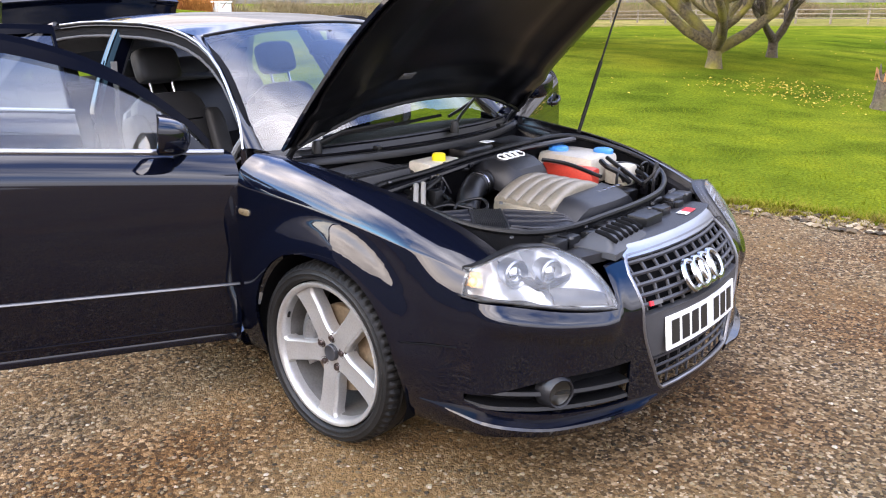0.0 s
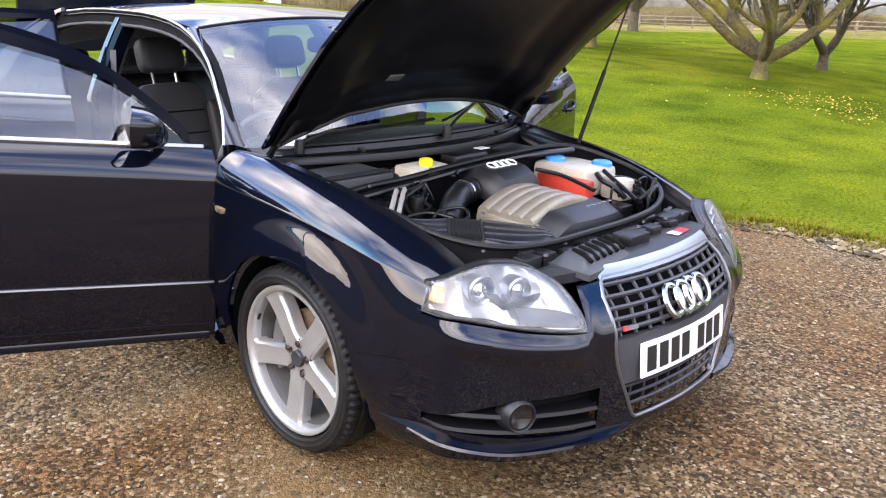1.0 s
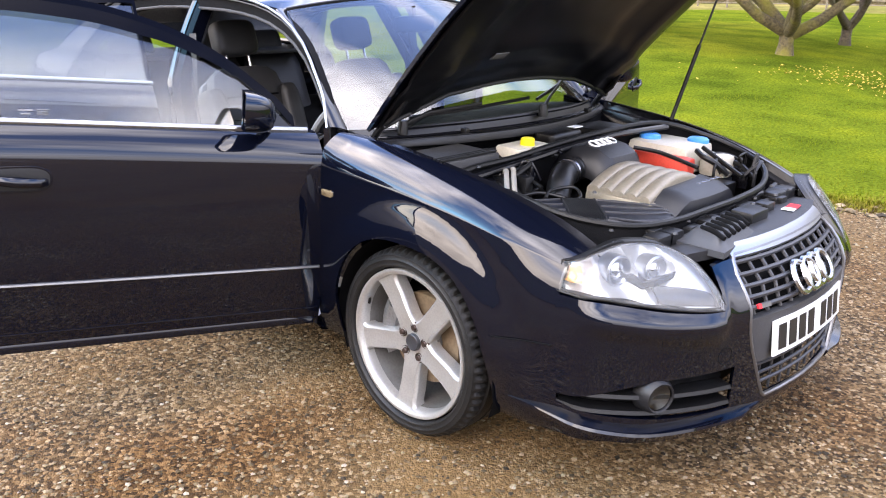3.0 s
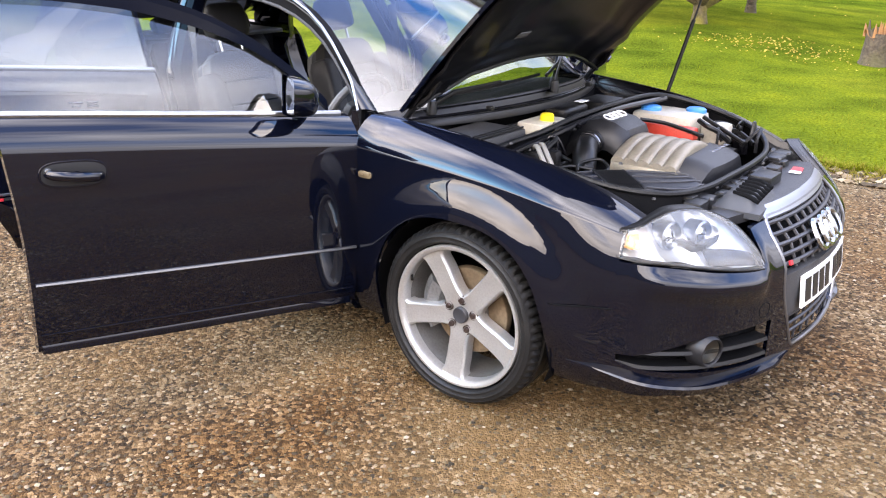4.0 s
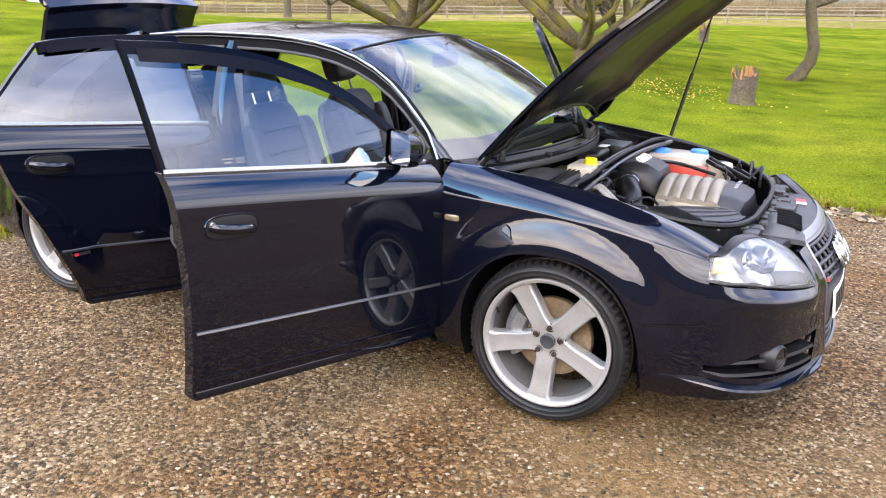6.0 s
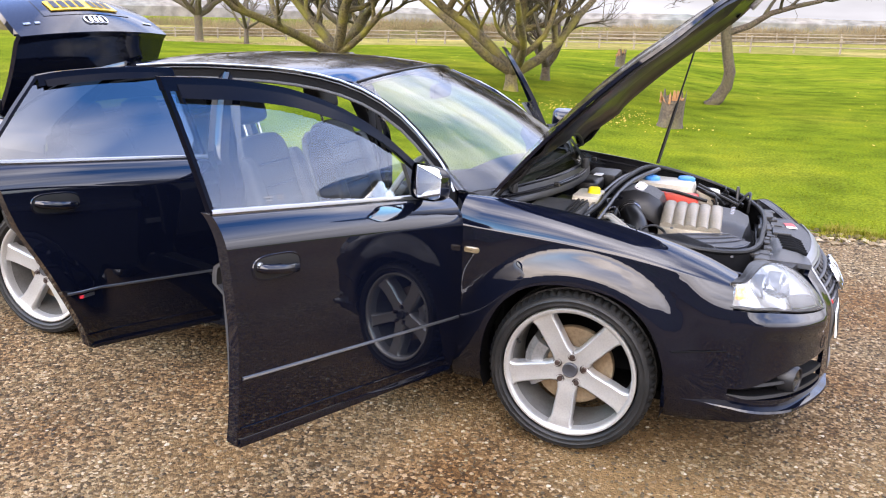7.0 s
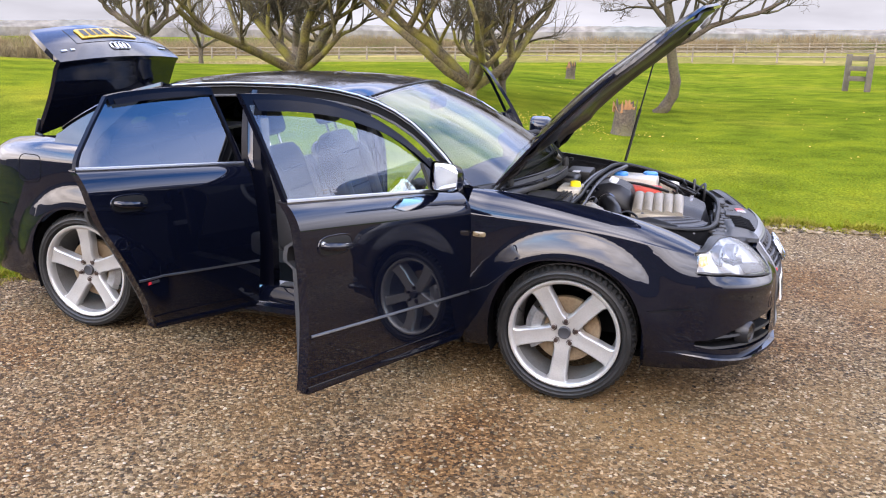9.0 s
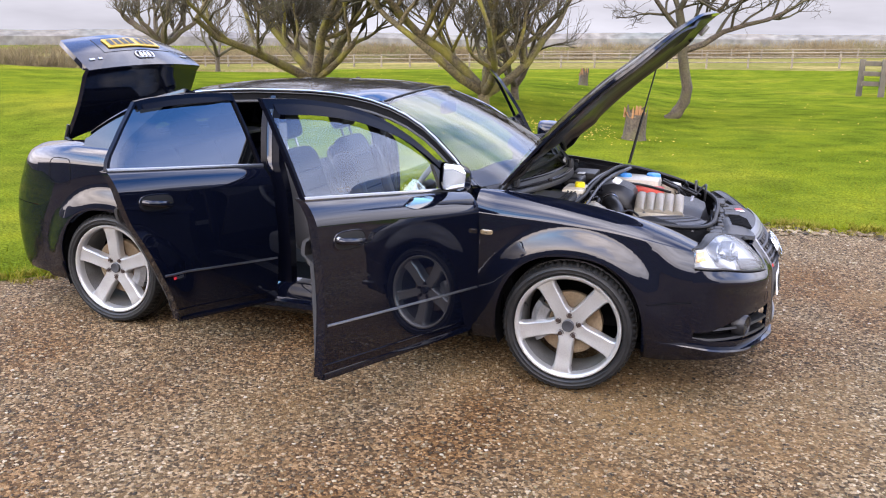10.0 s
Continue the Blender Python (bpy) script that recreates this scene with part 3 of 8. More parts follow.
bm = grid(roof_pt, lin(0, 1, 26), lin(-1, 1, 27))
part("roof", shell(bm, lambda c: (0, 0, -1), 0.02), PAINT, car)
bm = grid(lambda i, u: tuple(Vector(roof_pt(i, u * 0.97)) - Vector((0, 0, 0.035))), lin(0.02, 0.98, 14), lin(-1, 1, 11))
part("headlining", bm, LINING, car)


def rear_screen(u, v):
    a = abs(u)
    top = Vector((-2.33 + 0.06 * a * a, 0.555 * a, 1.358 - 0.025 * a * a))
    bot = Vector((-2.95 + 0.10 * a * a, 0.61 * a, 1.075 - 0.01 * a * a))
    p = top.lerp(bot, v) + Vector((0, 0, 0.03 * math.sin(math.pi * v)))
    return (p.x, math.copysign(p.y, u) if u else 0.0, p.z)


part("rear_screen", grid(rear_screen, lin(-1, 1, 17), lin(0, 1, 8)), TINTED, car)


def pillar_c(s):
    xs = [-2.27, -2.36, -2.45, -2.55, -2.65, -2.73, -2.80, -2.84]

    def f(i, t):
        v = int(i) / (len(xs) - 1)
        a, b = Vector(rear_screen(1, v)), Vector(rail(xs[int(i)], 0.004, 0.006))
        p = b.lerp(a, t) + Vector((-0.2, 0.6, 0.6)).normalized() * 0.03 * math.sin(math.pi * t)
        return mirrored(p, s)
    bm = grid(f, range(len(xs)), lin(0, 1, 7))
    # the flank between the window's corner and the rear deck
    return part("c_pillar", shell(bm, lambda c: (0, -0.8 * s, -0.5), 0.02), PAINT, car)


def deck_shoulder(s):
    xs = lin(-2.72, -3.53, 20)

    def f(i, t):
        x = xs[int(i)]
        a = Vector((x, wb(x), zb(x)))
        b = Vector((x, max(0.02, wb(x) - 0.13), zb(x) + 0.012 - 0.014 * smooth(-3.2, -3.43, x)))
        a.x += 0.085 * smooth(-3.26, -3.55, x) * smooth(0.64, 0.98, a.z)
        b.x = a.x
        p = a.lerp(b, t) + Vector((0, 0, 0.012 * math.sin(math.pi * t)))
        return mirrored(p, s)
    return part("rear_deck_side", shell(grid(f, range(20), lin(0, 1, 5)), lambda c: (0, 0, -1), 0.015), PAINT, car)


SEALGREY = material("grey_door_seal", (0.035, 0.035, 0.037), 0.8, vary=0.3, scale=12, fine=200, bump=0.3)


def window_chrome(s):
    xs = [-0.535, -0.56, -0.60, -0.64, -0.68, -0.75, -0.83, -0.93, -1.03, -1.14, -1.25, -1.37, -1.5, -1.67, -1.84, -2.02, -2.2, -2.33, -2.45, -2.55, -2.65, -2.73, -2.80, -2.85]
    bm = bmesh.new()
    tube(bm, [mirrored(rail(x, 0.0, 0.008), s) for x in xs if x > -2.28], 0.0052, 8)
    part("window_trim", bm, SATIN, car, "bright window surround strip")
    # painted flank of the rear pillar, from the rear door's edge to the deck
    def flank(v, t):
        x = -2.5
        for _ in range(8):
            z = zb(x) - 0.004 + (zc(x) - 0.022 * smooth(-2.3, -2.6, x) - zb(x) + 0.006) * v
            a = max(-2.855, RD_REAR(z) - 0.012)
            x = a + (-2.862 - a) * t
        return (x, s * (lean(x, z) + 0.006), z)
    part("c_pillar_flank", shell(grid(flank, lin(0, 1, 14), lin(0, 1, 12)), lambda c: (0, -s, 0), 0.01), PAINT, car)
    # dark inner frame of the door openings
    bm = grid(lambda i, t: mirrored(rail(xs[int(i)], -0.006 - 0.065 * t, -0.012 - 0.03 * t), s), range(len(xs)), lin(0, 1, 4))
    part("door_opening_frame", shell(bm, lambda c: (0, -s, 0), 0.03), FELT_SHADE, car)
    bm = bmesh.new()
    tube(bm, [mirrored(rail(x, -0.016, -0.006), s) for x in xs if -2.28 < x < -0.6], 0.003, 6)
    part("gutter_strip", bm, GREYPL, car)
    bm = bmesh.new()
    tube(bm, [mirrored(rail(x, -0.064, -0.042), s) for x in xs[2:] if x > -2.5], 0.0075, 10)
    part("door_seal", bm, SEALGREY, car, "grey felted door seal")


for s in (-1, 1):
    pillar_a(s)
    pillar_c(s)
    deck_shoulder(s)
    window_chrome(s)

# ---- nose: plan curve from the wheel arch round to the middle
PLAN = [(0.362, 0.874), (0.45, 0.864), (0.54, 0.848), (0.62, 0.818), (0.70, 0.764), (0.755, 0.712), (0.793, 0.662), (0.842, 0.575), (0.886, 0.47), (0.917, 0.36),
        (0.943, 0.24), (0.958, 0.12), (0.963, 0.0)]
plan_len = [0.0]
for (ax, ay), (bx, by) in zip(PLAN, PLAN[1:]):
    plan_len.append(plan_len[-1] + math.hypot(bx - ax, by - ay))
plan_x, plan_y = pw(list(zip(plan_len, [p[0] for p in PLAN]))), pw(list(zip(plan_len, [p[1] for p in PLAN])))
SLEN = plan_len[-1]
s_of_x = pw([(p[0], q) for p, q in zip(PLAN, plan_len)])
s_of_y = pw([(p[1], q) for p, q in zip(PLAN, plan_len)])
back = pw([(0.17, -0.05), (0.22, -0.02), (0.28, 0.0), (0.5, 0.0), (0.58, -0.004), (0.64, -0.03), (0.72, -0.098), (0.80, -0.19)])


def flank_y(x, z):
    """Half width of the flank at any height up to the belt."""
    if z <= zs(x):
        return width(x, z)
    q = 1 - (1 - min(1.0, (z - zs(x)) / (zb(x) - zs(x)))) ** (1 / 1.5)
    return abs(side(x, 1 + q, 1)[1])


def nose(q, z, s, inset=0.0):
    """A point of the nose's skin: q along the plan curve, z up; inset is measured inwards."""
    x, y = plan_x(q), plan_y(q)
    e = 0.004
    tx, ty = plan_x(q + e) - plan_x(q - e), plan_y(q + e) - plan_y(q - e)
    k = math.hypot(tx, ty)
    nx, ny = -ty / k, tx / k
    w = 1.05 * smooth(0.46, 0.88, x)
    k2 = smooth(0.50, 0.74, x)
    y = flank_y(min(x, 0.60), min(z, zs(min(x, 0.60)) + 0.006)) * (1 - k2) + y * k2
    b = back(z) * w
    ledge = 0.016 * smooth(0.0, 0.035, bump_top(q) - z) * (1 - smooth(0.05, 0.11, bump_top(q) - z)) * smooth(0.60, 0.70, x) * (1 - smooth(0.87, 0.91, x)) if z > 0.45 else 0.0
    inset = inset - ledge
    side_in = 0.25 * back(z) * (1 - smooth(0.5, 0.9, x)) * k2 if z > 0.5 else 0.0
    return (x + b - nx * inset, s * (y + side_in - ny * inset), z)


gy = pw([(0.20, 0.0), (0.285, 0.225), (0.30, 0.262), (0.34, 0.282), (0.56, 0.362), (0.66, 0.362), (0.70, 0.350), (0.722, 0.325), (0.735, 0.28)])
bump_top = pw([(0.0, 0.487), (s_of_x(0.54), 0.507), (s_of_x(0.548), 0.515), (s_of_x(0.556), 0.658), (s_of_x(0.66), 0.654), (s_of_x(0.74), 0.642), (s_of_x(0.82), 0.620),
               (s_of_x(0.882), 0.606), (s_of_x(0.8905), 0.607), (s_of_x(0.8935), 0.660), (s_of_x(0.898), 0.712), (s_of_x(0.93), 0.724)])
S_IN0, S_IN1 = s_of_x(0.575), s_of_x(0.905)   # the side air intake
Z_IN0, Z_IN1 = 0.290, 0.415


def hole_z(q):
    """Lower and upper edge of the intake at q along the nose."""
    t = min(1.0, max(0.0, (q - S_IN0) / (S_IN1 - S_IN0)))
    lo = Z_IN0 + 0.045 * (1 - t) ** 2
    hi = Z_IN1 - 0.055 * (1 - smooth(0.0, 0.55, t)) + 0.01 * t
    return lo, hi


def front_bumper():
    bm = bmesh.new()
    fixed = lin(0, s_of_x(0.54), 9)[:-1] + [s_of_x(0.54), s_of_x(0.548), s_of_x(0.556)] + [S_IN0] + lin(S_IN0, S_IN1, 27)[1:]
    fixed = sorted({round(q, 6) for q in fixed})
    for s in (-1, 1):
        rows = []
        for i in range(len(fixed) + 10):
            row = []
            for j in range(33):
                q = fixed[min(i, len(fixed) - 1)]

                def height(q):
                    lo, hi = hole_z(q)
                    top = bump_top(q)
                    mid = min(0.487, top - 0.002)
                    if j <= 6:
                        low_z = 0.205 + 0.022 * smooth(0.45, 0.66, plan_x(q))
                        return low_z + (lo - low_z) * j / 6
                    if j <= 13:
                        return lo + (hi - lo) * (j - 6) / 7
                    if j <= 20:
                        return hi + (mid - hi) * (j - 13) / 7
                    return mid + (top - mid) * (j - 20) / 12
                if i >= len(fixed):
                    k = (i - len(fixed) + 1) / 10
                    z = height(S_IN1)
                    for _ in range(3):
                        qe = s_of_y(gy(z)) if z > 0.286 else SLEN
                        qe = max(qe, S_IN1 + 0.01)
                        q = S_IN1 + (qe - S_IN1) * k
                        z = height(q)
                row.append(bm.verts.new(nose(q, height(q), s)))
            rows.append(row)
        i0, i1 = fixed.index(round(S_IN0, 6)), len(fixed) - 1
        for i in range(len(rows) - 1):
            for j in range(32):
                if i0 <= i < i1 and 6 <= j < 13:
                    continue
                bm.faces.new([rows[i][j], rows[i + 1][j], rows[i + 1][j + 1], rows[i][j + 1]])
    bmesh.ops.delete(bm, geom=[v for v in bm.verts if not v.link_faces], context="VERTS")
    return part("front_bumper", shell(bm, lambda c: (-0.75, -0.6 if c[1] > 0 else 0.6, 0), 0.02), PAINT, car)


front_bumper()


def front_lip(s):
    bm = bmesh.new()
    q0, q1, n = s_of_x(0.42), s_of_y(0.27), 30
    rows = []
    for i in range(n + 1):
        t = i / n
        q = q0 + (q1 - q0) * t
        out = 0.030 * smooth(0, 0.25, t) * (1 - 0.85 * smooth(0.86, 1, t)) + 0.002
        z = 0.296 - 0.05 * smooth(0, 0.55, t) + 0.012 * smooth(0.85, 1.0, t)
        h = 0.006 + 0.024 * smooth(0.0, 0.3, t) * (1 - 0.5 * smooth(0.8, 1, t))
        rows.append([bm.verts.new(nose(q, z + h, s, 0.012)), bm.verts.new(nose(q, z + h * 0.72, s, -out * 0.85)), bm.verts.new(nose(q, z + h * 0.45, s, -out)),
                     bm.verts.new(nose(q, z - 0.012, s, -out * 0.8)), bm.verts.new(nose(q, z - 0.014, s, 0.03))])
    for a, b in zip(rows, rows[1:]):
        for k in range(5):
            bm.faces.new([a[k], b[k], b[(k + 1) % 5], a[(k + 1) % 5]])
    bm.faces.new(rows[0])
    bm.faces.new(rows[-1][::-1])
    part("bumper_lip", bm, PAINT, car)


def air_intake(s):
    holder = part("air_intake", grid(lambda q, z: nose(q, z, s, 0.06), lin(S_IN0 - 0.02, S_IN1 + 0.02, 14), lin(Z_IN0 - 0.02, Z_IN1 + 0.02, 5)), FELT_SHADE, car)
    for zz, a, b in ((0.318, 0.0, 1.0), (0.368, 0.0, 1.0)):
        bm = bmesh.new()
        rows = []
        for i in range(21):
            t = i / 20
            q = S_IN0 + (S_IN1 - S_IN0) * (a + (b - a) * t)
            z = zz - 0.012 * t + 0.012 * (1 - t)
            rows.append([bm.verts.new(nose(q, z + 0.011, s, 0.05)), bm.verts.new(nose(q, z + 0.008, s, 0.004)), bm.verts.new(nose(q, z - 0.003, s, 0.0)), bm.verts.new(nose(q, z - 0.008, s, 0.05))])
        for p, r in zip(rows, rows[1:]):
            for k in range(4):
                bm.faces.new([p[k], r[k], r[(k + 1) % 4], p[(k + 1) % 4]])
        part("fin", bm, BLACK, holder)
    c = Vector(nose(s_of_x(0.803), 0.372, s, -0.008))
    m = look(c, c + Vector((0.93, 0.36 * s, 0.0))) @ pose(0, 0, 0, -90, 0, 0)
    bm = revolve(bmesh.new(), [(0.062, -0.05), (0.055, -0.018), (0.0475, 0.0), (0.0445, 0.004), (0.0405, 0.002), (0.038, -0.008)], 32, m)
    part("fog_lamp_ring", bm, GREYPL_D, holder, "dark grey fog lamp ring")
    bm = revolve(bmesh.new(), [(0.0001, -0.014), (0.02, -0.012), (0.0385, -0.005)], 28, m)
    part("fog_reflector", bm, SATIN, holder)
    bm = revolve(bmesh.new(), [(0.0001, 0.004), (0.02, 0.003), (0.0385, -0.002)], 28, m)
    part("fog_glass", bm, FOGGLASS, holder)


HL_Q0, HL_Q1 = s_of_x(0.552), s_of_y(0.452)
hl_u = lambda y: (s_of_y(y) - HL_Q0) / (HL_Q1 - HL_Q0)
HL_TOP = pw([(0.0, 0.748)] + [(hl_u(y), z) for y, z in ((0.809, 0.757), (0.729, 0.778), (0.639, 0.788), (0.57, 0.784), (0.525, 0.772), (0.495, 0.754), (0.475, 0.733), (0.463, 0.70), (0.457, 0.66))] + [(1.0, 0.614)])
HL_BOT = pw([(0.0, 0.668)] + [(hl_u(y), z) for y, z in ((0.779, 0.660), (0.714, 0.647), (0.607, 0.626), (0.52, 0.613))] + [(1.0, 0.606)])


def headlight(s):
    lamp = new("headlight")
    lamp.parent, lamp["label"] = car, "clear headlamp unit with bright reflectors"
    us = [0.0, 0.012] + lin(0.03, 0.93, 30) + [0.945, 0.955, 0.965, 0.972, 0.979, 0.985, 0.990, 0.995, 1.0]

    def f(u, t, inset=0.0):
        b, h = HL_BOT(u), HL_TOP(u)
        z = b + (h - b) * t
        bulge = 0.010 * math.sin(math.pi * min(1, max(0, t))) ** 0.6 * smooth(0, 0.1, u) * smooth(1.0, 0.9, u)
        return nose(HL_Q0 + (HL_Q1 - HL_Q0) * u, z, s, inset - (bulge if inset < 0.01 else 0.0))
    part("cover", grid(lambda u, t: f(u, t), us, lin(0, 1, 11)), LAMPGLASS, lamp, "clear lamp cover")

    def bowl(u, t):
        """Three joined dishes behind the cover."""
        d = 0.030
        for c, w, k in ((0.16, 0.16, 0.030), (0.44, 0.16, 0.050), (0.70, 0.15, 0.050)):
            r2 = ((u - c) / w) ** 2 + ((t - 0.52) / 0.62) ** 2
            d = max(d, 0.030 + k * (1 - r2)) if r2 < 1 else d
        return f(u, t, d)
    part("reflector", grid(bowl, lin(0, 0.93, 56) + us[-9:], lin(0, 1, 25)), BOWL, lamp, "silver reflector bowl")
    bm = bmesh.new()
    for t in (0.0, 1.0):
        grid(lambda u, k: f(u, t, 0.012 + 0.022 * k), us, lin(0, 1, 4), bm)
    for u in (us[0], us[-1]):
        grid(lambda t, k: f(u, t, 0.012 + 0.022 * k), lin(0, 1, 6), lin(0, 1, 4), bm)
    part("bezel", bm, GREYPL, lamp)
    bm = bmesh.new()
    ring = [f(u, 0.0, 0.001) for u in us] + [f(u, 1.0, 0.001) for u in us[::-1]]
    loop_tube(bm, ring, 0.0028, 5)
    part("gasket", bm, BLACK, lamp)
    for u, r in ((0.44, 0.042), (0.70, 0.040)):
        c = Vector(f(u, 0.54, 0.052))
        m = look(c, c + Vector((1, 0.25 * s, 0.02))) @ pose(0, 0, 0, -90, 0, 0)
        bm = revolve(bmesh.new(), [(r, -0.03), (r + 0.003, 0.018), (r - 0.002, 0.023), (r - 0.008, 0.016), (r - 0.010, 0.0)], 32, m)
        part("projector_ring", bm, SATIN, lamp)
        bm = revolve(bmesh.new(), [(0.0001, 0.024), (r * 0.35, 0.021), (r * 0.65, 0.012), (r - 0.010, 0.0)], 28, m)
        part("projector_lens", bm, MIRROR, lamp)
    bm = grid(lambda u, t: f(u, 0.34 + 0.44 * t, 0.012 + 0.010 * math.sin(math.pi * t)), lin(0.015, 0.19, 12), lin(0, 1, 8))
    part("indicator_lens", shell(bm, lambda c: (-0.6, -0.4 * s, 0), 0.004), AMBER, lamp, "amber indicator lens")
    bm = bmesh.new()
    c = Vector(f(0.10, 0.42, 0.026))
    bmesh.ops.create_uvsphere(bm, u_segments=16, v_segments=10, radius=0.017, matrix=Matrix.Translation(c))
    part("indicator_bulb", bm, AMBER, lamp, "amber indicator bulb")
    bm = grid(lambda u, t: f(u, 0.03 + 0.30 * t, 0.027 - 0.004 * t), lin(0.62, 0.97, 14), lin(0, 1, 5))
    part("lower_trim", shell(bm, lambda c: (-1, 0, 0), 0.004), GREYPL_M, lamp, "grey trim panel inside the lamp")
    bm = grid(lambda u, t: f(u, 1.0, 0.0 + 0.05 * t), us, lin(0, 1, 3))
    part("housing_top", shell(bm, lambda c: (0, 0, -1), 0.006), BLACK, lamp)


def gx(y, z, inset=0.0):
    """A point on the grille's face."""
    return nose(s_of_y(abs(y)), z, 1 if y >= 0 else -1, inset)


def grille_outline(k=1.0, n=14):
    zsn = lin(0.30, 0.715, n)
    right = [(-gy(z) * k, z) for z in zsn]
    top = [(y, 0.728 + 0.004 * (1 - (y / 0.33) ** 2)) for y in lin(-0.318 * k, 0.318 * k, 9)]
    left = [(gy(z) * k, z) for z in zsn[::-1]]
    bot = [(y, 0.287) for y in lin(0.245 * k, -0.245 * k, 7)]
    return right + top + left + bot


SATIN_G = material("dull_badge_metal", (0.20, 0.20, 0.21), 0.35, 0.9, vary=0.2, scale=20, fine=200)


def grille():
    frame_ob = part("grille_frame", loop_tube(bmesh.new(), [gx(y, z, 0.004) for y, z in grille_outline()], 0.0075, 8), SATIN_G, car, "dull metal grille surround")
    # broad bright bar on top of the frame
    def bar(y, t):
        x, yy, z = gx(y, 0.728, 0.0)
        return (x + 0.006 - 0.036 * t, yy, 0.724 + 0.032 * math.sin(t * 1.45))
    part("top_bar", shell(grid(bar, lin(-0.335, 0.335, 17), lin(0, 1, 5)), lambda c: (-0.3, 0, -0.9), 0.01), SATIN, frame_ob, "chrome top bar")
    part("backing", grid(lambda y, z: gx(y * gy(z) / 0.36, z, 0.075), lin(-0.36, 0.36, 9), lin(0.29, 0.725, 8)), FELT_SHADE, frame_ob)
    for z in lin(0.588, 0.705, 5):
        bm = bmesh.new()
        w = gy(z)
        tube(bm, [gx(y, z, 0.018) for y in lin(-w, w, 15)], 0.0078, 6, flat=1.0)
        part("slat", bm, GREYPL_M, frame_ob)
    for z in (0.33, 0.362, 0.394):
        bm = bmesh.new()
        w = gy(z)
        tube(bm, [gx(y, z, 0.018) for y in lin(-w, w, 13)], 0.0055, 6)
        part("slat", bm, GREYPL_M, frame_ob)
    for i in range(11):
        y = -0.325 + 0.65 * i / 10
        bm = bmesh.new()
        tube(bm, [gx(y, z, 0.022) for z in (0.565, 0.64, 0.722)], 0.0064, 6)
        part("upright", bm, GREYPL_M, frame_ob)
        if abs(y) < 0.27:
            bm = bmesh.new()
            tube(bm, [gx(y, z, 0.022) for z in (0.29, 0.35, 0.412)], 0.0045, 6)
            part("upright", bm, GREYPL_M, frame_ob)
    bm = grid(lambda y, z: gx(y * gy(z) / 0.362, z, 0.004), lin(-0.355, 0.355, 17), lin(0.412, 0.560, 4))
    part("plate_carrier", shell(bm, lambda c: (-1, 0, 0), 0.03), GREYPL, frame_ob)
    plate = new("number_plate")
    plate.parent, plate["label"] = car, "white front number plate with black characters"
    bm = bmesh.new()
    grid(lambda y, z: (0.974 - 0.26 * y * y - 0.12 * (z - 0.42), y, z), lin(-0.26, 0.26, 9), [0.426, 0.536], bm)
    part("plate", shell(bm, lambda c: (-1, 0, 0), 0.006), PLATE, plate)
    plate_bars(plate, lambda y, z: (0.977 - 0.26 * y * y - 0.12 * (z - 0.42), y, z), -0.235, 0.442, 1, INK)
    badge_rings(lambda y, z: Vector(gx(y, z, -0.004)), 0.0, 0.634, 0.0415, 0.0105, frame_ob)
    for y0, y1, mm in ((-0.325, -0.310, REDMARK), (-0.309, -0.268, SATIN_G)):
        bm = grid(lambda y, z: gx(y, z, 0.004), [y0, y1], [0.587, 0.600])
        part("trim_badge", shell(bm, lambda c: (-1, 0, 0), 0.006), mm, frame_ob)


def plate_bars(holder, at, y0, z0, d, mm, h=0.079):
    """Seven plain bars in place of the characters."""
    for i in range(7):
        a = y0 + d * (0.062 * i + (0.04 if i > 3 else 0.0))
        bm = grid(lambda y, z: at(y, z), [a, a + d * 0.043], [z0, z0 + h])
        part("bar", shell(bm, lambda c: (-1 if d > 0 else 1, 0, 0), 0.002), mm, holder)


def badge_rings(at, y0, z0, r, thick, holder):
    for k in range(4):
        c = y0 + (k - 1.5) * r * 1.35
        bm = bmesh.new()
        loop_tube(bm, [at(c + r * math.cos(a), z0 + r * math.sin(a)) + Vector((0.003 * (k % 2), 0, 0)) for a in lin(0, 2 * math.pi * 31 / 32, 32)], thick, 7)
        part("emblem_ring", bm, CHROME, holder)


def bumper_details(s):
    """Washer cover, towing eye cap and shut line of the bumper."""
    bm = bmesh.new()
    q0, q1 = s_of_x(0.797), s_of_x(0.851)
    loop_tube(bm, [nose(q0 + (q1 - q0) * a, z, s, 0.001) for a, z in ((0, 0.574), (0.5, 0.574), (1, 0.570), (1.02, 0.55), (1, 0.521), (0.5, 0.524), (0, 0.527), (-0.02, 0.55))], 0.0016, 5)
    part("washer_cover_gap", bm, FELT_SHADE, car)
    bm = bmesh.new()
    qc = s_of_x(0.892)
    loop_tube(bm, [nose(qc + 0.026 * math.cos(a), 0.469 + 0.026 * math.sin(a), s, 0.0005) for a in lin(0, 2 * math.pi * 23 / 24, 24)], 0.0018, 5)
    part("towing_eye_cap", bm, FELT_SHADE, car)
    bm = bmesh.new()
    tube(bm, [nose(s_of_x(x), 0.4885 + 0.02 * smooth(0.36, 0.60, x), s, 0.0) for x in lin(0.37, 0.555, 12)], 0.0026, 5)
    part("bumper_gap", bm, FELT_SHADE, car)


for s in (-1, 1):
    bumper_details(s)
    front_lip(s)
    air_intake(s)
    headlight(s)
grille()

# ---- tail
TAIL_XS = lin(-3.18, -3.42, 12) + [-3.445, -3.467, -3.485, -3.50, -3.513, -3.524, -3.534, -3.542, -3.547, -3.55]


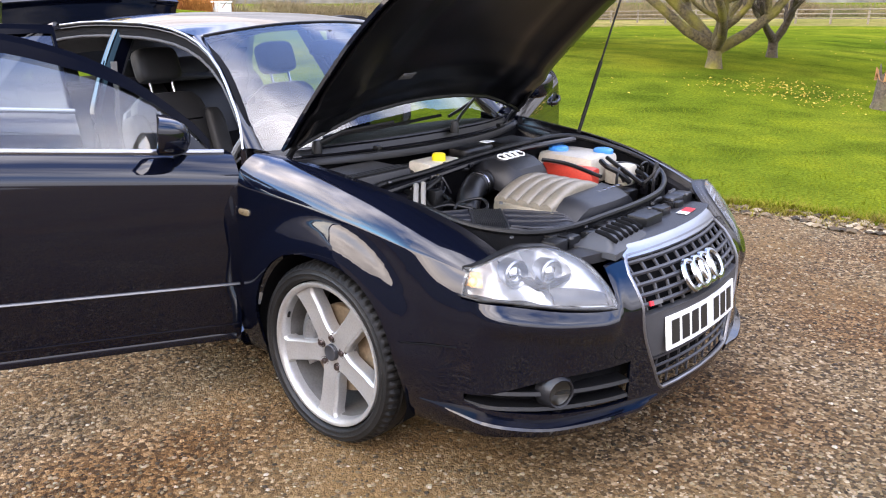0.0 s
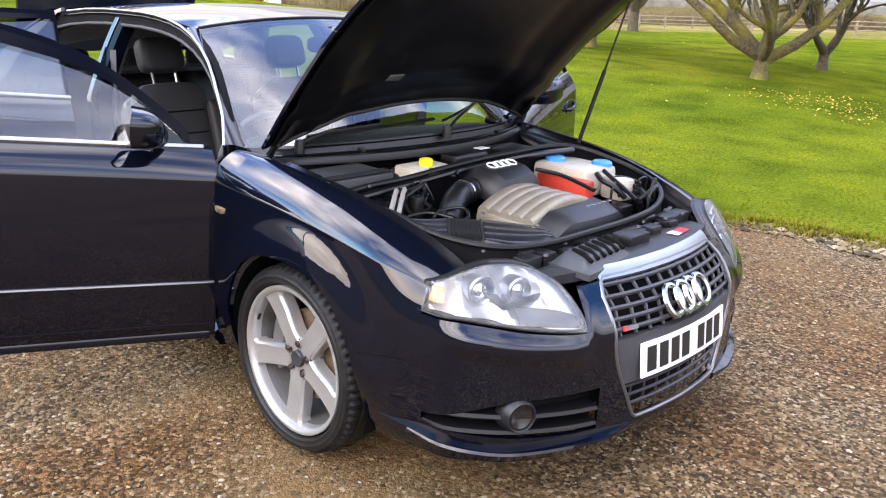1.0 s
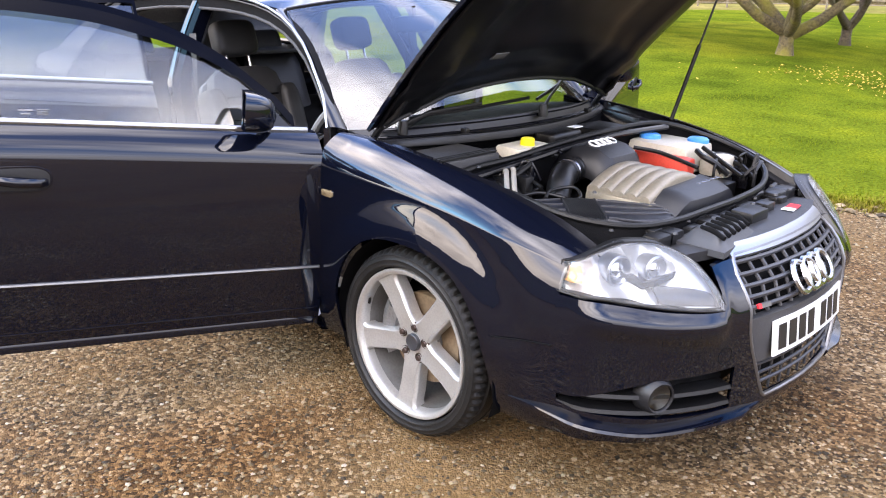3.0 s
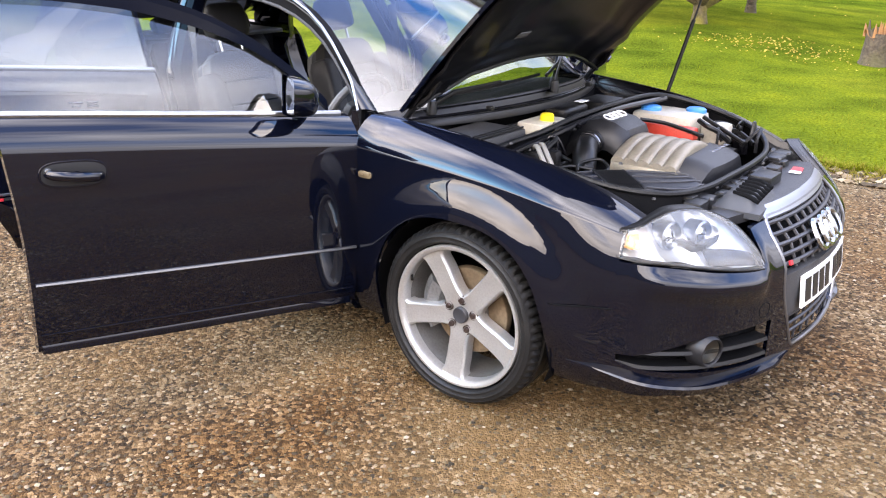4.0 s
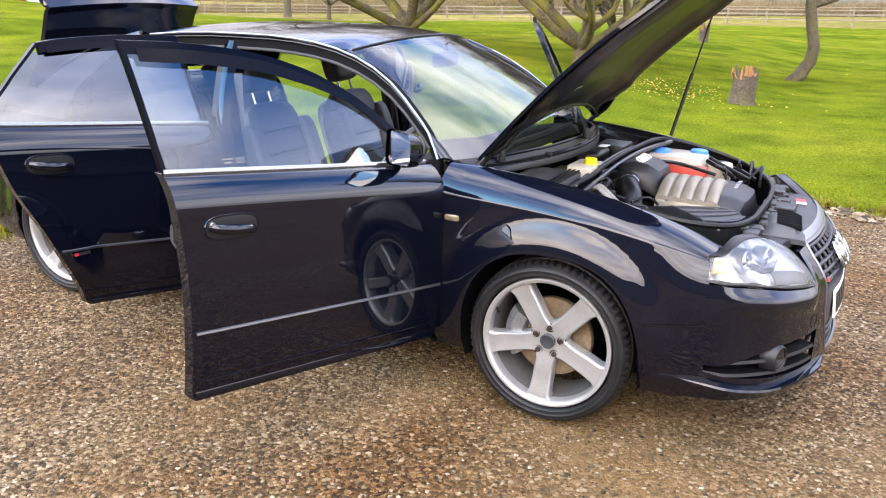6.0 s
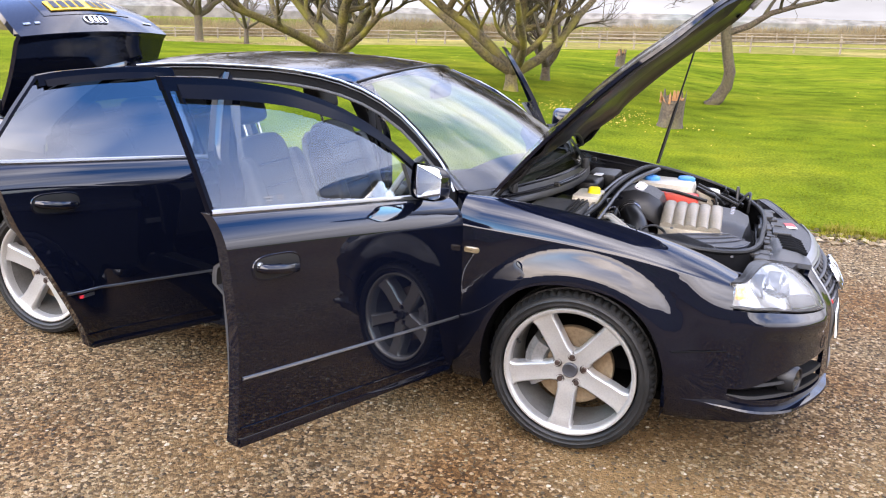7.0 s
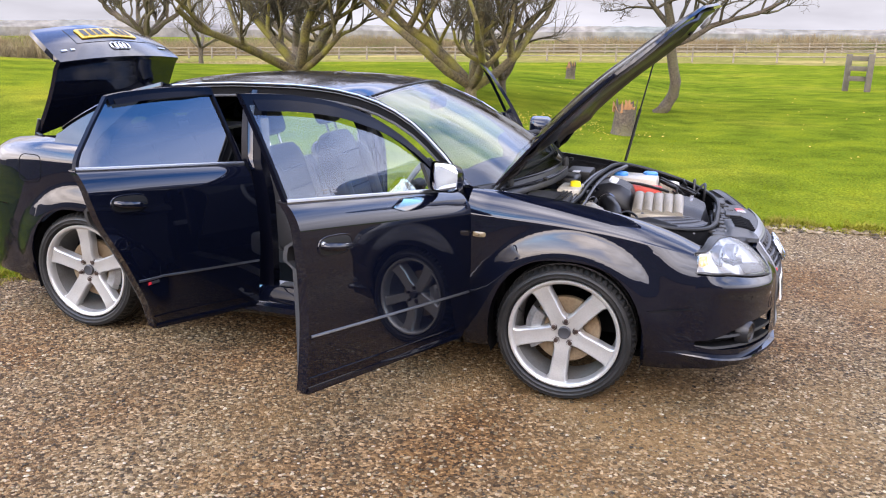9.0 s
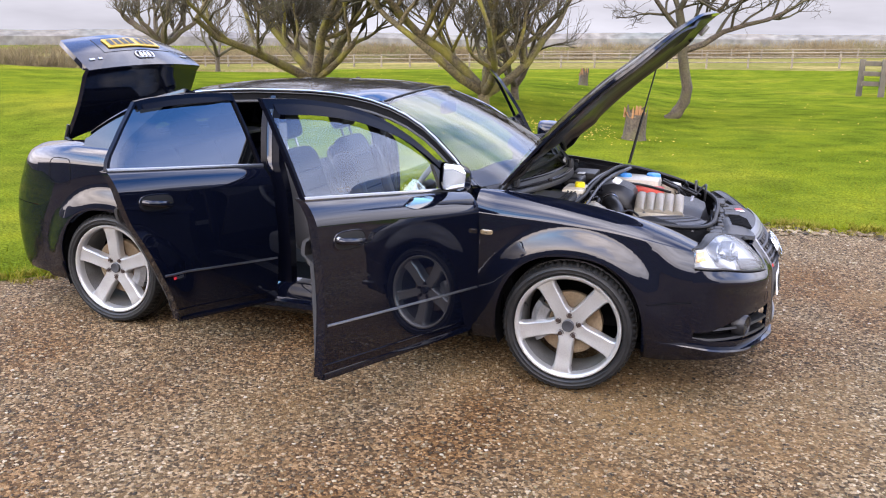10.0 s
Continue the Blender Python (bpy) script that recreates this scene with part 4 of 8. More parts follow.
def tail_pt(x, z, s, inset=0.0):
    """The flank carried round to the tail, leaning forward towards the deck."""
    k = smooth(-3.26, -3.55, x)
    z = min(z, zb(x))
    bow = 0.018 * math.sin(math.pi * min(1.0, max(0.0, (z - 0.235) / 0.43))) * k
    return (x - bow + 0.085 * k * smooth(0.64, 0.98, z) + inset, s * flank_y(x, z), z)


def tail_face(y, z):
    """Between the two corners."""
    x, ye, z = tail_pt(-3.55, z, 1)
    return (x - 0.02 * (1 - y * y), y * ye, z)


for s in (-1, 1):
    part("rear_bumper_side", shell(grid(lambda x, t: tail_pt(x, 0.235 + t * 0.417, s), TAIL_XS, lin(0, 1, 16)), lambda c: (0.3, -0.6 * s, 0), 0.02), PAINT, car)
    part("tail_corner", shell(grid(lambda x, t: tail_pt(x, 0.656 + t * (zb(x) - 0.656), s), TAIL_XS, lin(0, 1, 20)), lambda c: (0.3, -0.6 * s, 0), 0.02), PAINT, car)
part("rear_bumper", shell(grid(lambda y, t: tail_face(y, 0.235 + t * 0.417), lin(-1, 1, 21), lin(0, 1, 14)), lambda c: (1, 0, 0), 0.02), PAINT, car)
part("boot_sill", shell(grid(lambda y, t: tail_face(y, 0.656 + t * 0.05), lin(-1, 1, 21), [0, 0.5, 1]), lambda c: (1, 0, 0), 0.03), PAINT, car)
TAILRED = material("red_tail_lens", (0.35, 0.01, 0.012), 0.12, 0, 0.8, vary=0.2, scale=20, fine=200)
for s in (-1, 1):
    part("tail_lamp", shell(grid(lambda y, t: tail_face(s * y, 0.71 + 0.17 * t), lin(0.72, 1.0, 8), lin(0, 1, 6)), lambda c: (1, 0, 0), 0.02), TAILRED, car)


# ---- doors: built shut, about the hinge, then swung open
DOOR_LIFT = 3.6
FD_REAR = pw([(0.24, -1.585), (0.6, -1.60), (0.985, -1.645), (1.4, -1.675)])
RD_FRONT = pw([(0.24, -1.595), (0.6, -1.61), (0.985, -1.655), (1.4, -1.685)])
FD_FRONT = pw([(0.24, -0.492), (0.6, -0.492), (0.95, -0.497), (1.0, -0.50)])
stripe_z = pw([(-0.5, 0.478), (-1.6, 0.508), (-2.4, 0.537)])


def belt_height(x):
    return zb(x)


def door(name, s, hinge_x, angle, front, rear, bottom, label, is_front):
    h = Vector((hinge_x, s * 0.845, 0.55))
    m = pose(h.x, h.y, h.z, 0, 0, -s * angle) @ pose(0, 0, 0, 0, DOOR_LIFT, 0)

    def skin(u, v, off=0.0):
        """u from the front edge to the rear edge, v as on the flank."""
        x = -1.2 if is_front else -2.0
        for _ in range(6):
            p = side(x, v, s, bottom(x))
            x = front(p[2]) + (rear(p[2]) - front(p[2])) * u
        p = Vector(side(x, v, s, bottom(x)))
        p.y -= s * off
        return p - h

    us = lin(0, 1, 19)
    bm = grid(lambda u, v: skin(u, v), us, VROWS)
    ob = part(name, shell(bm, lambda c: (0, -s, 0), 0.045), PAINT, car, label)
    ob.matrix_basis = m
    # inner trim
    bm = grid(lambda u, v: skin(u, v, 0.05 + 0.03 * math.sin(math.pi * min(1, v)) + (0.045 * smooth(0.62, 0.68, v) * (1 - smooth(0.8, 0.88, v)))), lin(0.03, 0.97, 11), [0.04] + lin(0.1, 0.95, 14) + lin(1.05, 1.98, 5))
    part("door_trim", shell(bm, lambda c: (0, -s, 0), 0.02), CLOTH, ob, "dark inner door trim")

    def at(x, z, off=0.0):
        """On the glass surface, in the door's own space."""
        return Vector((x, s * (lean(x, z) + off), z)) - h

    # belt strip
    xs = lin(front(zb(-0.5 if is_front else -1.65)) - (0.03 if is_front else -0.005), rear(1.0) + 0.003, 22)
    def belt(i, t):
        x = xs[int(i)]
        a = t * math.pi * 2
        return Vector((x, s * (wb(x) + 0.004 + 0.006 * math.cos(a)), zb(x) + 0.004 + 0.0105 * math.sin(a))) - h
    bm = grid(belt, range(len(xs)), lin(0, 1, 9))
    part("belt_strip", bm, SATIN, ob, "bright belt strip")

    # upper frame: a band below the roof rail and a rear upright
    top_gap = 0.016
    band = 0.038
    x0 = -0.575 if is_front else RD_FRONT(1.36)
    xr = rear(zc(rear(1.33)) - top_gap)
    xs = lin(x0, xr, 24)

    def frame_top(i, t):
        x = xs[int(i)]
        return at(x, max(zc(x) - top_gap - band * t, zb(x) + 0.004), 0.004)
    bm = grid(frame_top, range(len(xs)), lin(0, 1, 4))
    zt = zc(xr) - top_gap

    def upright(edge, w):
        def f(z, t):
            x = edge(z) + w * t
            return at(x, z, 0.005)
        return f
    zr0 = zb(rear(1.0)) + 0.004
    grid(upright(rear, 0.014), lin(zr0, zt - 0.002, 10), lin(0, 1, 3), bm)
    if not is_front:
        zf = zc(x0) - top_gap
        grid(upright(front, -0.014), lin(zb(-1.655) + 0.004, zf - 0.002, 10), lin(0, 1, 3), bm)
    part("window_frame", shell(bm, lambda c: (0, -s, 0), 0.024), SMOKED, ob, "dark window frame")

    # glass
    def pane(u, t):
        x = -1.2 if is_front else -2.0
        for _ in range(6):
            ztop = max(zc(x) - top_gap - band + 0.006, zb(x) + 0.006)
            z = zb(x) - 0.004 + (ztop - zb(x) + 0.004) * t
            a = (-0.60 if is_front else front(z) - 0.011)
            b = rear(z) + 0.011
            x = a + (b - a) * u
        return at(x, z, -0.008)
    bm = grid(pane, lin(0, 1, 22), lin(0, 1, 9))
    glass = part("window_pane", bm, GLASS if is_front else TINTED, ob, "clear side glass" if is_front else "dark tinted side glass")
    glass.visible_shadow = False

    # wind deflector along the top of the glass
    def deflector(i, t):
        x = xs[int(i)]
        e = smooth(k0 - 0.5, k0 + 7, i) * (0.8 + 0.2 * smooth(len(xs) - 1.5, len(xs) - 4, i))
        return at(x, zc(x) - top_gap - 0.020 - ((0.022 if is_front else 0.014) + (0.018 if is_front else 0.010) * e) * t, 0.006 + 0.006 * t * e)
    k0 = 4 if is_front else 1
    bm = grid(deflector, range(k0, len(xs) - 1), lin(0, 1, 3))
    part("wind_deflector", shell(bm, lambda c: (0, -s, 0), 0.003), SMOKED, ob, "dark smoked wind deflector")

    if is_front:
        # small etched maker's marks in the corner of the glass, as plain bars
        for a, b, dz in ((-1.435, -1.395, 0.034), (-1.428, -1.402, 0.024), (-1.385, -1.35, 0.036), (-1.385, -1.355, 0.030), (-1.385, -1.352, 0.024)):
            bm = grid(lambda x, z: at(x, z, -0.006), lin(a, b, 4), [zb(-1.4) + dz, zb(-1.4) + dz + (0.004 if a < -1.39 else 0.0022)])
            part("etched_mark", shell(bm, lambda c: (0, -s, 0), 0.0008), GREYMARK, ob)

    # side moulding line and lower crease
    for zf, r, mm in ((lambda x: stripe_z(x), 0.0055, SATIN), (lambda x: bottom(x) + 0.055, 0.003, PAINT)):
        a, b = front(zf(-0.6 if is_front else -1.7)) - 0.012, rear(zf(-1.5 if is_front else -2.3)) + 0.012
        bm = bmesh.new()
        tube(bm, [Vector((x, s * (width(x, zf(x)) + 0.0015), zf(x))) - h for x in lin(a, b, 16)], r, 6)
        part("side_moulding", bm, mm, ob)
    # sill blade under the door
    bm = bmesh.new()
    a, b = front(0.28) - 0.02, rear(0.28) + 0.01
    rows = []
    for x in lin(a, b, 14):
        z = bottom(x)
        y = width(x, z + 0.01)
        rows.append([bm.verts.new(Vector((x, s * yy, zz)) - h) for yy, zz in ((y + 0.001, z + 0.020), (y + 0.005, z + 0.010), (y + 0.003, z - 0.008), (y - 0.04, z - 0.012))])
    for p, q in zip(rows, rows[1:]):
        for k in range(4):
            bm.faces.new([p[k], q[k], q[(k + 1) % 4], p[(k + 1) % 4]])
    bm.faces.new(rows[0])
    bm.faces.new(rows[-1][::-1])
    part("lower_blade", bm, PAINT, ob)
    # trim badge on the rear doors
    if not is_front:
        for x0b, x1b, mm in ((-2.315, -2.298, REDMARK), (-2.296, -2.245, SATIN)):
            bm = grid(lambda x, z: Vector((x, s * (width(x, z) + 0.004), z)) - h, [x0b, x1b], [0.510, 0.521])
            part("trim_badge", shell(bm, lambda c: (0, -s, 0), 0.004), mm, ob)
    # handle
    hx, hz = (-1.455, 0.828) if is_front else (-2.375, 0.87)
    n = 28

    def ell(k, rx, rz, out):
        a = 2 * math.pi * k / n
        cx, sx = math.cos(a), math.sin(a)
        x = hx + rx * math.copysign(abs(cx) ** 0.6, cx)
        z = hz + rz * math.copysign(abs(sx) ** 0.75, sx)
        return Vector((x, s * (width(x, z) + out), z)) - h
    bm = bmesh.new()
    loop_tube(bm, [ell(k, 0.092, 0.036, 0.001) for k in range(n)], 0.0035, 6)
    part("handle_surround", bm, PAINT, ob)
    bm = bmesh.new()
    rings = [[bm.verts.new(ell(k, 0.092 * f, 0.036 * f, o)) for k in range(n)] for f, o in ((1.0, 0.002), (0.86, 0.0025), (0.6, 0.003), (0.2, 0.003))]
    for p, q in zip(rings, rings[1:]):
        for k in range(n):
            bm.faces.new([p[k], p[(k + 1) % n], q[(k + 1) % n], q[k]])
    part("handle_recess", bm, BLACK, ob)
    bm = bmesh.new()
    tube(bm, [Vector((hx + dx, s * (width(hx, hz) + o), hz + dz)) - h for dx, o, dz in ((-0.075, 0.0, 0.006), (-0.06, 0.022, 0.004), (0.0, 0.032, -0.003), (0.06, 0.024, -0.008), (0.078, 0.0, -0.01))],
         [0.012, 0.014, 0.015, 0.014, 0.012], 10, flat=0.7)
    part("door_handle", bm, PAINT, ob, "dark blue pull handle")
    if is_front and s < 0:
        c = Vector((hx - 0.07, s * (width(hx, hz) + 0.004), hz + 0.012)) - h
        bm = revolve(bmesh.new(), [(0.0001, -0.008), (0.008, -0.008), (0.0105, -0.003), (0.0105, 0.008)], 16, Matrix.Translation(c))
        part("key_lock", bm, SATIN, ob)
    if is_front:
        # sail panel and mirror
        def sail(u, t):
            x = -0.565 - 0.155 * u
            return at(x, zb(x) + 0.004 + (max(zc(x) - 0.075, zb(x) + 0.002) - zb(x)) * t * (1.0), 0.003)
        part("mirror_sail", shell(grid(sail, lin(0, 1, 6), lin(0, 1, 4)), lambda c: (0, -s, 0), 0.02), BLACK, ob)
        bm = bmesh.new()
        rows = []
        nx, na = 9, 24
        for i in range(nx):
            t = i / (nx - 1)
            x = -0.790 + 0.106 * t
            k = math.sqrt(max(0.0, 1 - (0.97 * t) ** 4)) * 0.96 + 0.04
            cy, cz = 0.888 - 0.02 * t, 1.034 - 0.012 * t
            ring = []
            for j in range(na):
                a = 2 * math.pi * j / na
                cx_, sx_ = math.cos(a), math.sin(a)
                ring.append(bm.verts.new(Vector((x - 0.02 * cx_ * (1 - t), s * (cy + 0.084 * k * math.copysign(abs(cx_) ** 0.5, cx_)), cz + (0.064 * k) * (1 - 0.14 * cx_) * math.copysign(abs(sx_) ** 0.5, sx_))) - h))
            rows.append(ring)
        for p, q in zip(rows, rows[1:]):
            for k in range(na):
                bm.faces.new([p[k], p[(k + 1) % na], q[(k + 1) % na], q[k]])
        bm.faces.new(rows[-1])
        mir = part("door_mirror", bm, PAINT, ob, "dark blue door mirror housing")
        bm = bmesh.new()
        out = []
        for j in range(na):
            a = 2 * math.pi * j / na
            cx_, sx_ = math.cos(a), math.sin(a)
            yy, zz = math.copysign(abs(cx_) ** 0.5, cx_), (1 - 0.14 * cx_) * math.copysign(abs(sx_) ** 0.5, sx_)
            out.append(bm.verts.new(Vector((-0.780 - 0.02 * cx_, s * (0.888 + 0.079 * yy), 1.034 + 0.059 * zz)) - h))
        bm.faces.new(out)
        part("mirror_glass", bm, MIRROR, mir, soft=False)
        bm = bmesh.new()
        tube(bm, [Vector((-0.67, s * 0.765, 0.985)) - h, Vector((-0.68, s * 0.80, 0.99)) - h, Vector((-0.70, s * 0.86, 1.0)) - h], [0.04, 0.035, 0.03], 12, flat=0.6)
        part("mirror_foot", bm, BLACK, mir)
    return ob


BLACK_GLOSS = material("gloss_black", (0.003, 0.003, 0.0045), 0.20, 0, 0.0, 0.42, vary=0.3, scale=5, fine=200, rvary=0.1)
GREYMARK = material("etched_glass", (0.14, 0.145, 0.15), 0.6, vary=0.2, scale=30, fine=200)
BOLT = material("dull_wheel_bolt", (0.10, 0.07, 0.06), 0.4, 0.8, vary=0.5, scale=30, fine=200)
SATIN_DARK = material("dark_satin_metal", (0.25, 0.25, 0.27), 0.25, 1.0, vary=0.2, scale=20, fine=200)
fd_bottom = pw([(-0.49, 0.262), (-1.6, 0.29)])
rd_bottom = pw([(-1.6, 0.275), (-2.3, 0.30)])
door("front_door", -1, -0.475, 74, FD_FRONT, FD_REAR, fd_bottom, "dark blue front door swung wide open", True)
door("front_door", 1, -0.475, 66, FD_FRONT, FD_REAR, fd_bottom, "dark blue front door standing open on the passenger side", True)
door("rear_door", -1, -1.59, 76, RD_FRONT, RD_REAR, rd_bottom, "dark blue rear door swung wide open with tinted glass", False)
door("rear_door", 1, -1.59, 62, RD_FRONT, RD_REAR, rd_bottom, "dark blue rear door standing open on the passenger side", False)


# ---- sills, floor, pillars between the doors
for s in (-1, 1):
    bm = bmesh.new()
    prof = [(0.60, 0.20), (0.80, 0.19), (0.845, 0.205), (0.868, 0.235), (0.862, 0.262), (0.83, 0.275), (0.815, 0.33), (0.80, 0.352), (0.70, 0.355), (0.68, 0.30), (0.60, 0.28)]
    rows = [[bm.verts.new((x, s * y, z)) for y, z in prof] for x in lin(-0.50, -2.31, 12)]
    for p, q in zip(rows, rows[1:]):
        for k in range(len(prof)):
            bm.faces.new([p[k], q[k], q[(k + 1) % len(prof)], p[(k + 1) % len(prof)]])
    bm.faces.new(rows[0])
    bm.faces.new(rows[-1][::-1])
    sill = part("sill", bm, PAINT, car)
    for a, b in ((-0.62, -1.50), (-1.72, -2.15)):
        bm = box(bmesh.new(), (b, min(s * 0.72, s * 0.79), 0.355), (a, max(s * 0.72, s * 0.79), 0.361), 0.002)
        part("scuff_plate", bm, SATIN, sill, "brushed metal sill plate")

    def bpillar(z, t):
        xm = -1.62 - 0.115 * smooth(0.75, 1.38, z)
        w = 0.085 - 0.03 * smooth(0.5, 1.0, z)
        y = (0.80 if z < 0.9 else lean(xm, max(z, zb(xm))) - 0.02)
        if z < 0.9:
            y = 0.80 + (lean(xm, zb(xm)) - 0.02 - 0.80) * smooth(0.6, 0.9, z)
        return (xm + w * (0.5 - t) * 2, s * (y - 0.02 * abs(2 * t - 1)), z)
    bm = grid(bpillar, lin(0.33, 1.345, 18), lin(0, 1, 7))
    bp = part("b_pillar", shell(bm, lambda c: (0, -s, 0), 0.06), SMOKED, car)
    bm = grid(lambda z, t: tuple(Vector(bpillar(z, 0.30 + 0.22 * t)) + Vector((0, s * 0.006, 0))), lin(0.95, 1.335, 10), lin(0, 1, 3))
    part("pillar_strip", shell(bm, lambda c: (0, -s, 0), 0.006), PAINT, bp)
    bm = grid(lambda z, t: tuple(Vector(bpillar(z, 0.15 + 0.7 * t)) - Vector((0, s * 0.075, 0))), lin(0.40, 1.33, 12), lin(0, 1, 4))
    part("pillar_trim", shell(bm, lambda c: (0, -s, 0), 0.012), CLOTH, bp)
    bm = bmesh.new()
    tube(bm, [(-0.60 - 0.0, s * 0.70, 0.36), (-0.56, s * 0.74, 0.55), (-0.55, s * 0.735, 0.93)], 0.014, 8)
    part("door_seal", bm, RUBBER, car)
    # inner front pillar / footwell side
    bm = grid(lambda x, z: (x, s * (0.74 - 0.05 * (x + 0.56)), z), lin(-0.60, -0.36, 4), lin(0.30, 0.94, 6))
    part("footwell_side", shell(bm, lambda c: (0, -s, 0), 0.03), PAINT, car)
    # check strap and hinge at each open door
    bm = box(bmesh.new(), (-0.56, min(s * 0.74, s * 0.83), 0.60), (-0.53, max(s * 0.74, s * 0.83), 0.64), 0.004)
    part("check_strap", bm, IRON, car)
    # rear aperture: wheel house trim behind the rear door
    bm = grid(lambda z, t: (RD_REAR(z) + 0.03 - 0.03 * t, s * (0.80 - 0.12 * (1 - t)) if z < 0.95 else s * (lean(-2.5, max(z, zb(-2.5))) - 0.06 * (1 - t)), z), lin(0.33, 1.30, 18), lin(0, 1, 4))
    part("rear_opening_frame", shell(bm, lambda c: (0, -s, 0), 0.01), PAINT, car)

part("cabin_floor", box(bmesh.new(), (-2.6, -0.70, 0.20), (-0.30, 0.70, 0.27), 0.01), FELT_SHADE, car)
part("tunnel", box(bmesh.new(), (-2.0, -0.13, 0.26), (-0.45, 0.13, 0.50), 0.03), CLOTH, car)
part("bulkhead", box(bmesh.new(), (-0.36, -0.70, 0.25), (-0.32, 0.70, 0.90), 0.01), FELT_SHADE, car)
part("rear_bulkhead", box(bmesh.new(), (-2.72, -0.70, 0.25), (-2.66, 0.70, 1.0), 0.01), FELT_SHADE, car)
part("parcel_shelf", box(bmesh.new(), (-2.92, -0.64, 0.985), (-2.5, 0.64, 1.01), 0.008), CLOTH, car)
part("boot_tub", box(bmesh.new(), (-3.45, -0.60, 0.42), (-2.74, 0.60, 0.50), 0.01), FELT_SHADE, car)

# ---- bonnet
HX, HZ = -0.40, 0.93
hood_side = pw([(-0.36, 0.716), (0.1, 0.712), (0.4, 0.69), (0.55, 0.655), (0.68, 0.56), (0.78, 0.44), (0.84, 0.34)])


def hood_xy(u, t):
    """u across -1 to 1, t from the rear edge to the nose."""
    a = abs(u)
    xr = -0.225 - 0.14 * a ** 2.2
    xf = 0.865 - 0.02 * a ** 2 - 0.26 * a ** 5
    x = xr + (xf - xr) * t
    return x, u * min(0.716, hood_side(x) if t > 0.5 else 0.716 - 0.012 * t)


def hood_z(x, y):
    e = pw([(-0.4, 0.945), (-0.15, 0.93), (0.1, 0.902), (0.3, 0.866), (0.5, 0.815), (0.65, 0.785), (0.75, 0.765), (0.84, 0.738), (0.87, 0.715)])(x)
    crown = 0.052 * (1 - min(1, abs(y) / 0.72) ** 2.2) * smooth(0.95, 0.5, x)
    ridge = 0.008 * math.exp(-((abs(y) - 0.40 + 0.1 * (x + 0.3)) / 0.05) ** 2)
    return e + crown + ridge


HOOD_ANGLE = 53
hood_m = pose(HX, 0, HZ, 0, -HOOD_ANGLE, 0)
HO = Vector((HX, 0, HZ))


def hood_skin(u, t, dz=0.0, k=1.0):
    x, y = hood_xy(u * k, t)
    return Vector((x, y, hood_z(x, y) + dz)) - HO


bm = grid(lambda u, t: hood_skin(u, t), lin(-1, 1, 33), lin(0, 1, 30))
hood = part("bonnet", shell(bm, lambda c: (0, 0, -1), 0.014), PAINT, car, "dark blue bonnet raised on a gas strut")
hood.matrix_basis = hood_m


def hood_in(u, t):
    d = 0.030 + 0.022 * smooth(0.06, 0.14, t) * smooth(1.0, 0.90, t) * smooth(1.0, 0.9, abs(u))
    pad = 0.012 * smooth(0.28, 0.33, t) * smooth(0.86, 0.80, t) * smooth(0.72, 0.66, abs(u))
    rib = 0.014 * math.exp(-((abs(u) - 0.80) / 0.045) ** 2) + 0.012 * math.exp(-((t - 0.22) / 0.035) ** 2)
    return hood_skin(u, 0.015 + t * 0.955, -d - rib + pad * 0.5, 0.965)


bm = grid(hood_in, lin(-1, 1, 41), lin(0, 1, 36))
part("bonnet_lining", shell(bm, lambda c: (0, 0, 1), 0.012), HOODIN, hood, "black bonnet underside with pressed ribs")
bm = bmesh.new()
tube(bm, [hood_skin(u, 0.02, -0.035, 0.95) for u in lin(-1, 1, 24)], 0.009, 7)
part("bonnet_seal", bm, RUBBER, hood)
MUTED = material("faded_label", (0.10, 0.10, 0.10), 0.5, vary=0.4, scale=30, fine=200)
part("bonnet_label", box(bmesh.new(), (-0.018, -0.035, -0.003), (0.018, 0.035, 0.0), 0.001, Matrix.Translation((0.384, -0.307, -0.029)) @ pose(0, 0, 0, 0, 14, 0)), MUTED, hood, "small faded grey label")
for k in (-1, 1):
    bm = revolve(bmesh.new(), [(0.0001, 0.0), (0.011, 0.0), (0.014, 0.006), (0.014, 0.028)], 16, Matrix.Translation(hood_in(0.74 * k, 0.90)) @ pose(0, 0, 0, -90, 0, 0) @ Matrix.Translation((0, -0.022, 0)))
    part("rubber_stop", bm, RUBBER, hood)
bm = bmesh.new()
box(bm, (0.40, -0.06, -0.02), (0.46, 0.06, 0.0), 0.004, Matrix.Translation(hood_skin(0, 0.9, -0.06) - Vector((0.43, 0, 0))))
part("latch_striker", bm, IRON, hood)
for s in (-1, 1):
    bm = bmesh.new()
    tube(bm, [(-0.40, s * 0.68, 0.925), (-0.37, s * 0.675, 0.965), (-0.30, s * 0.66, 1.02), (-0.26, s * 0.65, 1.08)], [0.014, 0.013, 0.012, 0.012], 8)
    part("bonnet_hinge", bm, BLACK, car)
bm = bmesh.new()
b0, b1 = Vector((0.08, 0.545, 0.935)), Vector((0.195, 0.655, 1.545))
tube(bm, [b0, b0.lerp(b1, 0.5)], 0.0085, 10)
tube(bm, [b0.lerp(b1, 0.5), b1], 0.0045, 8)
part("bonnet_strut", bm, BLACK, car, "thin black gas strut")

# ---- boot lid
LID = pose(-3.19, -0.02, 1.0, 0, 116, 0)


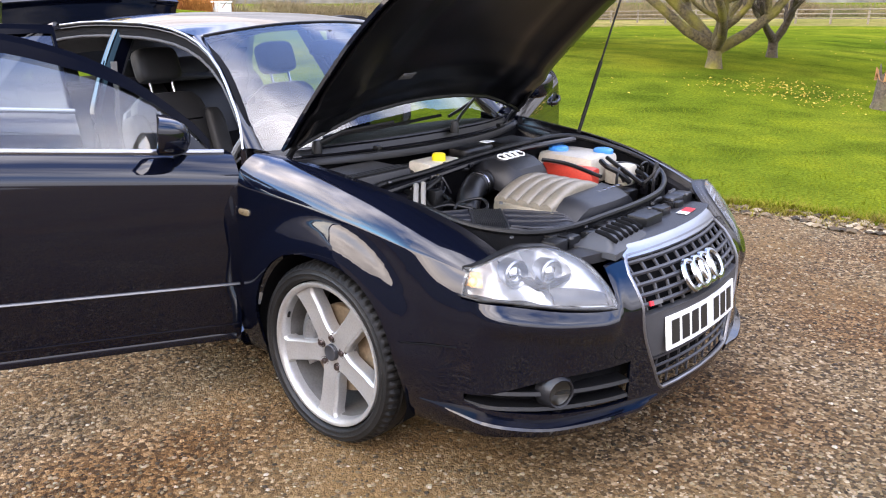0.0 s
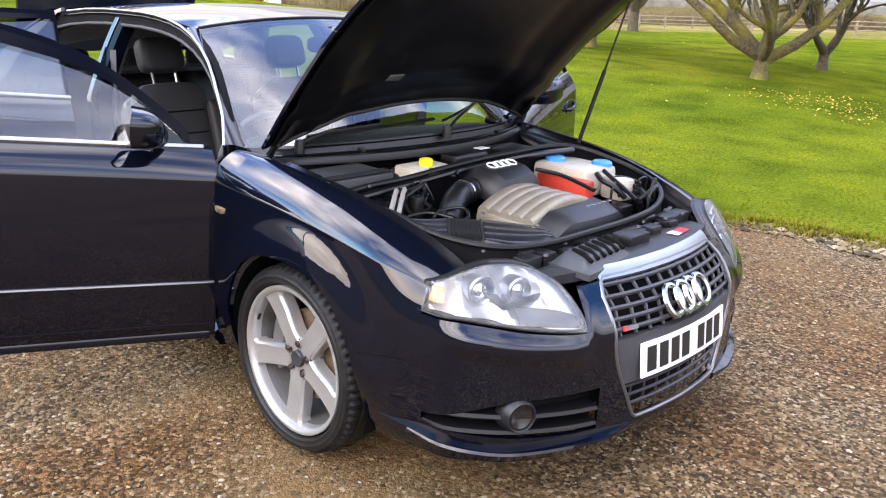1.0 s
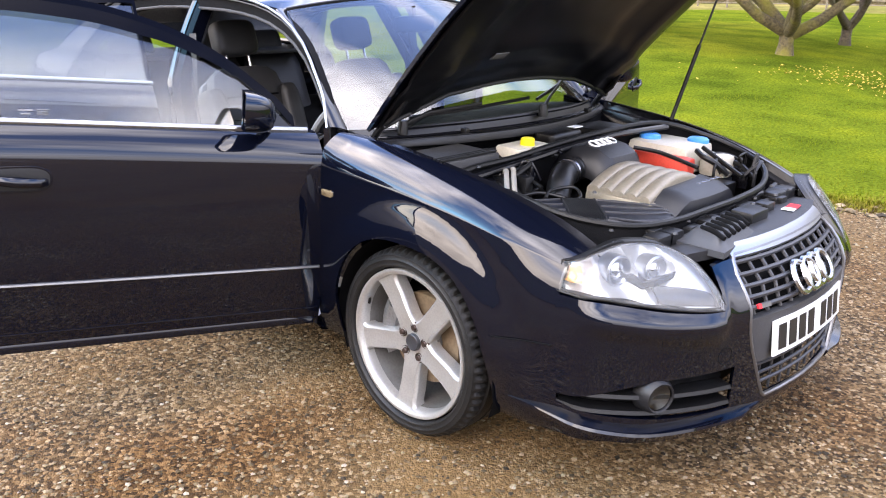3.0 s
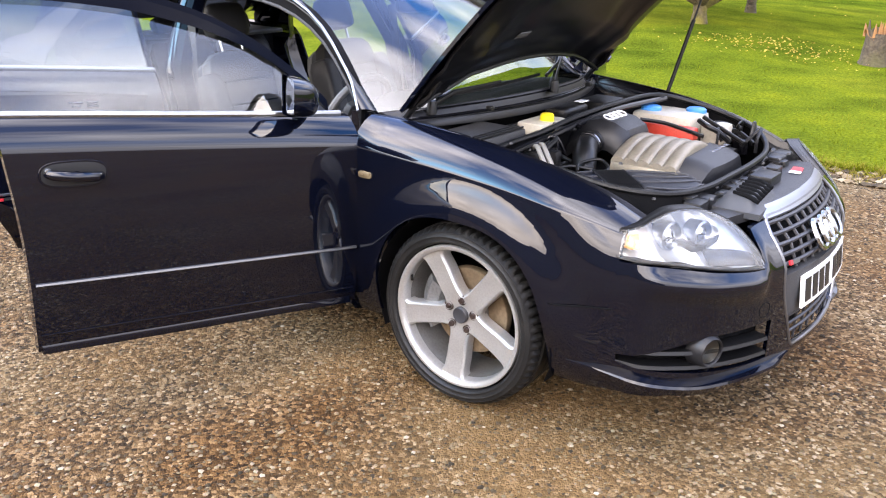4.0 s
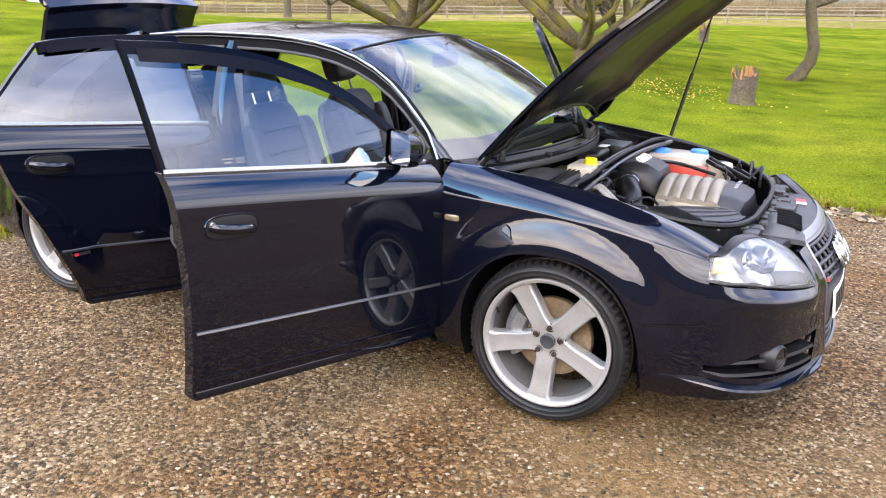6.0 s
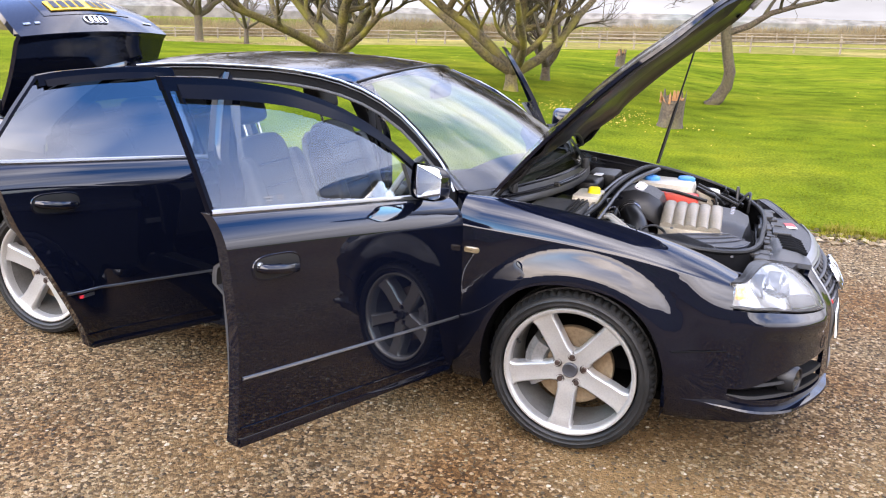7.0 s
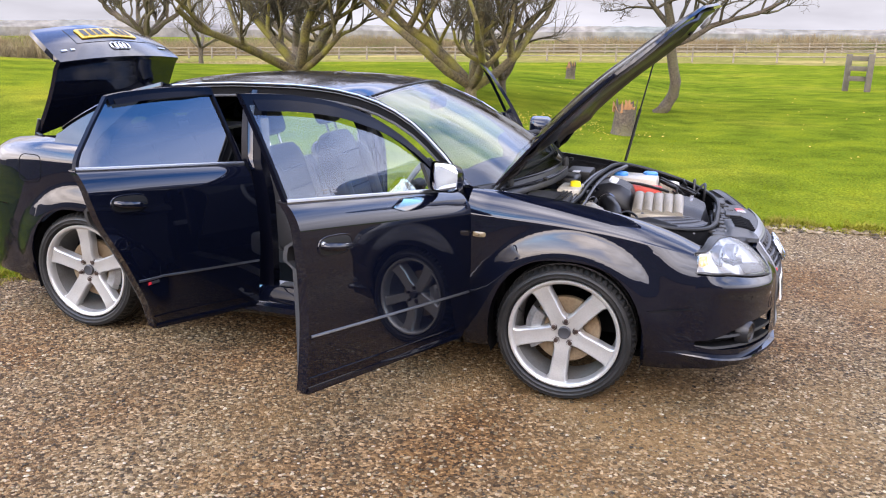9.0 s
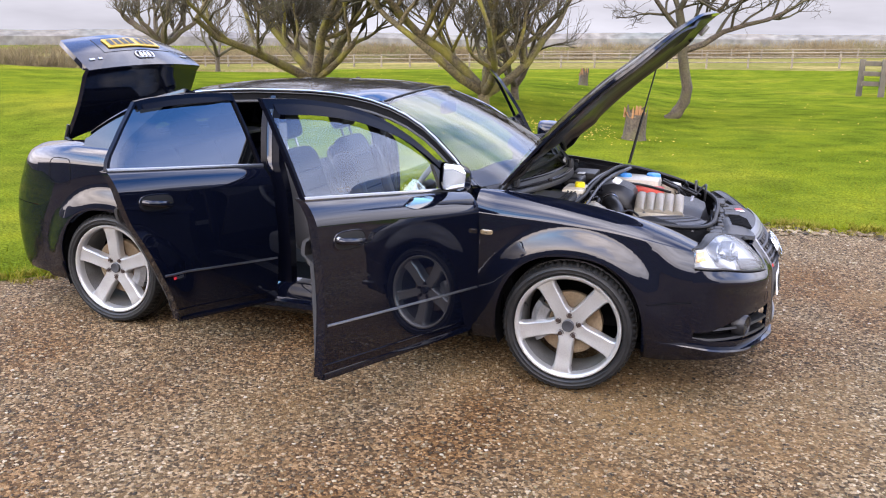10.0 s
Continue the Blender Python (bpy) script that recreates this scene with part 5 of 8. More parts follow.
def lid_pt(u, t):
    a = abs(u)
    w = 0.575 - 0.02 * a
    if t <= 1:
        x, z = -0.485 * t - 0.10 * (1 - t) * (1 - a * a), 0.018 * math.sin(math.pi * t) + 0.016 * (1 - a * a)
        y = u * (0.53 + 0.02 * t)
        if t > 0.9:
            z += 0.012 * smooth(0.9, 1.0, t)
        x -= 0.035 * (1 - a * a) * t
    else:
        k = t - 1
        x = -0.485 - 0.035 * (1 - a * a) - 0.05 * math.sin(k * 2.2) * (1 - 0.4 * a)
        z = 0.016 * (1 - a * a) + 0.012 - 0.33 * k
        y = u * (0.55 - 0.10 * k * k)
    return (x, y, z)


TR = lin(0, 0.9, 9) + [0.94, 0.97, 0.99, 1.0, 1.02, 1.06] + lin(1.12, 2.0, 10)
bm = grid(lid_pt, lin(-1, 1, 27), TR)
lid = part("boot_lid", shell(bm, lambda c: (0.35, 0, -0.9) if c[2] > -0.02 else (1, 0, 0), 0.03), PAINT, car, "dark blue boot lid standing open")
lid.matrix_basis = LID


def lid_rear(y, k, out):
    p = Vector(lid_pt(y / 0.56, 1 + k))
    return p + Vector((-out, 0, -0.1 * out))


bm = grid(lambda y, k: lid_rear(y, k, 0.003), lin(-0.33, 0.33, 9), lin(0.38, 0.84, 5))
part("plate_recess", shell(bm, lambda c: (1, 0, 0), 0.004), PAINT, lid)
bm = grid(lambda y, k: lid_rear(y, k, 0.012), lin(-0.26, 0.26, 9), lin(0.47, 0.74, 4))
plate = part("number_plate", shell(bm, lambda c: (1, 0, 0), 0.006), PLATEY, lid, "yellow rear number plate with black characters")
for i in range(7):
    a = -0.235 + 0.062 * i + (0.04 if i > 3 else 0)
    bm = grid(lambda y, k: lid_rear(y, k, 0.016), [a, a + 0.043], [0.51, 0.70])
    part("bar", bm, INK, lid)
for k in range(4):
    c = (k - 1.5) * 0.038
    bm = bmesh.new()
    loop_tube(bm, [lid_rear(c + 0.027 * math.cos(a), 0.24 + 0.08 * math.sin(a), 0.006) for a in lin(0, 2 * math.pi * 23 / 24, 24)], 0.004, 6)
    part("emblem_ring", bm, CHROME, lid)
for i, (y0, y1) in enumerate(((-0.50, -0.44), (-0.43, -0.38), (0.40, 0.50))):
    bm = grid(lambda y, k: lid_rear(y, k, 0.006), [y0 + 0.01, y1 - 0.01], [0.215, 0.255])
    part("badge_bar", shell(bm, lambda c: (1, 0, 0), 0.003), CHROME, lid)
for s in (-1, 1):
    bm = bmesh.new()
    tube(bm, [(-2.98, s * 0.56, 0.93), (-3.10, s * 0.565, 0.98), (-3.19, s * 0.56, 1.02), (-3.17, s * 0.55, 1.10)], 0.013, 8)
    part("boot_hinge", bm, BLACK, car)
bm = bmesh.new()
tube(bm, [(-2.98, -0.62, 1.0), (-3.24, -0.58, 0.975), (-3.40, -0.48, 0.94), (-3.44, 0, 0.935), (-3.40, 0.48, 0.94), (-3.24, 0.58, 0.975), (-2.98, 0.62, 1.0)], 0.012, 8)
part("boot_seal", bm, RUBBER, car)

# fuel flap outline on the driver's rear wing
FLAP = [(-2.985 + 0.082 * math.copysign(abs(math.cos(a)) ** 0.45, math.cos(a)), 0.872 + 0.072 * math.copysign(abs(math.sin(a)) ** 0.45, math.sin(a))) for a in lin(0, 2 * math.pi * 39 / 40, 40)]
part("fuel_flap", loop_tube(bmesh.new(), [(x, -flank_y(x, z), z) for x, z in FLAP], 0.0024, 5), FELT_SHADE, car)


# ---- wheels
def wheel(cx, s, turn):
    holder = new("wheel")
    holder.parent, holder["label"] = car, "silver five-spoke alloy wheel with low black tyre"
    c = Vector((cx, s * 0.770, 0.3255))
    # local +y points out of the car
    m = Matrix.Translation(c) @ (Matrix.Identity(4) if s > 0 else pose(0, 0, 0, 0, 0, 180))
    holder.matrix_basis = m
    seg = 198
    prof = [(0.259, -0.105), (0.264, -0.112), (0.278, -0.118), (0.295, -0.116), (0.309, -0.107), (0.3175, -0.094), (0.3195, -0.086), (0.3205, -0.066), (0.3135, -0.064), (0.3135, -0.055), (0.3218, -0.053), (0.3225, -0.010), (0.3145, -0.008), (0.3145, 0.008),
            (0.3225, 0.010), (0.3218, 0.053), (0.3135, 0.055), (0.3135, 0.064), (0.3205, 0.066), (0.3195, 0.086), (0.3175, 0.094), (0.309, 0.106), (0.304, 0.1115), (0.3020, 0.1155), (0.3000, 0.1150),
            (0.290, 0.1185), (0.2875, 0.1202), (0.285, 0.1185), (0.276, 0.1165), (0.271, 0.1175), (0.267, 0.1150), (0.2625, 0.108), (0.260, 0.098)]
    cut = {4: 0.006, 5: 0.011, 6: 0.011, 7: 0.010, 18: 0.010, 19: 0.011, 20: 0.011, 21: 0.006}
    bm = bmesh.new()
    rings = []
    for k in range(seg):
        a = 2 * math.pi * k / seg
        ring = []
        for i, (r, y) in enumerate(prof):
            skew = 0.10 * y if 6 < i < 19 else 0.0
            rr = r - (cut.get(i, 0.0) if k % 3 == 0 else 0.0)
            ring.append(bm.verts.new((rr * math.cos(a + skew), y, rr * math.sin(a + skew))))
        rings.append(ring)
    for k in range(seg):
        p, q = rings[k], rings[(k + 1) % seg]
        for j in range(len(prof) - 1):
            bm.faces.new([p[j], q[j], q[j + 1], p[j + 1]])
    bmesh.ops.scale(bm, vec=(1.012, 1.0, 1.012), verts=bm.verts)
    part("tyre", bm, TYRE, holder)
    bm = revolve(bmesh.new(), [(0.2585, 0.092), (0.2592, 0.104), (0.2570, 0.1090), (0.2515, 0.1095), (0.2440, 0.1065), (0.2390, 0.0990), (0.2365, 0.0850), (0.2340, 0.064)], 96)
    rim = part("rim", bm, RIM, holder, "polished rim lip")
    bm = revolve(bmesh.new(), [(0.2340, 0.064), (0.2300, 0.03), (0.2260, -0.09), (0.2450, -0.10), (0.2600, -0.11)], 72)
    part("rim_barrel", bm, RIM_SHADE, rim, "dusty inner barrel of the rim, coloured darker for shade")
    for k in range(5):
        a = radians(turn + 72 * k)
        bm = bmesh.new()
        rows = []
        for t in lin(0, 1, 15):
            r = 0.046 + (0.2400 - 0.046) * t
            w = 0.0350 + 0.0065 * t + 0.020 * smooth(0.86, 1, t) ** 2 + 0.010 * (1 - smooth(0, 0.22, t))
            y = 0.081 + 0.007 * math.sin(math.pi * t * 0.9) + 0.013 * smooth(0.55, 1.0, t) - 0.004
            row = []
            for f, d in ((-1.02, 0.050), (-1.02, 0.016), (-0.97, 0.006), (-0.82, 0.0005), (-0.45, 0.0015), (0.0, 0.0025), (0.45, 0.0015), (0.82, 0.0005), (0.97, 0.006), (1.02, 0.016), (1.02, 0.050)):
                row.append(bm.verts.new((r * math.cos(a) - f * w * math.sin(a), y - d, r * math.sin(a) + f * w * math.cos(a))))
            rows.append(row)
        for p, q in zip(rows, rows[1:]):
            for j in range(10):
                bm.faces.new([p[j], q[j], q[j + 1], p[j + 1]])
        part("spoke", bm, RIM, rim)
    bm = revolve(bmesh.new(), [(0.0001, 0.070), (0.03, 0.070), (0.060, 0.076), (0.072, 0.071), (0.079, 0.04)], 40)
    part("hub", bm, RIM, rim)
    bm = revolve(bmesh.new(), [(0.0001, 0.081), (0.018, 0.0815), (0.0265, 0.084), (0.029, 0.082), (0.030, 0.07)], 32)
    part("hub_cap", bm, GREYPL_M, rim, "grey centre cap")
    for k in range(5):
        a = radians(turn + 36 + 72 * k)
        p = Matrix.Translation((0.056 * math.cos(a), 0.0, 0.056 * math.sin(a)))
        bm = revolve(bmesh.new(), [(0.0001, 0.084), (0.0085, 0.084), (0.0105, 0.080), (0.0115, 0.072), (0.0165, 0.0765), (0.0172, 0.0775), (0.0180, 0.07)], 14, p)
        part("wheel_bolt", bm, BOLT, rim)
    bm = revolve(bmesh.new(), [(0.07, 0.012), (0.085, 0.022), (0.155, 0.022), (0.158, 0.018), (0.158, -0.006), (0.155, -0.01), (0.07, -0.01)], 48)
    part("brake_disc", bm, DISC, holder, "brown rusty brake disc")
    bm = revolve(bmesh.new(), [(0.0001, 0.045), (0.070, 0.045), (0.078, 0.035), (0.078, 0.0)], 32)
    part("disc_bell", bm, IRON, holder)
    bm = bmesh.new()
    a0 = 175 if s < 0 else 5
    rows = []
    flip = -1 if s < 0 else 1
    for d in lin(-34, 34, 9):
        a = radians((180 if cx > -1 else 0) + d) if s < 0 else radians((0 if cx > -1 else 180) + d)
        a = -a if s > 0 else a
        # local x is turned round on the driver's side
        rows.append([bm.verts.new((r * math.cos(a) * (-1 if s < 0 else 1) * 1.0, y, r * math.sin(a))) for r, y in ((0.105, 0.026), (0.115, 0.056), (0.16, 0.062), (0.188, 0.045), (0.19, -0.03), (0.165, -0.03), (0.163, 0.026))])
    for p, q in zip(rows, rows[1:]):
        for j in range(7):
            bm.faces.new([p[j], q[j], q[(j + 1) % 7], p[(j + 1) % 7]])
    bm.faces.new(rows[0])
    bm.faces.new(rows[-1][::-1])
    part("brake_caliper", bm, IRON, holder, "grey brake caliper")
    bm = bmesh.new()
    a = radians(turn + 108)
    tube(bm, [(0.236 * math.cos(a), 0.078, 0.236 * math.sin(a)), (0.218 * math.cos(a), 0.096, 0.218 * math.sin(a))], 0.005, 8)
    part("valve", bm, RUBBER, rim)
    return holder


# seen from outside on the driver's side local x runs backwards
wheel(0.0, -1, 180 + 95)
wheel(0.0, 1, 20)
wheel(-2.65, -1, 180 - 92)
wheel(-2.65, 1, 50)
bm = bmesh.new()
tube(bm, [(0, -0.7, 0.32), (0, 0.7, 0.32)], 0.035, 10)
tube(bm, [(-2.65, -0.7, 0.32), (-2.65, 0.7, 0.32)], 0.045, 10)
part("axle", bm, BLACK, car)
part("underbody", box(bmesh.new(), (-3.3, -0.62, 0.17), (0.55, 0.62, 0.21), 0.01), FELT_SHADE, car)

# side repeater on the wings
for s in (-1, 1):
    n = 20
    bm = bmesh.new()
    rows = [[bm.verts.new((-0.415 + f * 0.031 * math.copysign(abs(math.cos(a)) ** 0.5, math.cos(a)), s * (width(-0.415, 0.757) + o), 0.757 + f * 0.0125 * math.copysign(abs(math.sin(a)) ** 0.5, math.sin(a))))
             for a in lin(0, 2 * math.pi * (n - 1) / n, n)] for f, o in ((1.0, 0.0), (0.97, 0.005), (0.7, 0.007), (0.1, 0.0075))]
    for p, q in zip(rows, rows[1:]):
        for k in range(n):
            bm.faces.new([p[k], p[(k + 1) % n], q[(k + 1) % n], q[k]])
    part("side_repeater", bm, REPEATER, car, "small pale side indicator")


# ---- cabin
def puff(bm, lo, hi, soft=0.04, m=None):
    """A padded block: a rounded box with slightly bowed faces."""
    lo, hi = Vector(lo), Vector(hi)
    mid, half = (lo + hi) / 2, (hi - lo) / 2
    made = bmesh.ops.create_cube(bm, size=2.0)["verts"]
    es = list({e for v in made for e in v.link_edges})
    bmesh.ops.subdivide_edges(bm, edges=es, cuts=5, use_grid_fill=True)
    for v in bm.verts:
        c = v.co.copy()
        k = (abs(c.x) ** 5 + abs(c.y) ** 5 + abs(c.z) ** 5) ** (1 / 5)
        c = c / k
        p = Vector((c.x * half.x, c.y * half.y, c.z * half.z)) + mid
        v.co = m @ p if m else p
    return bm


def front_seat(y):
    seat = new("seat")
    seat.parent, seat["label"] = car, "dark leather front seat with tall headrest"
    part("seat_base", box(bmesh.new(), (-1.52, y - 0.2, 0.27), (-1.05, y + 0.2, 0.37), 0.02), BLACK, seat)
    part("cushion", puff(bmesh.new(), (-1.56, y - 0.20, 0.36), (-1.00, y + 0.20, 0.52), m=None), CLOTH, seat)
    for k in (-1, 1):
        part("cushion_bolster", puff(bmesh.new(), (-1.54, y + k * 0.215 - 0.05, 0.38), (-1.03, y + k * 0.215 + 0.05, 0.555)), GREYCLOTH if k * y > 0 else CLOTH, seat)
    lean_m = Matrix.Translation((-1.53, y, 0.46)) @ pose(0, 0, 0, 0, -20, 0)
    part("backrest", puff(bmesh.new(), (-0.06, -0.20, 0.0), (0.06, 0.20, 0.60), m=lean_m), CLOTH, seat)
    for k in (-1, 1):
        part("back_bolster", puff(bmesh.new(), (-0.055, k * 0.205 - 0.05, 0.03), (0.095, k * 0.205 + 0.05, 0.50), m=lean_m), CLOTH, seat)
    part("back_shell", puff(bmesh.new(), (-0.10, -0.225, 0.02), (-0.04, 0.225, 0.57), m=lean_m), GREYCLOTH, seat)
    head = part("headrest", puff(bmesh.new(), (-0.05, -0.112, 0.655), (0.05, 0.112, 0.825), m=lean_m), CLOTH, seat)
    for k in (-1, 1):
        bm = bmesh.new()
        tube(bm, [lean_m @ Vector((0, k * 0.06, 0.55)), lean_m @ Vector((0, k * 0.06, 0.70))], 0.007, 8)
        part("headrest_post", bm, CHROME, head)
    for i in range(4):
        bm = bmesh.new()
        z = 0.12 + 0.11 * i
        tube(bm, [lean_m @ Vector((0.058, -0.14, z)), lean_m @ Vector((0.0615, 0, z)), lean_m @ Vector((0.058, 0.14, z))], 0.004, 5)
        part("seam", bm, FELT_SHADE, seat)


front_seat(-0.365)
front_seat(0.365)
bench = new("rear_bench")
bench.parent, bench["label"] = car, "dark leather rear bench seat"
part("cushion", puff(bmesh.new(), (-2.52, -0.64, 0.30), (-2.02, 0.64, 0.52)), CLOTH, bench)
bm_m = Matrix.Translation((-2.47, 0, 0.46)) @ pose(0, 0, 0, 0, -24, 0)
for a, b in ((-0.64, -0.22), (-0.21, 0.21), (0.22, 0.64)):
    part("backrest", puff(bmesh.new(), (-0.07, a, 0.0), (0.06, b, 0.58), m=bm_m), CLOTH, bench)
    c = (a + b) / 2
    part("headrest", puff(bmesh.new(), (-0.05, c - 0.12, 0.57), (0.04, c + 0.12, 0.70), m=bm_m), CLOTH, bench)


def dash_pt(y, t):
    a = abs(y) / 0.69
    prof = [(-0.40, 0.915), (-0.50, 0.932), (-0.62, 0.928), (-0.74, 0.905), (-0.80, 0.865), (-0.79, 0.80), (-0.74, 0.72), (-0.70, 0.62), (-0.66, 0.50)]
    i = int(t)
    x, z = prof[i]
    hoodk = 0.045 * math.exp(-((y + 0.36) / 0.16) ** 2) * (1 if i in (2, 3) else 0.35 if i in (1, 4) else 0)
    return (x + 0.05 * a ** 3, y, z + hoodk - 0.015 * a ** 4)


part("dashboard", shell(grid(dash_pt, lin(-0.69, 0.69, 29), range(9)), lambda c: (1, 0, 0), 0.02), CLOTH, car)
wheel_m = Matrix.Translation((-0.93, -0.365, 0.83)) @ pose(0, 0, 0, 0, -64, 0)
sw = new("steering_wheel")
sw.parent, sw["label"] = car, "dark leather steering wheel"
bm = loop_tube(bmesh.new(), [wheel_m @ Vector((0.185 * math.cos(a), 0.185 * math.sin(a), 0)) for a in lin(0, 2 * math.pi * 35 / 36, 36)], 0.0155, 8)
part("wheel_rim", bm, GREYCLOTH, sw)
part("airbag_pad", puff(bmesh.new(), (-0.07, -0.09, -0.03), (0.07, 0.09, 0.02), m=wheel_m), CLOTH, sw)
for a in (0, 180, 270):
    bm = bmesh.new()
    tube(bm, [wheel_m @ Vector((0.06 * math.sin(radians(a)), 0.06 * math.cos(radians(a)), -0.01)), wheel_m @ Vector((0.185 * math.sin(radians(a)), 0.185 * math.cos(radians(a)), 0))], 0.014, 8)
    part("wheel_spoke", bm, SATIN_DARK, sw)
bm = bmesh.new()
tube(bm, [wheel_m @ Vector((0, 0, -0.02)), (-0.70, -0.365, 0.72)], 0.03, 10)
part("steering_column", bm, CLOTH, car)
part("inner_mirror", puff(bmesh.new(), (-0.93, -0.12, 1.235), (-0.90, 0.12, 1.305)), BLACK, car)
bm = bmesh.new()
tube(bm, [(-0.915, 0, 1.30), (-0.92, 0, 1.345)], 0.012, 8)
part("mirror_stem", bm, BLACK, car)
part("centre_console", puff(bmesh.new(), (-1.5, -0.12, 0.44), (-0.72, 0.12, 0.62)), CLOTH, car)
bm = bmesh.new()
tube(bm, [(-1.0, 0, 0.60), (-1.02, 0, 0.70)], [0.014, 0.02], 10)
part("gear_lever", bm, CLOTH, car)
for s in (-1, 1):
    bm = bmesh.new()
    tube(bm, [(-1.63, s * 0.665, 1.20), (-1.60, s * 0.70, 0.8), (-1.58, s * 0.71, 0.42)], 0.022, 8, flat=0.12)
    part("seat_belt", bm, GREYPL, car)

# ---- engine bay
# filler box: the bay's deep shade is put into its near-black colour
part("bay_floor", box(bmesh.new(), (-0.31, -0.64, 0.28), (0.80, 0.64, 0.42), 0.01), FELT_SHADE, car)
for s in (-1, 1):
    # drain channel and inner wing along the bonnet opening
    xs = lin(-0.36, 0.60, 16)

    def chan(i, t):
        x = xs[int(i)]
        pr = [(0.0, -0.004), (-0.012, -0.03), (-0.035, -0.038), (-0.065, -0.03), (-0.085, -0.022), (-0.10, -0.06), (-0.11, -0.30)]
        dy, dz = pr[int(t)]
        return (x, s * (wb(x) - 0.004 + dy), zb(x) + dz)
    part("inner_wing", grid(chan, range(16), range(7)), BLACK_GLOSS, car)
    bm = bmesh.new()
    c = Vector((-0.02, s * 0.52, 0.80))
    revolve(bm, [(0.0001, 0.03), (0.04, 0.03), (0.075, 0.015), (0.10, -0.02), (0.11, -0.25)], 28, Matrix.Translation(c) @ pose(0, 0, 0, 90, 0, 0))
    part("strut_tower", bm, BLACK_GLOSS, car)
# scuttle panel and wiper arms
bm = grid(lambda u, t: tuple(Vector((SCREEN_LOW(abs(u) * 0.712), u * 0.712, SCREEN_LOWZ(abs(u) * 0.712))).lerp(Vector((-0.185 - 0.17 * abs(u) ** 2, u * 0.70, 0.915)), t) + Vector((0, 0, -0.006 + 0.012 * math.sin(t * 9)))), lin(-1, 1, 25), lin(0, 1, 9))
part("scuttle_panel", shell(bm, lambda c: (0, 0, -1), 0.012), BLACK, car, "black plastic scuttle panel below the windscreen")
for y0, y1, v0, v1 in ((-0.58, 0.02, 0.03, 0.07), (0.02, 0.60, 0.04, 0.21)):
    arm = new("wiper")
    arm.parent = car
    p0 = Vector((SCREEN_LOW(abs(y0)) + 0.03, y0, SCREEN_LOWZ(abs(y0)) + 0.01))

    def on(y, v, up):
        return Vector(screen_pt(y / (0.712 + (0.548 - 0.712) * v), v)) + Vector((0.4, 0, 0.9)).normalized() * up
    bm = bmesh.new()
    tube(bm, [p0, p0.lerp(on(y0 + 0.3 * (y1 - y0), v0 + 0.03, 0.03), 0.6), on(y0 + 0.55 * (y1 - y0), (v0 + v1) / 2, 0.028)], [0.014, 0.010, 0.007], 8, flat=0.6)
    part("wiper_arm", bm, BLACK, arm)
    bm = bmesh.new()
    tube(bm, [on(y0 + (y1 - y0) * t, v0 + (v1 - v0) * t, 0.012) for t in lin(0.08, 1, 12)], 0.007, 6)
    part("wiper_blade", bm, RUBBER, arm)
    bm = revolve(bmesh.new(), [(0.0001, 0.02), (0.014, 0.018), (0.018, 0.0), (0.02, -0.03)], 14, Matrix.Translation(p0) @ pose(0, 0, 0, 90, 0, 0))
    part("pivot_cap", bm, BLACK, arm)

SEAL = [(-0.045, -0.60, 0.852), (-0.045, -0.30, 0.872), (-0.04, -0.05, 0.892), (-0.01, 0.22, 0.912), (0.06, 0.49, 0.925), (0.25, 0.575, 0.885), (0.42, 0.575, 0.84), (0.53, 0.48, 0.815), (0.605, 0.30, 0.80),
        (0.625, 0.10, 0.793), (0.622, -0.12, 0.79), (0.610, -0.34, 0.788), (0.55, -0.50, 0.792), (0.40, -0.59, 0.806), (0.20, -0.612, 0.838)]


def round_path(pts, closed, n=6):
    out = []
    k = len(pts)
    for i in range(k if closed else k - 1):
        p = [Vector(pts[(i + d) % k]) if closed else Vector(pts[min(max(i + d, 0), k - 1)]) for d in (-1, 0, 1, 2)]
        for j in range(n):
            t = j / n
            out.append(0.5 * ((2 * p[1]) + (p[2] - p[0]) * t + (2 * p[0] - 5 * p[1] + 4 * p[2] - p[3]) * t * t + (3 * p[1] - p[0] - 3 * p[2] + p[3]) * t ** 3))
    if not closed:
        out.append(Vector(pts[-1]))
    return out


part("bay_seal", loop_tube(bmesh.new(), round_path(SEAL, True), 0.0105, 8), RUBBER, car, "black rubber seal round the engine bay")
bm = bmesh.new()
tube(bm, [p + Vector((0.035, 0, -0.012)) for p in round_path(SEAL[:5], False)], 0.012, 8)
tube(bm, [p + Vector((-0.03, 0, -0.012)) for p in round_path(SEAL[:5], False)], 0.010, 8)
part("bulkhead_rail", bm, BLACK_GLOSS, car)
# skirt under the seal, near-black for the shade down there
bm = bmesh.new()
ring = round_path(SEAL, True)
rows = [[bm.verts.new(p), bm.verts.new(p + (p - Vector((0.3, 0, p.z))) * 0.03 + Vector((0, 0, -0.10))), bm.verts.new(p + Vector((0, 0, -0.28)))] for p in ring]
for i in range(len(rows)):
    p, q = rows[i], rows[(i + 1) % len(rows)]
    for k in range(2):
        bm.faces.new([p[k], q[k], q[k + 1], p[k + 1]])
part("bay_wall", bm, FELT_SHADE, car)

# battery cover
bm = box(bmesh.new(), (-0.285, -0.655, 0.80), (-0.075, -0.36, 0.892), 0.012)
batt = part("battery_cover", bm, BATT, car, "black flat battery cover")
for i in range(3):
    part("cover_rib", box(bmesh.new(), (-0.125 + 0.018 * i, -0.65, 0.893), (-0.117 + 0.018 * i, -0.37, 0.900), 0.002), BLACK, batt)
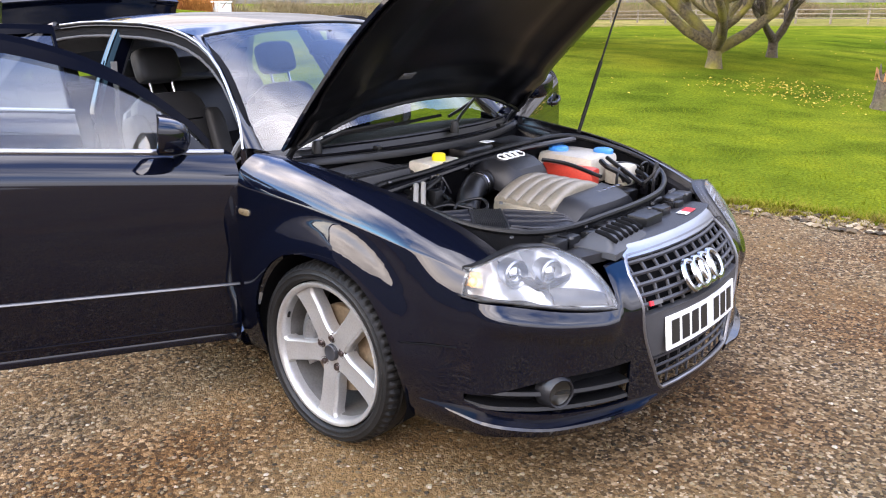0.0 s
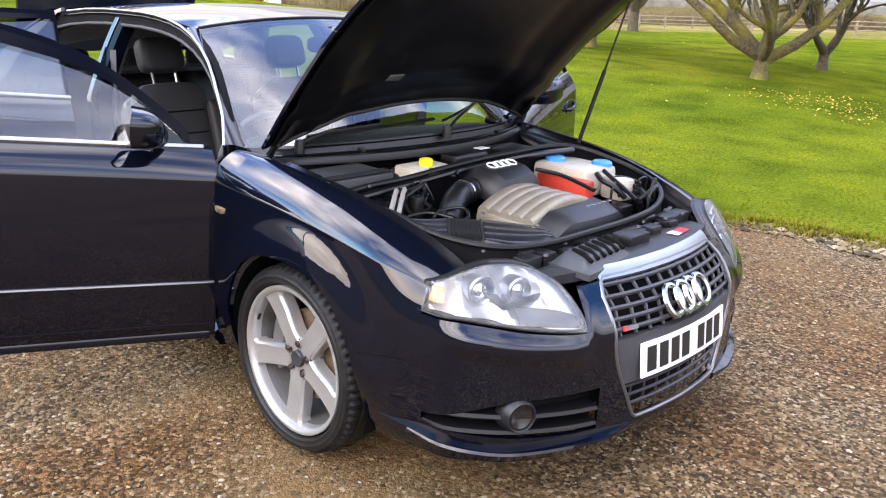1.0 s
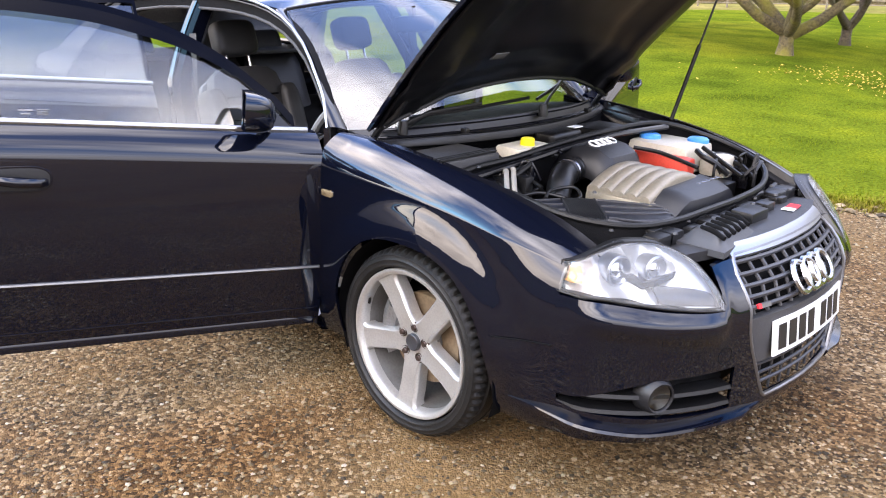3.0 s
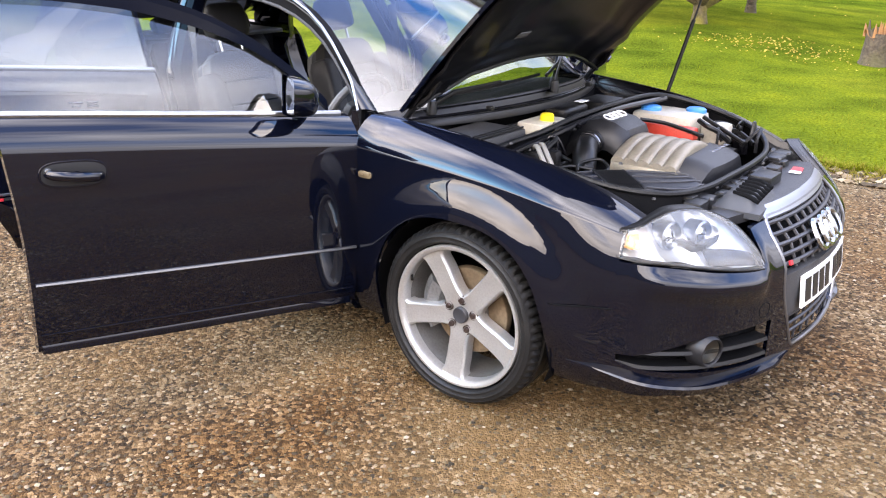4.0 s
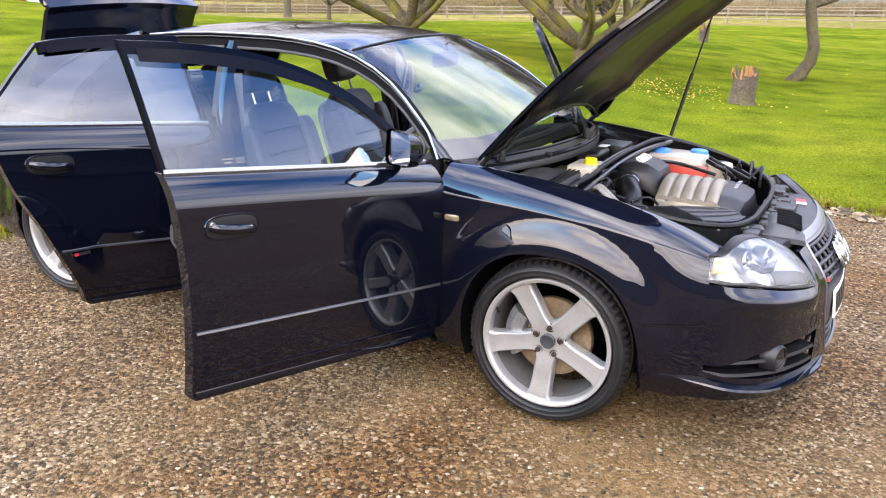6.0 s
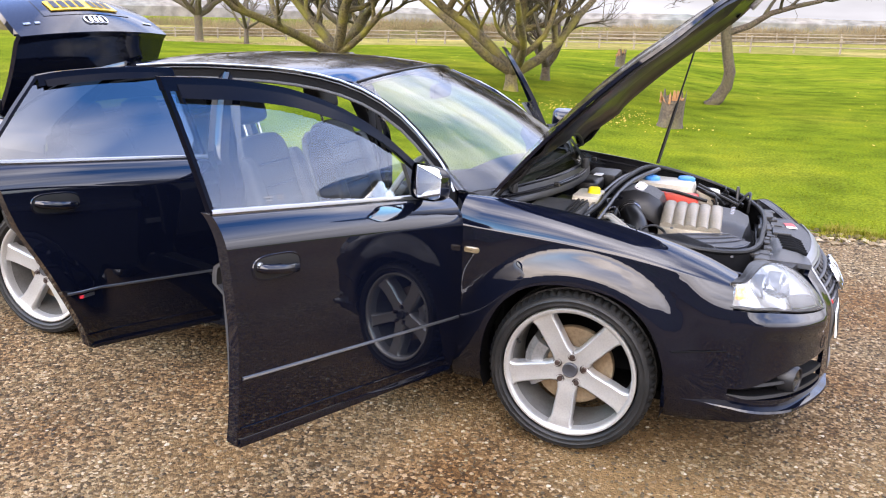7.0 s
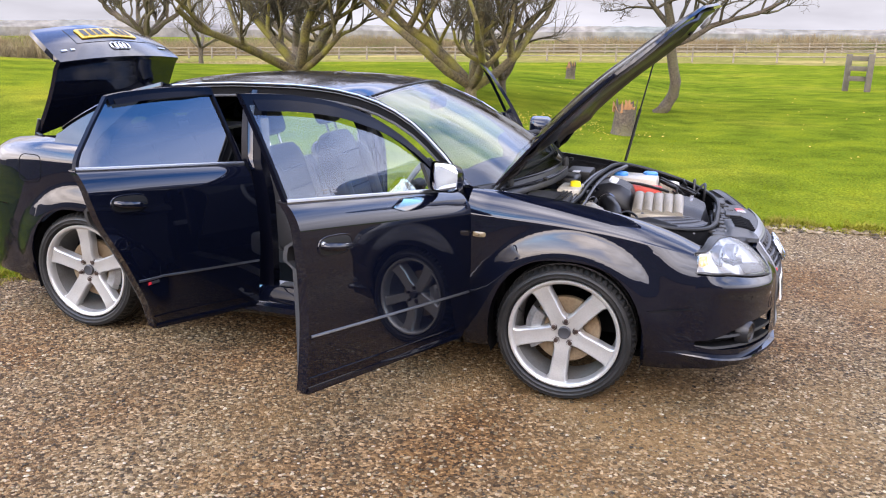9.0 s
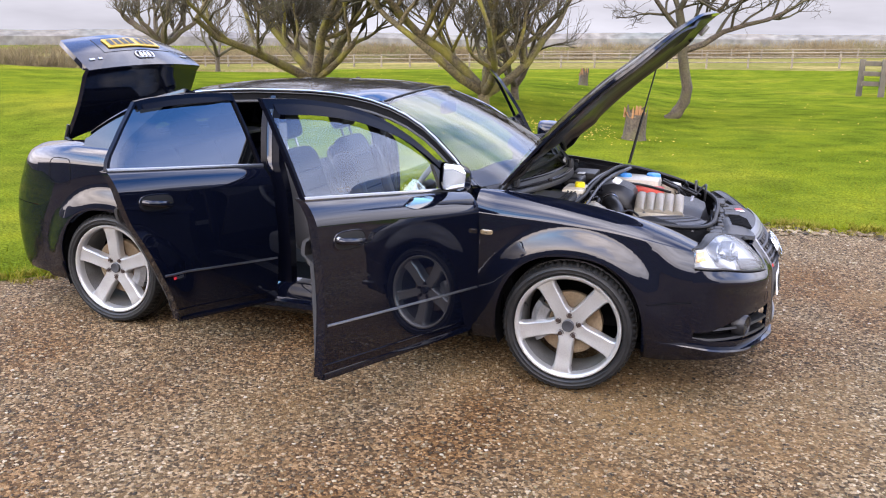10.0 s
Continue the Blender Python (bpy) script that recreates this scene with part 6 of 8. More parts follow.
# brake fluid reservoir
bm = box(bmesh.new(), (-0.175, -0.275, 0.835), (-0.058, -0.085, 0.893), 0.016)
res = part("brake_reservoir", bm, WHITEPL, car, "milky brake fluid reservoir with yellow cap")
bm = revolve(bmesh.new(), [(0.0001, 0.026), (0.021, 0.026), (0.026, 0.022), (0.028, 0.0), (0.028, -0.01)], 24, Matrix.Translation((-0.094, -0.184, 0.893)) @ pose(0, 0, 0, 90, 0, 0))
part("yellow_cap", bm, YELLOWPL, res, "yellow screw cap")
part("servo", puff(bmesh.new(), (-0.28, -0.34, 0.68), (-0.12, -0.08, 0.86)), BLACK, car)
part("wiper_motor", puff(bmesh.new(), (-0.24, 0.02, 0.84), (-0.12, 0.22, 0.905)), BLACK, car)
part("relay_box", box(bmesh.new(), (-0.22, 0.26, 0.82), (-0.08, 0.46, 0.90), 0.012), BLACK, car)
part("label_plate", box(bmesh.new(), (-0.17, 0.16, 0.909), (-0.13, 0.22, 0.912), 0.001), PAPER, car)

# engine cover
ENG = [(-0.05, 0.84), (0.0, 0.882), (0.06, 0.898), (0.12, 0.89), (0.17, 0.865), (0.20, 0.80)]


def cover_rear(i, t):
    x, z = ENG[int(i)]
    w = 0.155 - 0.03 * (int(i) / 5)
    return (x, 0.06 + w * t, z - 0.055 * max(0.0, (abs(t) - 0.66) / 0.34) ** 1.3)


engine = part("engine_cover", shell(grid(cover_rear, range(6), lin(-1, 1, 13)), lambda c: (0, 0, -1), 0.05), GREYPL_D, car, "dark plastic engine cover")
for k in range(4):
    c = 0.005 + k * 0.036
    bm = loop_tube(bmesh.new(), [Vector((0.075 + 0.024 * math.sin(a) * 0.8, c + 0.024 * math.cos(a), 0.900 - 0.006 * math.sin(a))) for a in lin(0, 2 * math.pi * 19 / 20, 20)], 0.0034, 6)
    part("emblem_ring", bm, PAPER, engine)


def cover_front(i, t):
    pr = [(0.428, 0.806), (0.436, 0.826), (0.515, 0.818), (0.560, 0.800), (0.592, 0.70)]
    x, z = pr[int(i)]
    return (x - 0.02 * t * t, 0.02 + (0.235 - 0.01 * int(i)) * t, z - 0.045 * max(0.0, (abs(t) - 0.72) / 0.28))


fc = part("front_engine_cover", shell(grid(cover_front, range(5), lin(-1, 1, 13)), lambda c: (0, 0, -1), 0.04), GREYPL_D, car, "dark plastic front engine cover")
for i in range(5):
    bm = box(bmesh.new(), (0.0, 0.0, 0.0), (0.018, 0.024, 0.003), 0.001, Matrix.Translation((0.475, 0.05 + 0.034 * i, 0.819)))
    part("lettering_bar", bm, SATIN_DARK, fc)

# intake runners: arched cast ribs across the engine
mani = new("intake_manifold")
mani.parent, mani["label"] = car, "dull cast alloy intake manifold with broad ribs"
for i in range(5):
    x0 = 0.195 + 0.050 * i

    def runner(a, k):
        t = a
        y = -0.212 + 0.42 * t
        z = 0.762 + 0.092 * math.sin(math.pi * (0.12 + 0.80 * t)) ** 0.8
        ang = k * math.pi
        return (x0 + 0.026 - 0.0265 * math.cos(ang) + 0.02 * (0.5 - t), y, z - 0.016 + 0.020 * math.sin(ang) ** 0.7)
    part("runner", shell(grid(runner, lin(0, 1, 15), lin(0, 1, 9)), lambda c: (0, 0, -1), 0.02), ALLOY, mani)
part("manifold_base", box(bmesh.new(), (0.20, -0.22, 0.66), (0.47, 0.22, 0.79), 0.02), ALLOY, mani)

# intake elbow and air hose
bm = bmesh.new()
tube(bm, round_path([(0.05, -0.03, 0.812), (0.06, -0.11, 0.812), (0.08, -0.18, 0.808), (0.11, -0.24, 0.79), (0.13, -0.28, 0.745)], False), 0.046, 20)
part("air_hose", bm, BLACK, car)
for t in (0.35, 0.5, 0.62):
    p = round_path([(0.05, -0.03, 0.812), (0.06, -0.11, 0.812), (0.08, -0.18, 0.808), (0.11, -0.24, 0.79)], False)
    k = int(t * (len(p) - 2))
    c, d = p[k], (p[k + 1] - p[k]).normalized()
    a = d.cross(Vector((0, 0, 1))).normalized()
    b = d.cross(a)
    bm = loop_tube(bmesh.new(), [c + (a * math.cos(q) + b * math.sin(q)) * 0.0445 for q in lin(0, 2 * math.pi * 23 / 24, 24)], 0.006, 6)
    part("hose_clip", bm, SATIN_DARK if t == 0.5 else BLACK, car)

# air filter box: ribbed lid either side of a corrugated band, lying aslant
AX, AY = Vector((0.714, 0.70, 0)), Vector((0.70, -0.714, 0))
ab_lo = pw([(-0.21, -0.05), (-0.15, -0.10), (-0.05, -0.135), (0.10, -0.13), (0.24, -0.085), (0.31, -0.02)])
ab_hi = pw([(-0.21, 0.02), (-0.15, 0.09), (-0.05, 0.14), (0.08, 0.16), (0.22, 0.135), (0.31, 0.06)])


def air_lid(a, t, up=0.0):
    b = ab_lo(a) + (ab_hi(a) - ab_lo(a)) * t
    p = Vector((0.325, -0.407, 0)) + AX * a + AY * b
    p.z = 0.752 + 0.030 * smooth(0, 0.12, t) * smooth(1.0, 0.86, t) * smooth(-0.22, -0.17, a) * smooth(0.32, 0.27, a) + up
    return p


airbox = part("air_filter_box", shell(grid(lambda a, t: air_lid(a, t), lin(-0.21, 0.31, 27), lin(0, 1, 17)), lambda c: (0, 0, -1), 0.08), BLUEBLACK, car, "blue-black plastic air filter box with ribs")
for a0, a1 in ((-0.19, -0.06), (0.065, 0.285)):
    for t in (0.14, 0.38, 0.62, 0.86):
        bm = bmesh.new()
        tube(bm, [air_lid(a, t + 0.05 * math.sin((a - a0) / (a1 - a0) * 2.6), 0.002) for a in lin(a0, a1, 10)], 0.0042, 6)
        part("lid_rib", bm, GREYPL_M, airbox)
for k in range(15):
    a = -0.046 + 0.0066 * k
    part("band_rib", tube(bmesh.new(), [air_lid(a, t, 0.004) for t in lin(0.0, 1.0, 12)], 0.0036, 5), BLACK, airbox)
for a in (-0.052, 0.056):
    bm = bmesh.new()
    tube(bm, [air_lid(a, t, 0.003) for t in lin(0.02, 0.98, 12)], 0.0045, 6)
    part("band_edge", bm, GREYPL_D, airbox)

# coolant and washer bottles
bm = box(bmesh.new(), (0.015, 0.325, 0.76), (0.285, 0.545, 0.876), 0.028)
bottle = part("coolant_bottle", bm, WHITEPL, car, "milky plastic bottle with blue caps and a red front")
for x, y, z in ((0.075, 0.40, 0.878), (0.235, 0.50, 0.874)):
    bm = revolve(bmesh.new(), [(0.0001, 0.016), (0.034, 0.016), (0.042, 0.010), (0.044, -0.012)], 24, Matrix.Translation((x, y, z)) @ pose(0, 0, 0, 90, 0, 0))
    part("blue_cap", bm, BLUEPL, bottle, "blue screw cap")
bm = box(bmesh.new(), (0.070, 0.285, 0.735), (0.318, 0.345, 0.842), 0.016)
part("red_cover", bm, REDPL, bottle, "red plastic guard")
part("power_steering_bottle", box(bmesh.new(), (0.292, 0.415, 0.76), (0.405, 0.50, 0.848), 0.020), WHITEPL, car)
for pts, r in (([(0.30, 0.375, 0.862), (0.345, 0.345, 0.850), (0.39, 0.36, 0.83), (0.43, 0.39, 0.79)], 0.011), ([(0.30, 0.42, 0.87), (0.38, 0.40, 0.84), (0.50, 0.36, 0.80)], 0.009),
               ([(-0.03, -0.25, 0.84), (0.03, -0.32, 0.86), (0.02, -0.40, 0.82)], 0.009),
               ([(0.0, -0.12, 0.86), (-0.03, -0.22, 0.87), (0.04, -0.33, 0.82), (0.12, -0.36, 0.80)], 0.007), ([(0.32, 0.50, 0.80), (0.42, 0.48, 0.82), (0.52, 0.42, 0.79)], 0.010),
               ([(0.10, 0.24, 0.86), (0.2, 0.28, 0.85), (0.36, 0.28, 0.82)], 0.008)):
    bm = bmesh.new()
    tube(bm, round_path(pts, False), r, 8)
    part("hose", bm, RUBBER, car)
PIPE = material("pale_alloy_pipe", (0.34, 0.31, 0.27), 0.38, 0.35, vary=0.3, scale=20, fine=150, tint=(0.22, 0.19, 0.16))
for dy in (0, 0.038):
    bm = bmesh.new()
    tube(bm, round_path([(0.21, -0.625 + dy, 0.78), (0.17, -0.60 + dy, 0.81), (0.055, -0.475 + dy, 0.845), (0.02, -0.435 + dy, 0.85), (-0.01, -0.415 + dy, 0.835), (-0.02, -0.405 + dy, 0.79)], False), 0.0090, 10)
    part("metal_pipe", bm, PIPE, car, "pale alloy pipe")
for i, (x, y, z, w) in enumerate(((0.02, -0.42, 0.80, 0.05), (0.06, -0.37, 0.80, 0.04), (0.0, -0.30, 0.81, 0.045), (0.44, 0.36, 0.74, 0.07), (0.10, -0.5, 0.74, 0.08), (0.40, 0.5, 0.72, 0.08))):
    part("connector", box(bmesh.new(), (x - w, y - w * 0.6, z - 0.08), (x + w * 0.4, y + w * 0.5, z + 0.03), 0.008), BLACK, car)
# plain block coloured near-black for the shade below the covers
part("engine_block", box(bmesh.new(), (-0.05, -0.25, 0.42), (0.60, 0.25, 0.72), 0.03), FELT_SHADE, car)

# slam panel behind the grille
SLAM = material("worn_dark_plastic", (0.016, 0.016, 0.018), 0.32, spec=0.42, vary=0.5, scale=9, fine=220, bump=0.2, tint=(0.030, 0.029, 0.028), rvary=0.2)


def slam(y, t):
    a = abs(y) / 0.47
    xf = gx(max(-0.33, min(0.33, y)), 0.728)[0] - 0.03 - 0.35 * max(0, abs(y) - 0.33)
    x = xf + (0.60 - 0.02 * a - xf) * t
    return (x, y, 0.752 + 0.012 * math.sin(math.pi * t) - 0.03 * t - 0.012 * a * a)


sp = part("slam_panel", shell(grid(slam, lin(-0.47, 0.47, 33), lin(0, 1, 9)), lambda c: (0, 0, -1), 0.03), SLAM, car, "dark grey plastic panel above the grille")
bm = grid(lambda y, t: (0.635 + 0.165 * t - 0.1 * (y + 0.24), y, 0.748 + 0.038 * smooth(0, 0.3, t) * smooth(1.0, 0.75, t) * smooth(-0.385, -0.33, y) * smooth(-0.09, -0.15, y)), lin(-0.385, -0.09, 15), lin(0, 1, 13))
inlet = part("air_inlet_cowl", shell(bm, lambda c: (0, 0, -1), 0.02), GREYPL, sp, "grey plastic air inlet cowl with dark slots")
# no openings cut: near-black rods paint the slots' dark depth
for i in range(6):
    y = -0.335 + 0.040 * i
    bm = bmesh.new()
    tube(bm, [(0.692 - 0.1 * (y + 0.24), y + 0.014, 0.7885), (0.742 - 0.1 * (y + 0.24), y, 0.7885), (0.784 - 0.1 * (y + 0.24), y - 0.014, 0.778)], [0.0065, 0.0090, 0.0075], 8, flat=0.8)
    part("inlet_slot_shade", bm, FELT_SHADE, inlet)
for y0, y1, mm in ((0.20, 0.245, PAPER), (0.245, 0.32, REDMARK)):
    bm = grid(lambda y, t: tuple(Vector(slam(y, 0.18 + 0.2 * t)) + Vector((0, 0, 0.004))), [y0, (y0 + y1) / 2, y1], [0, 0.5, 1])
    part("warning_label", bm, mm, sp)
for a, b, z in ((-0.45, 0.46, 0.765), (-0.40, 0.40, 0.745)):
    bm = bmesh.new()
    tube(bm, [(0.62 - 0.15 * (y * y) + (0.03 if z < 0.76 else 0), y, z + 0.006 * math.sin(y * 30)) for y in lin(a, b, 24)], 0.010, 7)
    part("front_cable", bm, BLACK, car)
part("bonnet_catch", box(bmesh.new(), (0.66, -0.05, 0.745), (0.74, 0.07, 0.785), 0.008), BLACK, car)
for y in (0.10, 0.36, -0.44, 0.44, -0.38):
    part("bracket", box(bmesh.new(), (0.60, y - 0.05, 0.70), (0.66, y + 0.04, 0.775), 0.01), BLACK, car)
for s in (-1, 1):
    bm = grid(lambda x, t: (x, s * (0.50 + 0.17 * t - 0.25 * (x - 0.6)), 0.70 + 0.01 * math.sin(x * 60)), lin(0.50, 0.74, 8), lin(-0.1, 1, 5))
    part("lamp_support", shell(bm, lambda c: (0, 0, -1), 0.02), BLACK, car)

rng = random.Random(77)
for i in range(18):
    x, y = rng.choice([(0.02, -0.34), (0.0, -0.30), (0.44, 0.44), (0.44, 0.47), (0.04, 0.24), (-0.16, 0.40)])
    p0 = Vector((x + rng.uniform(-0.05, 0.05), y + rng.uniform(-0.06, 0.06), rng.uniform(0.72, 0.80)))
    p1 = p0 + Vector((rng.uniform(-0.06, 0.06), rng.uniform(-0.06, 0.06), rng.uniform(0.03, 0.07)))
    p2 = p1 + Vector((rng.uniform(-0.09, 0.09), rng.uniform(-0.09, 0.09), rng.uniform(-0.05, 0.0)))
    bm = bmesh.new()
    tube(bm, round_path([p0, p1, p2, p2 + Vector((0, 0, -0.06))], False), rng.uniform(0.004, 0.008), 6)
    part("cable", bm, rng.choice([RUBBER, BLACK, BLACK, GREYPL_D]), car)
for i in range(18):
    y = rng.uniform(-0.44, 0.45)
    x = 0.635 + rng.uniform(-0.01, 0.05) - 0.25 * max(0, abs(y) - 0.3)
    w = rng.uniform(0.012, 0.028)
    part("fitting", box(bmesh.new(), (x - w, y - w * 1.3, 0.735), (x + w, y + w * 1.3, 0.762 + rng.uniform(0, 0.018)), 0.004), rng.choice([BLACK, GREYPL_D, BLACK]), car)
for y in (-0.40, -0.16, 0.12, 0.30, 0.42):
    bm = revolve(bmesh.new(), [(0.0001, 0.006), (0.007, 0.006), (0.009, 0.0)], 10, Matrix.Translation((0.66, y, 0.772)) @ pose(0, 0, 0, 90, 0, 0))
    part("bolt_head", bm, GREYPL, car)

# cowl slots, washer jets and small bay fittings
for t in (0.30, 0.48, 0.66, 0.84):
    bm = bmesh.new()
    tube(bm, [Vector((SCREEN_LOW(abs(u) * 0.712), u * 0.712, SCREEN_LOWZ(abs(u) * 0.712))).lerp(Vector((-0.185 - 0.17 * abs(u) ** 2, u * 0.70, 0.915)), t) + Vector((0, 0, 0.004 + 0.012 * math.sin(t * 9))) for u in lin(-0.93, 0.93, 26)], 0.0032, 5)
    part("scuttle_rib", bm, BLACK_GLOSS, car)
for y in (-0.40, 0.36):
    part("washer_jet", box(bmesh.new(), (-0.225, y - 0.012, 0.945), (-0.20, y + 0.012, 0.962), 0.004), BLACK, car)
DUSTY = material("dusty_inner_wing", (0.125, 0.085, 0.060), 0.6, vary=0.6, scale=12, fine=90, tint=(0.03, 0.024, 0.02), bump=0.3)
bm = grid(lambda x, y: (x, y, 0.765 + 0.02 * noise.noise(Vector((x * 9, y * 9, 0)))), lin(0.0, 0.20, 8), lin(-0.60, -0.40, 8))
part("inner_wing_plate", shell(bm, lambda c: (0, 0, -1), 0.01), DUSTY, car, "dusty brown inner wing plate")
for pts, r, mm in (([(-0.02, -0.44, 0.80), (-0.01, -0.42, 0.845), (0.0, -0.40, 0.85), (0.01, -0.38, 0.80)], 0.007, BLACK_GLOSS), ([(-0.01, -0.34, 0.80), (0.0, -0.33, 0.86), (0.03, -0.31, 0.86), (0.05, -0.28, 0.80)], 0.006, BLACK_GLOSS),
                   ([(0.17, -0.40, 0.78), (0.14, -0.33, 0.79), (0.19, -0.27, 0.80), (0.24, -0.30, 0.78), (0.22, -0.36, 0.77)], 0.006, RUBBER), ([(0.08, -0.46, 0.77), (0.12, -0.38, 0.785), (0.20, -0.33, 0.775)], 0.006, RUBBER),
                   ([(-0.06, -0.05, 0.87), (-0.02, -0.10, 0.88), (0.02, -0.12, 0.87)], 0.006, BLACK_GLOSS), ([(0.33, 0.52, 0.83), (0.42, 0.49, 0.81), (0.50, 0.44, 0.78)], 0.006, RUBBER)):
    bm = bmesh.new()
    tube(bm, round_path(pts, False), r, 8)
    part("pipe", bm, mm, car)
for x, y, z, w in ((0.0, -0.36, 0.83, 0.022), (0.02, -0.31, 0.84, 0.018), (-0.01, -0.41, 0.83, 0.020), (0.04, -0.36, 0.82, 0.016), (0.44, 0.47, 0.80, 0.022), (0.48, 0.43, 0.79, 0.018)):
    part("connector", box(bmesh.new(), (x - w, y - w * 0.7, z - 0.05), (x + w, y + w * 0.7, z + 0.012), 0.004), BLACK_GLOSS, car)
for x, y, z in ((0.155, -0.535, 0.80), (0.26, -0.245, 0.79), (0.52, -0.53, 0.775), (-0.05, -0.50, 0.86), (-0.05, -0.20, 0.885), (0.63, 0.2, 0.77), (0.62, -0.25, 0.772), (0.60, 0.40, 0.775)):
    bm = revolve(bmesh.new(), [(0.0001, 0.007), (0.006, 0.007), (0.008, 0.0)], 8, Matrix.Translation((x, y, z)) @ pose(0, 0, 0, 90, 0, 0))
    part("bolt_head", bm, GREYPL, car)


# ---------------------------------------------------------------- garden and distance
def bark_material(name, a, b, moss):
    m, n, l, bs = node_mat(name)
    co, big, small = n.new("ShaderNodeTexCoord"), n.new("ShaderNodeTexNoise"), n.new("ShaderNodeTexNoise")
    big.inputs["Scale"].default_value, small.inputs["Scale"].default_value = 2.2, 26
    big.inputs["Detail"].default_value = small.inputs["Detail"].default_value = 6
    l.new(co.outputs["Object"], big.inputs["Vector"])
    l.new(co.outputs["Object"], small.inputs["Vector"])
    c = ramp_node(n, [(0.3, a), (0.7, b)])
    l.new(small.outputs["Fac"], c.inputs["Fac"])
    mx = n.new("ShaderNodeMixRGB")
    r = ramp_node(n, [(0.45, (0, 0, 0)), (0.62, (0.8, 0.8, 0.8))])
    l.new(big.outputs["Fac"], r.inputs["Fac"])
    l.new(r.outputs["Color"], mx.inputs["Fac"])
    l.new(c.outputs["Color"], mx.inputs["Color1"])
    mx.inputs["Color2"].default_value = (*moss, 1)
    l.new(mx.outputs["Color"], bs.inputs["Base Color"])
    bs.inputs["Roughness"].default_value = 0.9
    bn = n.new("ShaderNodeBump")
    bn.inputs["Strength"].default_value, bn.inputs["Distance"].default_value = 0.9, 0.03
    l.new(small.outputs["Fac"], bn.inputs["Height"])
    l.new(bn.outputs["Normal"], bs.inputs["Normal"])
    return m


BARK = bark_material("mossy_bark", (0.035, 0.025, 0.012), (0.125, 0.092, 0.040), (0.155, 0.130, 0.014))
GREYBARK = bark_material("grey_bark", (0.030, 0.021, 0.013), (0.095, 0.068, 0.041), (0.070, 0.060, 0.022))
TWIG = material("twig_bark", (0.055, 0.042, 0.024), 0.9, vary=0.6, scale=1.5, fine=30, tint=(0.09, 0.078, 0.026))
BROKEN = material("splintered_wood", (0.27, 0.12, 0.04), 0.85, vary=0.6, scale=12, fine=80, bump=0.6, tint=(0.22, 0.10, 0.04))
FENCE = material("weathered_fence_wood", (0.19, 0.15, 0.10), 0.85, vary=0.5, scale=3, fine=50, bump=0.4)


class Rods:
    """Collects many tapered rods quickly into one mesh."""
    def __init__(self):
        self.v, self.f = [], []

    def add(self, pts, rads, sides):
        base = len(self.v)
        ref = Vector((0.31, 0.17, 0.93)).normalized()
        n = len(pts)
        for i, p in enumerate(pts):
            d = (pts[min(i + 1, n - 1)] - pts[max(i - 1, 0)]).normalized()
            a = ref - d * ref.dot(d)
            if a.length < 0.1:
                a = Vector((1, 0, 0)) - d * d.x
            a.normalize()
            b = d.cross(a)
            for k in range(sides):
                q = 2 * math.pi * k / sides
                self.v.append(p + (a * math.cos(q) + b * math.sin(q)) * rads[i])
        for i in range(n - 1):
            for k in range(sides):
                k2 = (k + 1) % sides
                self.f.append((base + i * sides + k, base + i * sides + k2, base + (i + 1) * sides + k2, base + (i + 1) * sides + k))

    def mesh(self, name, mm):
        me = bpy.data.meshes.new(name)
        me.from_pydata([tuple(p) for p in self.v], [], self.f)
        me.materials.append(mm)
        for p in me.polygons:
            p.use_smooth = True
        return me


def branch(rng, big, fine, start, way, length, r0, depth, droop, most):
    n = 5 if depth < 2 else 4
    pts, rads = [start], [r0]
    d = way.normalized()
    for i in range(n):
        d = (d + Vector((rng.uniform(-1, 1), rng.uniform(-1, 1), rng.uniform(-0.7, 0.9))) * (0.30 + 0.06 * depth) + Vector((0, 0, droop + (0.09 if depth < 2 else 0.02)))).normalized()
        pts.append(pts[-1] + d * length / n)
        rads.append(r0 * (1 - 0.55 * (i + 1) / n))
    (big if depth < 2 else fine).add(pts, rads, 9 if depth == 0 else 7 if depth == 1 else 4 if depth == 2 else 3)
    if depth >= most:
        return
    kids = (5, 6, 6, 5, 3)[depth]
    for k in range(kids):
        t = rng.uniform(0.3, 1.0) if k else 1.0
        i = min(n - 1, int(t * n))
        p = pts[i].lerp(pts[i + 1], t * n - i)
        out = Vector((rng.uniform(-1, 1), rng.uniform(-1, 1), rng.uniform(-0.15, 0.9)))
        w = (d * 0.7 + out * 0.9).normalized()
        branch(rng, big, fine, p, w, length * rng.uniform(0.42, 0.72), max(0.0055, rads[i] * rng.uniform(0.5, 0.75)), depth + 1, droop, most)


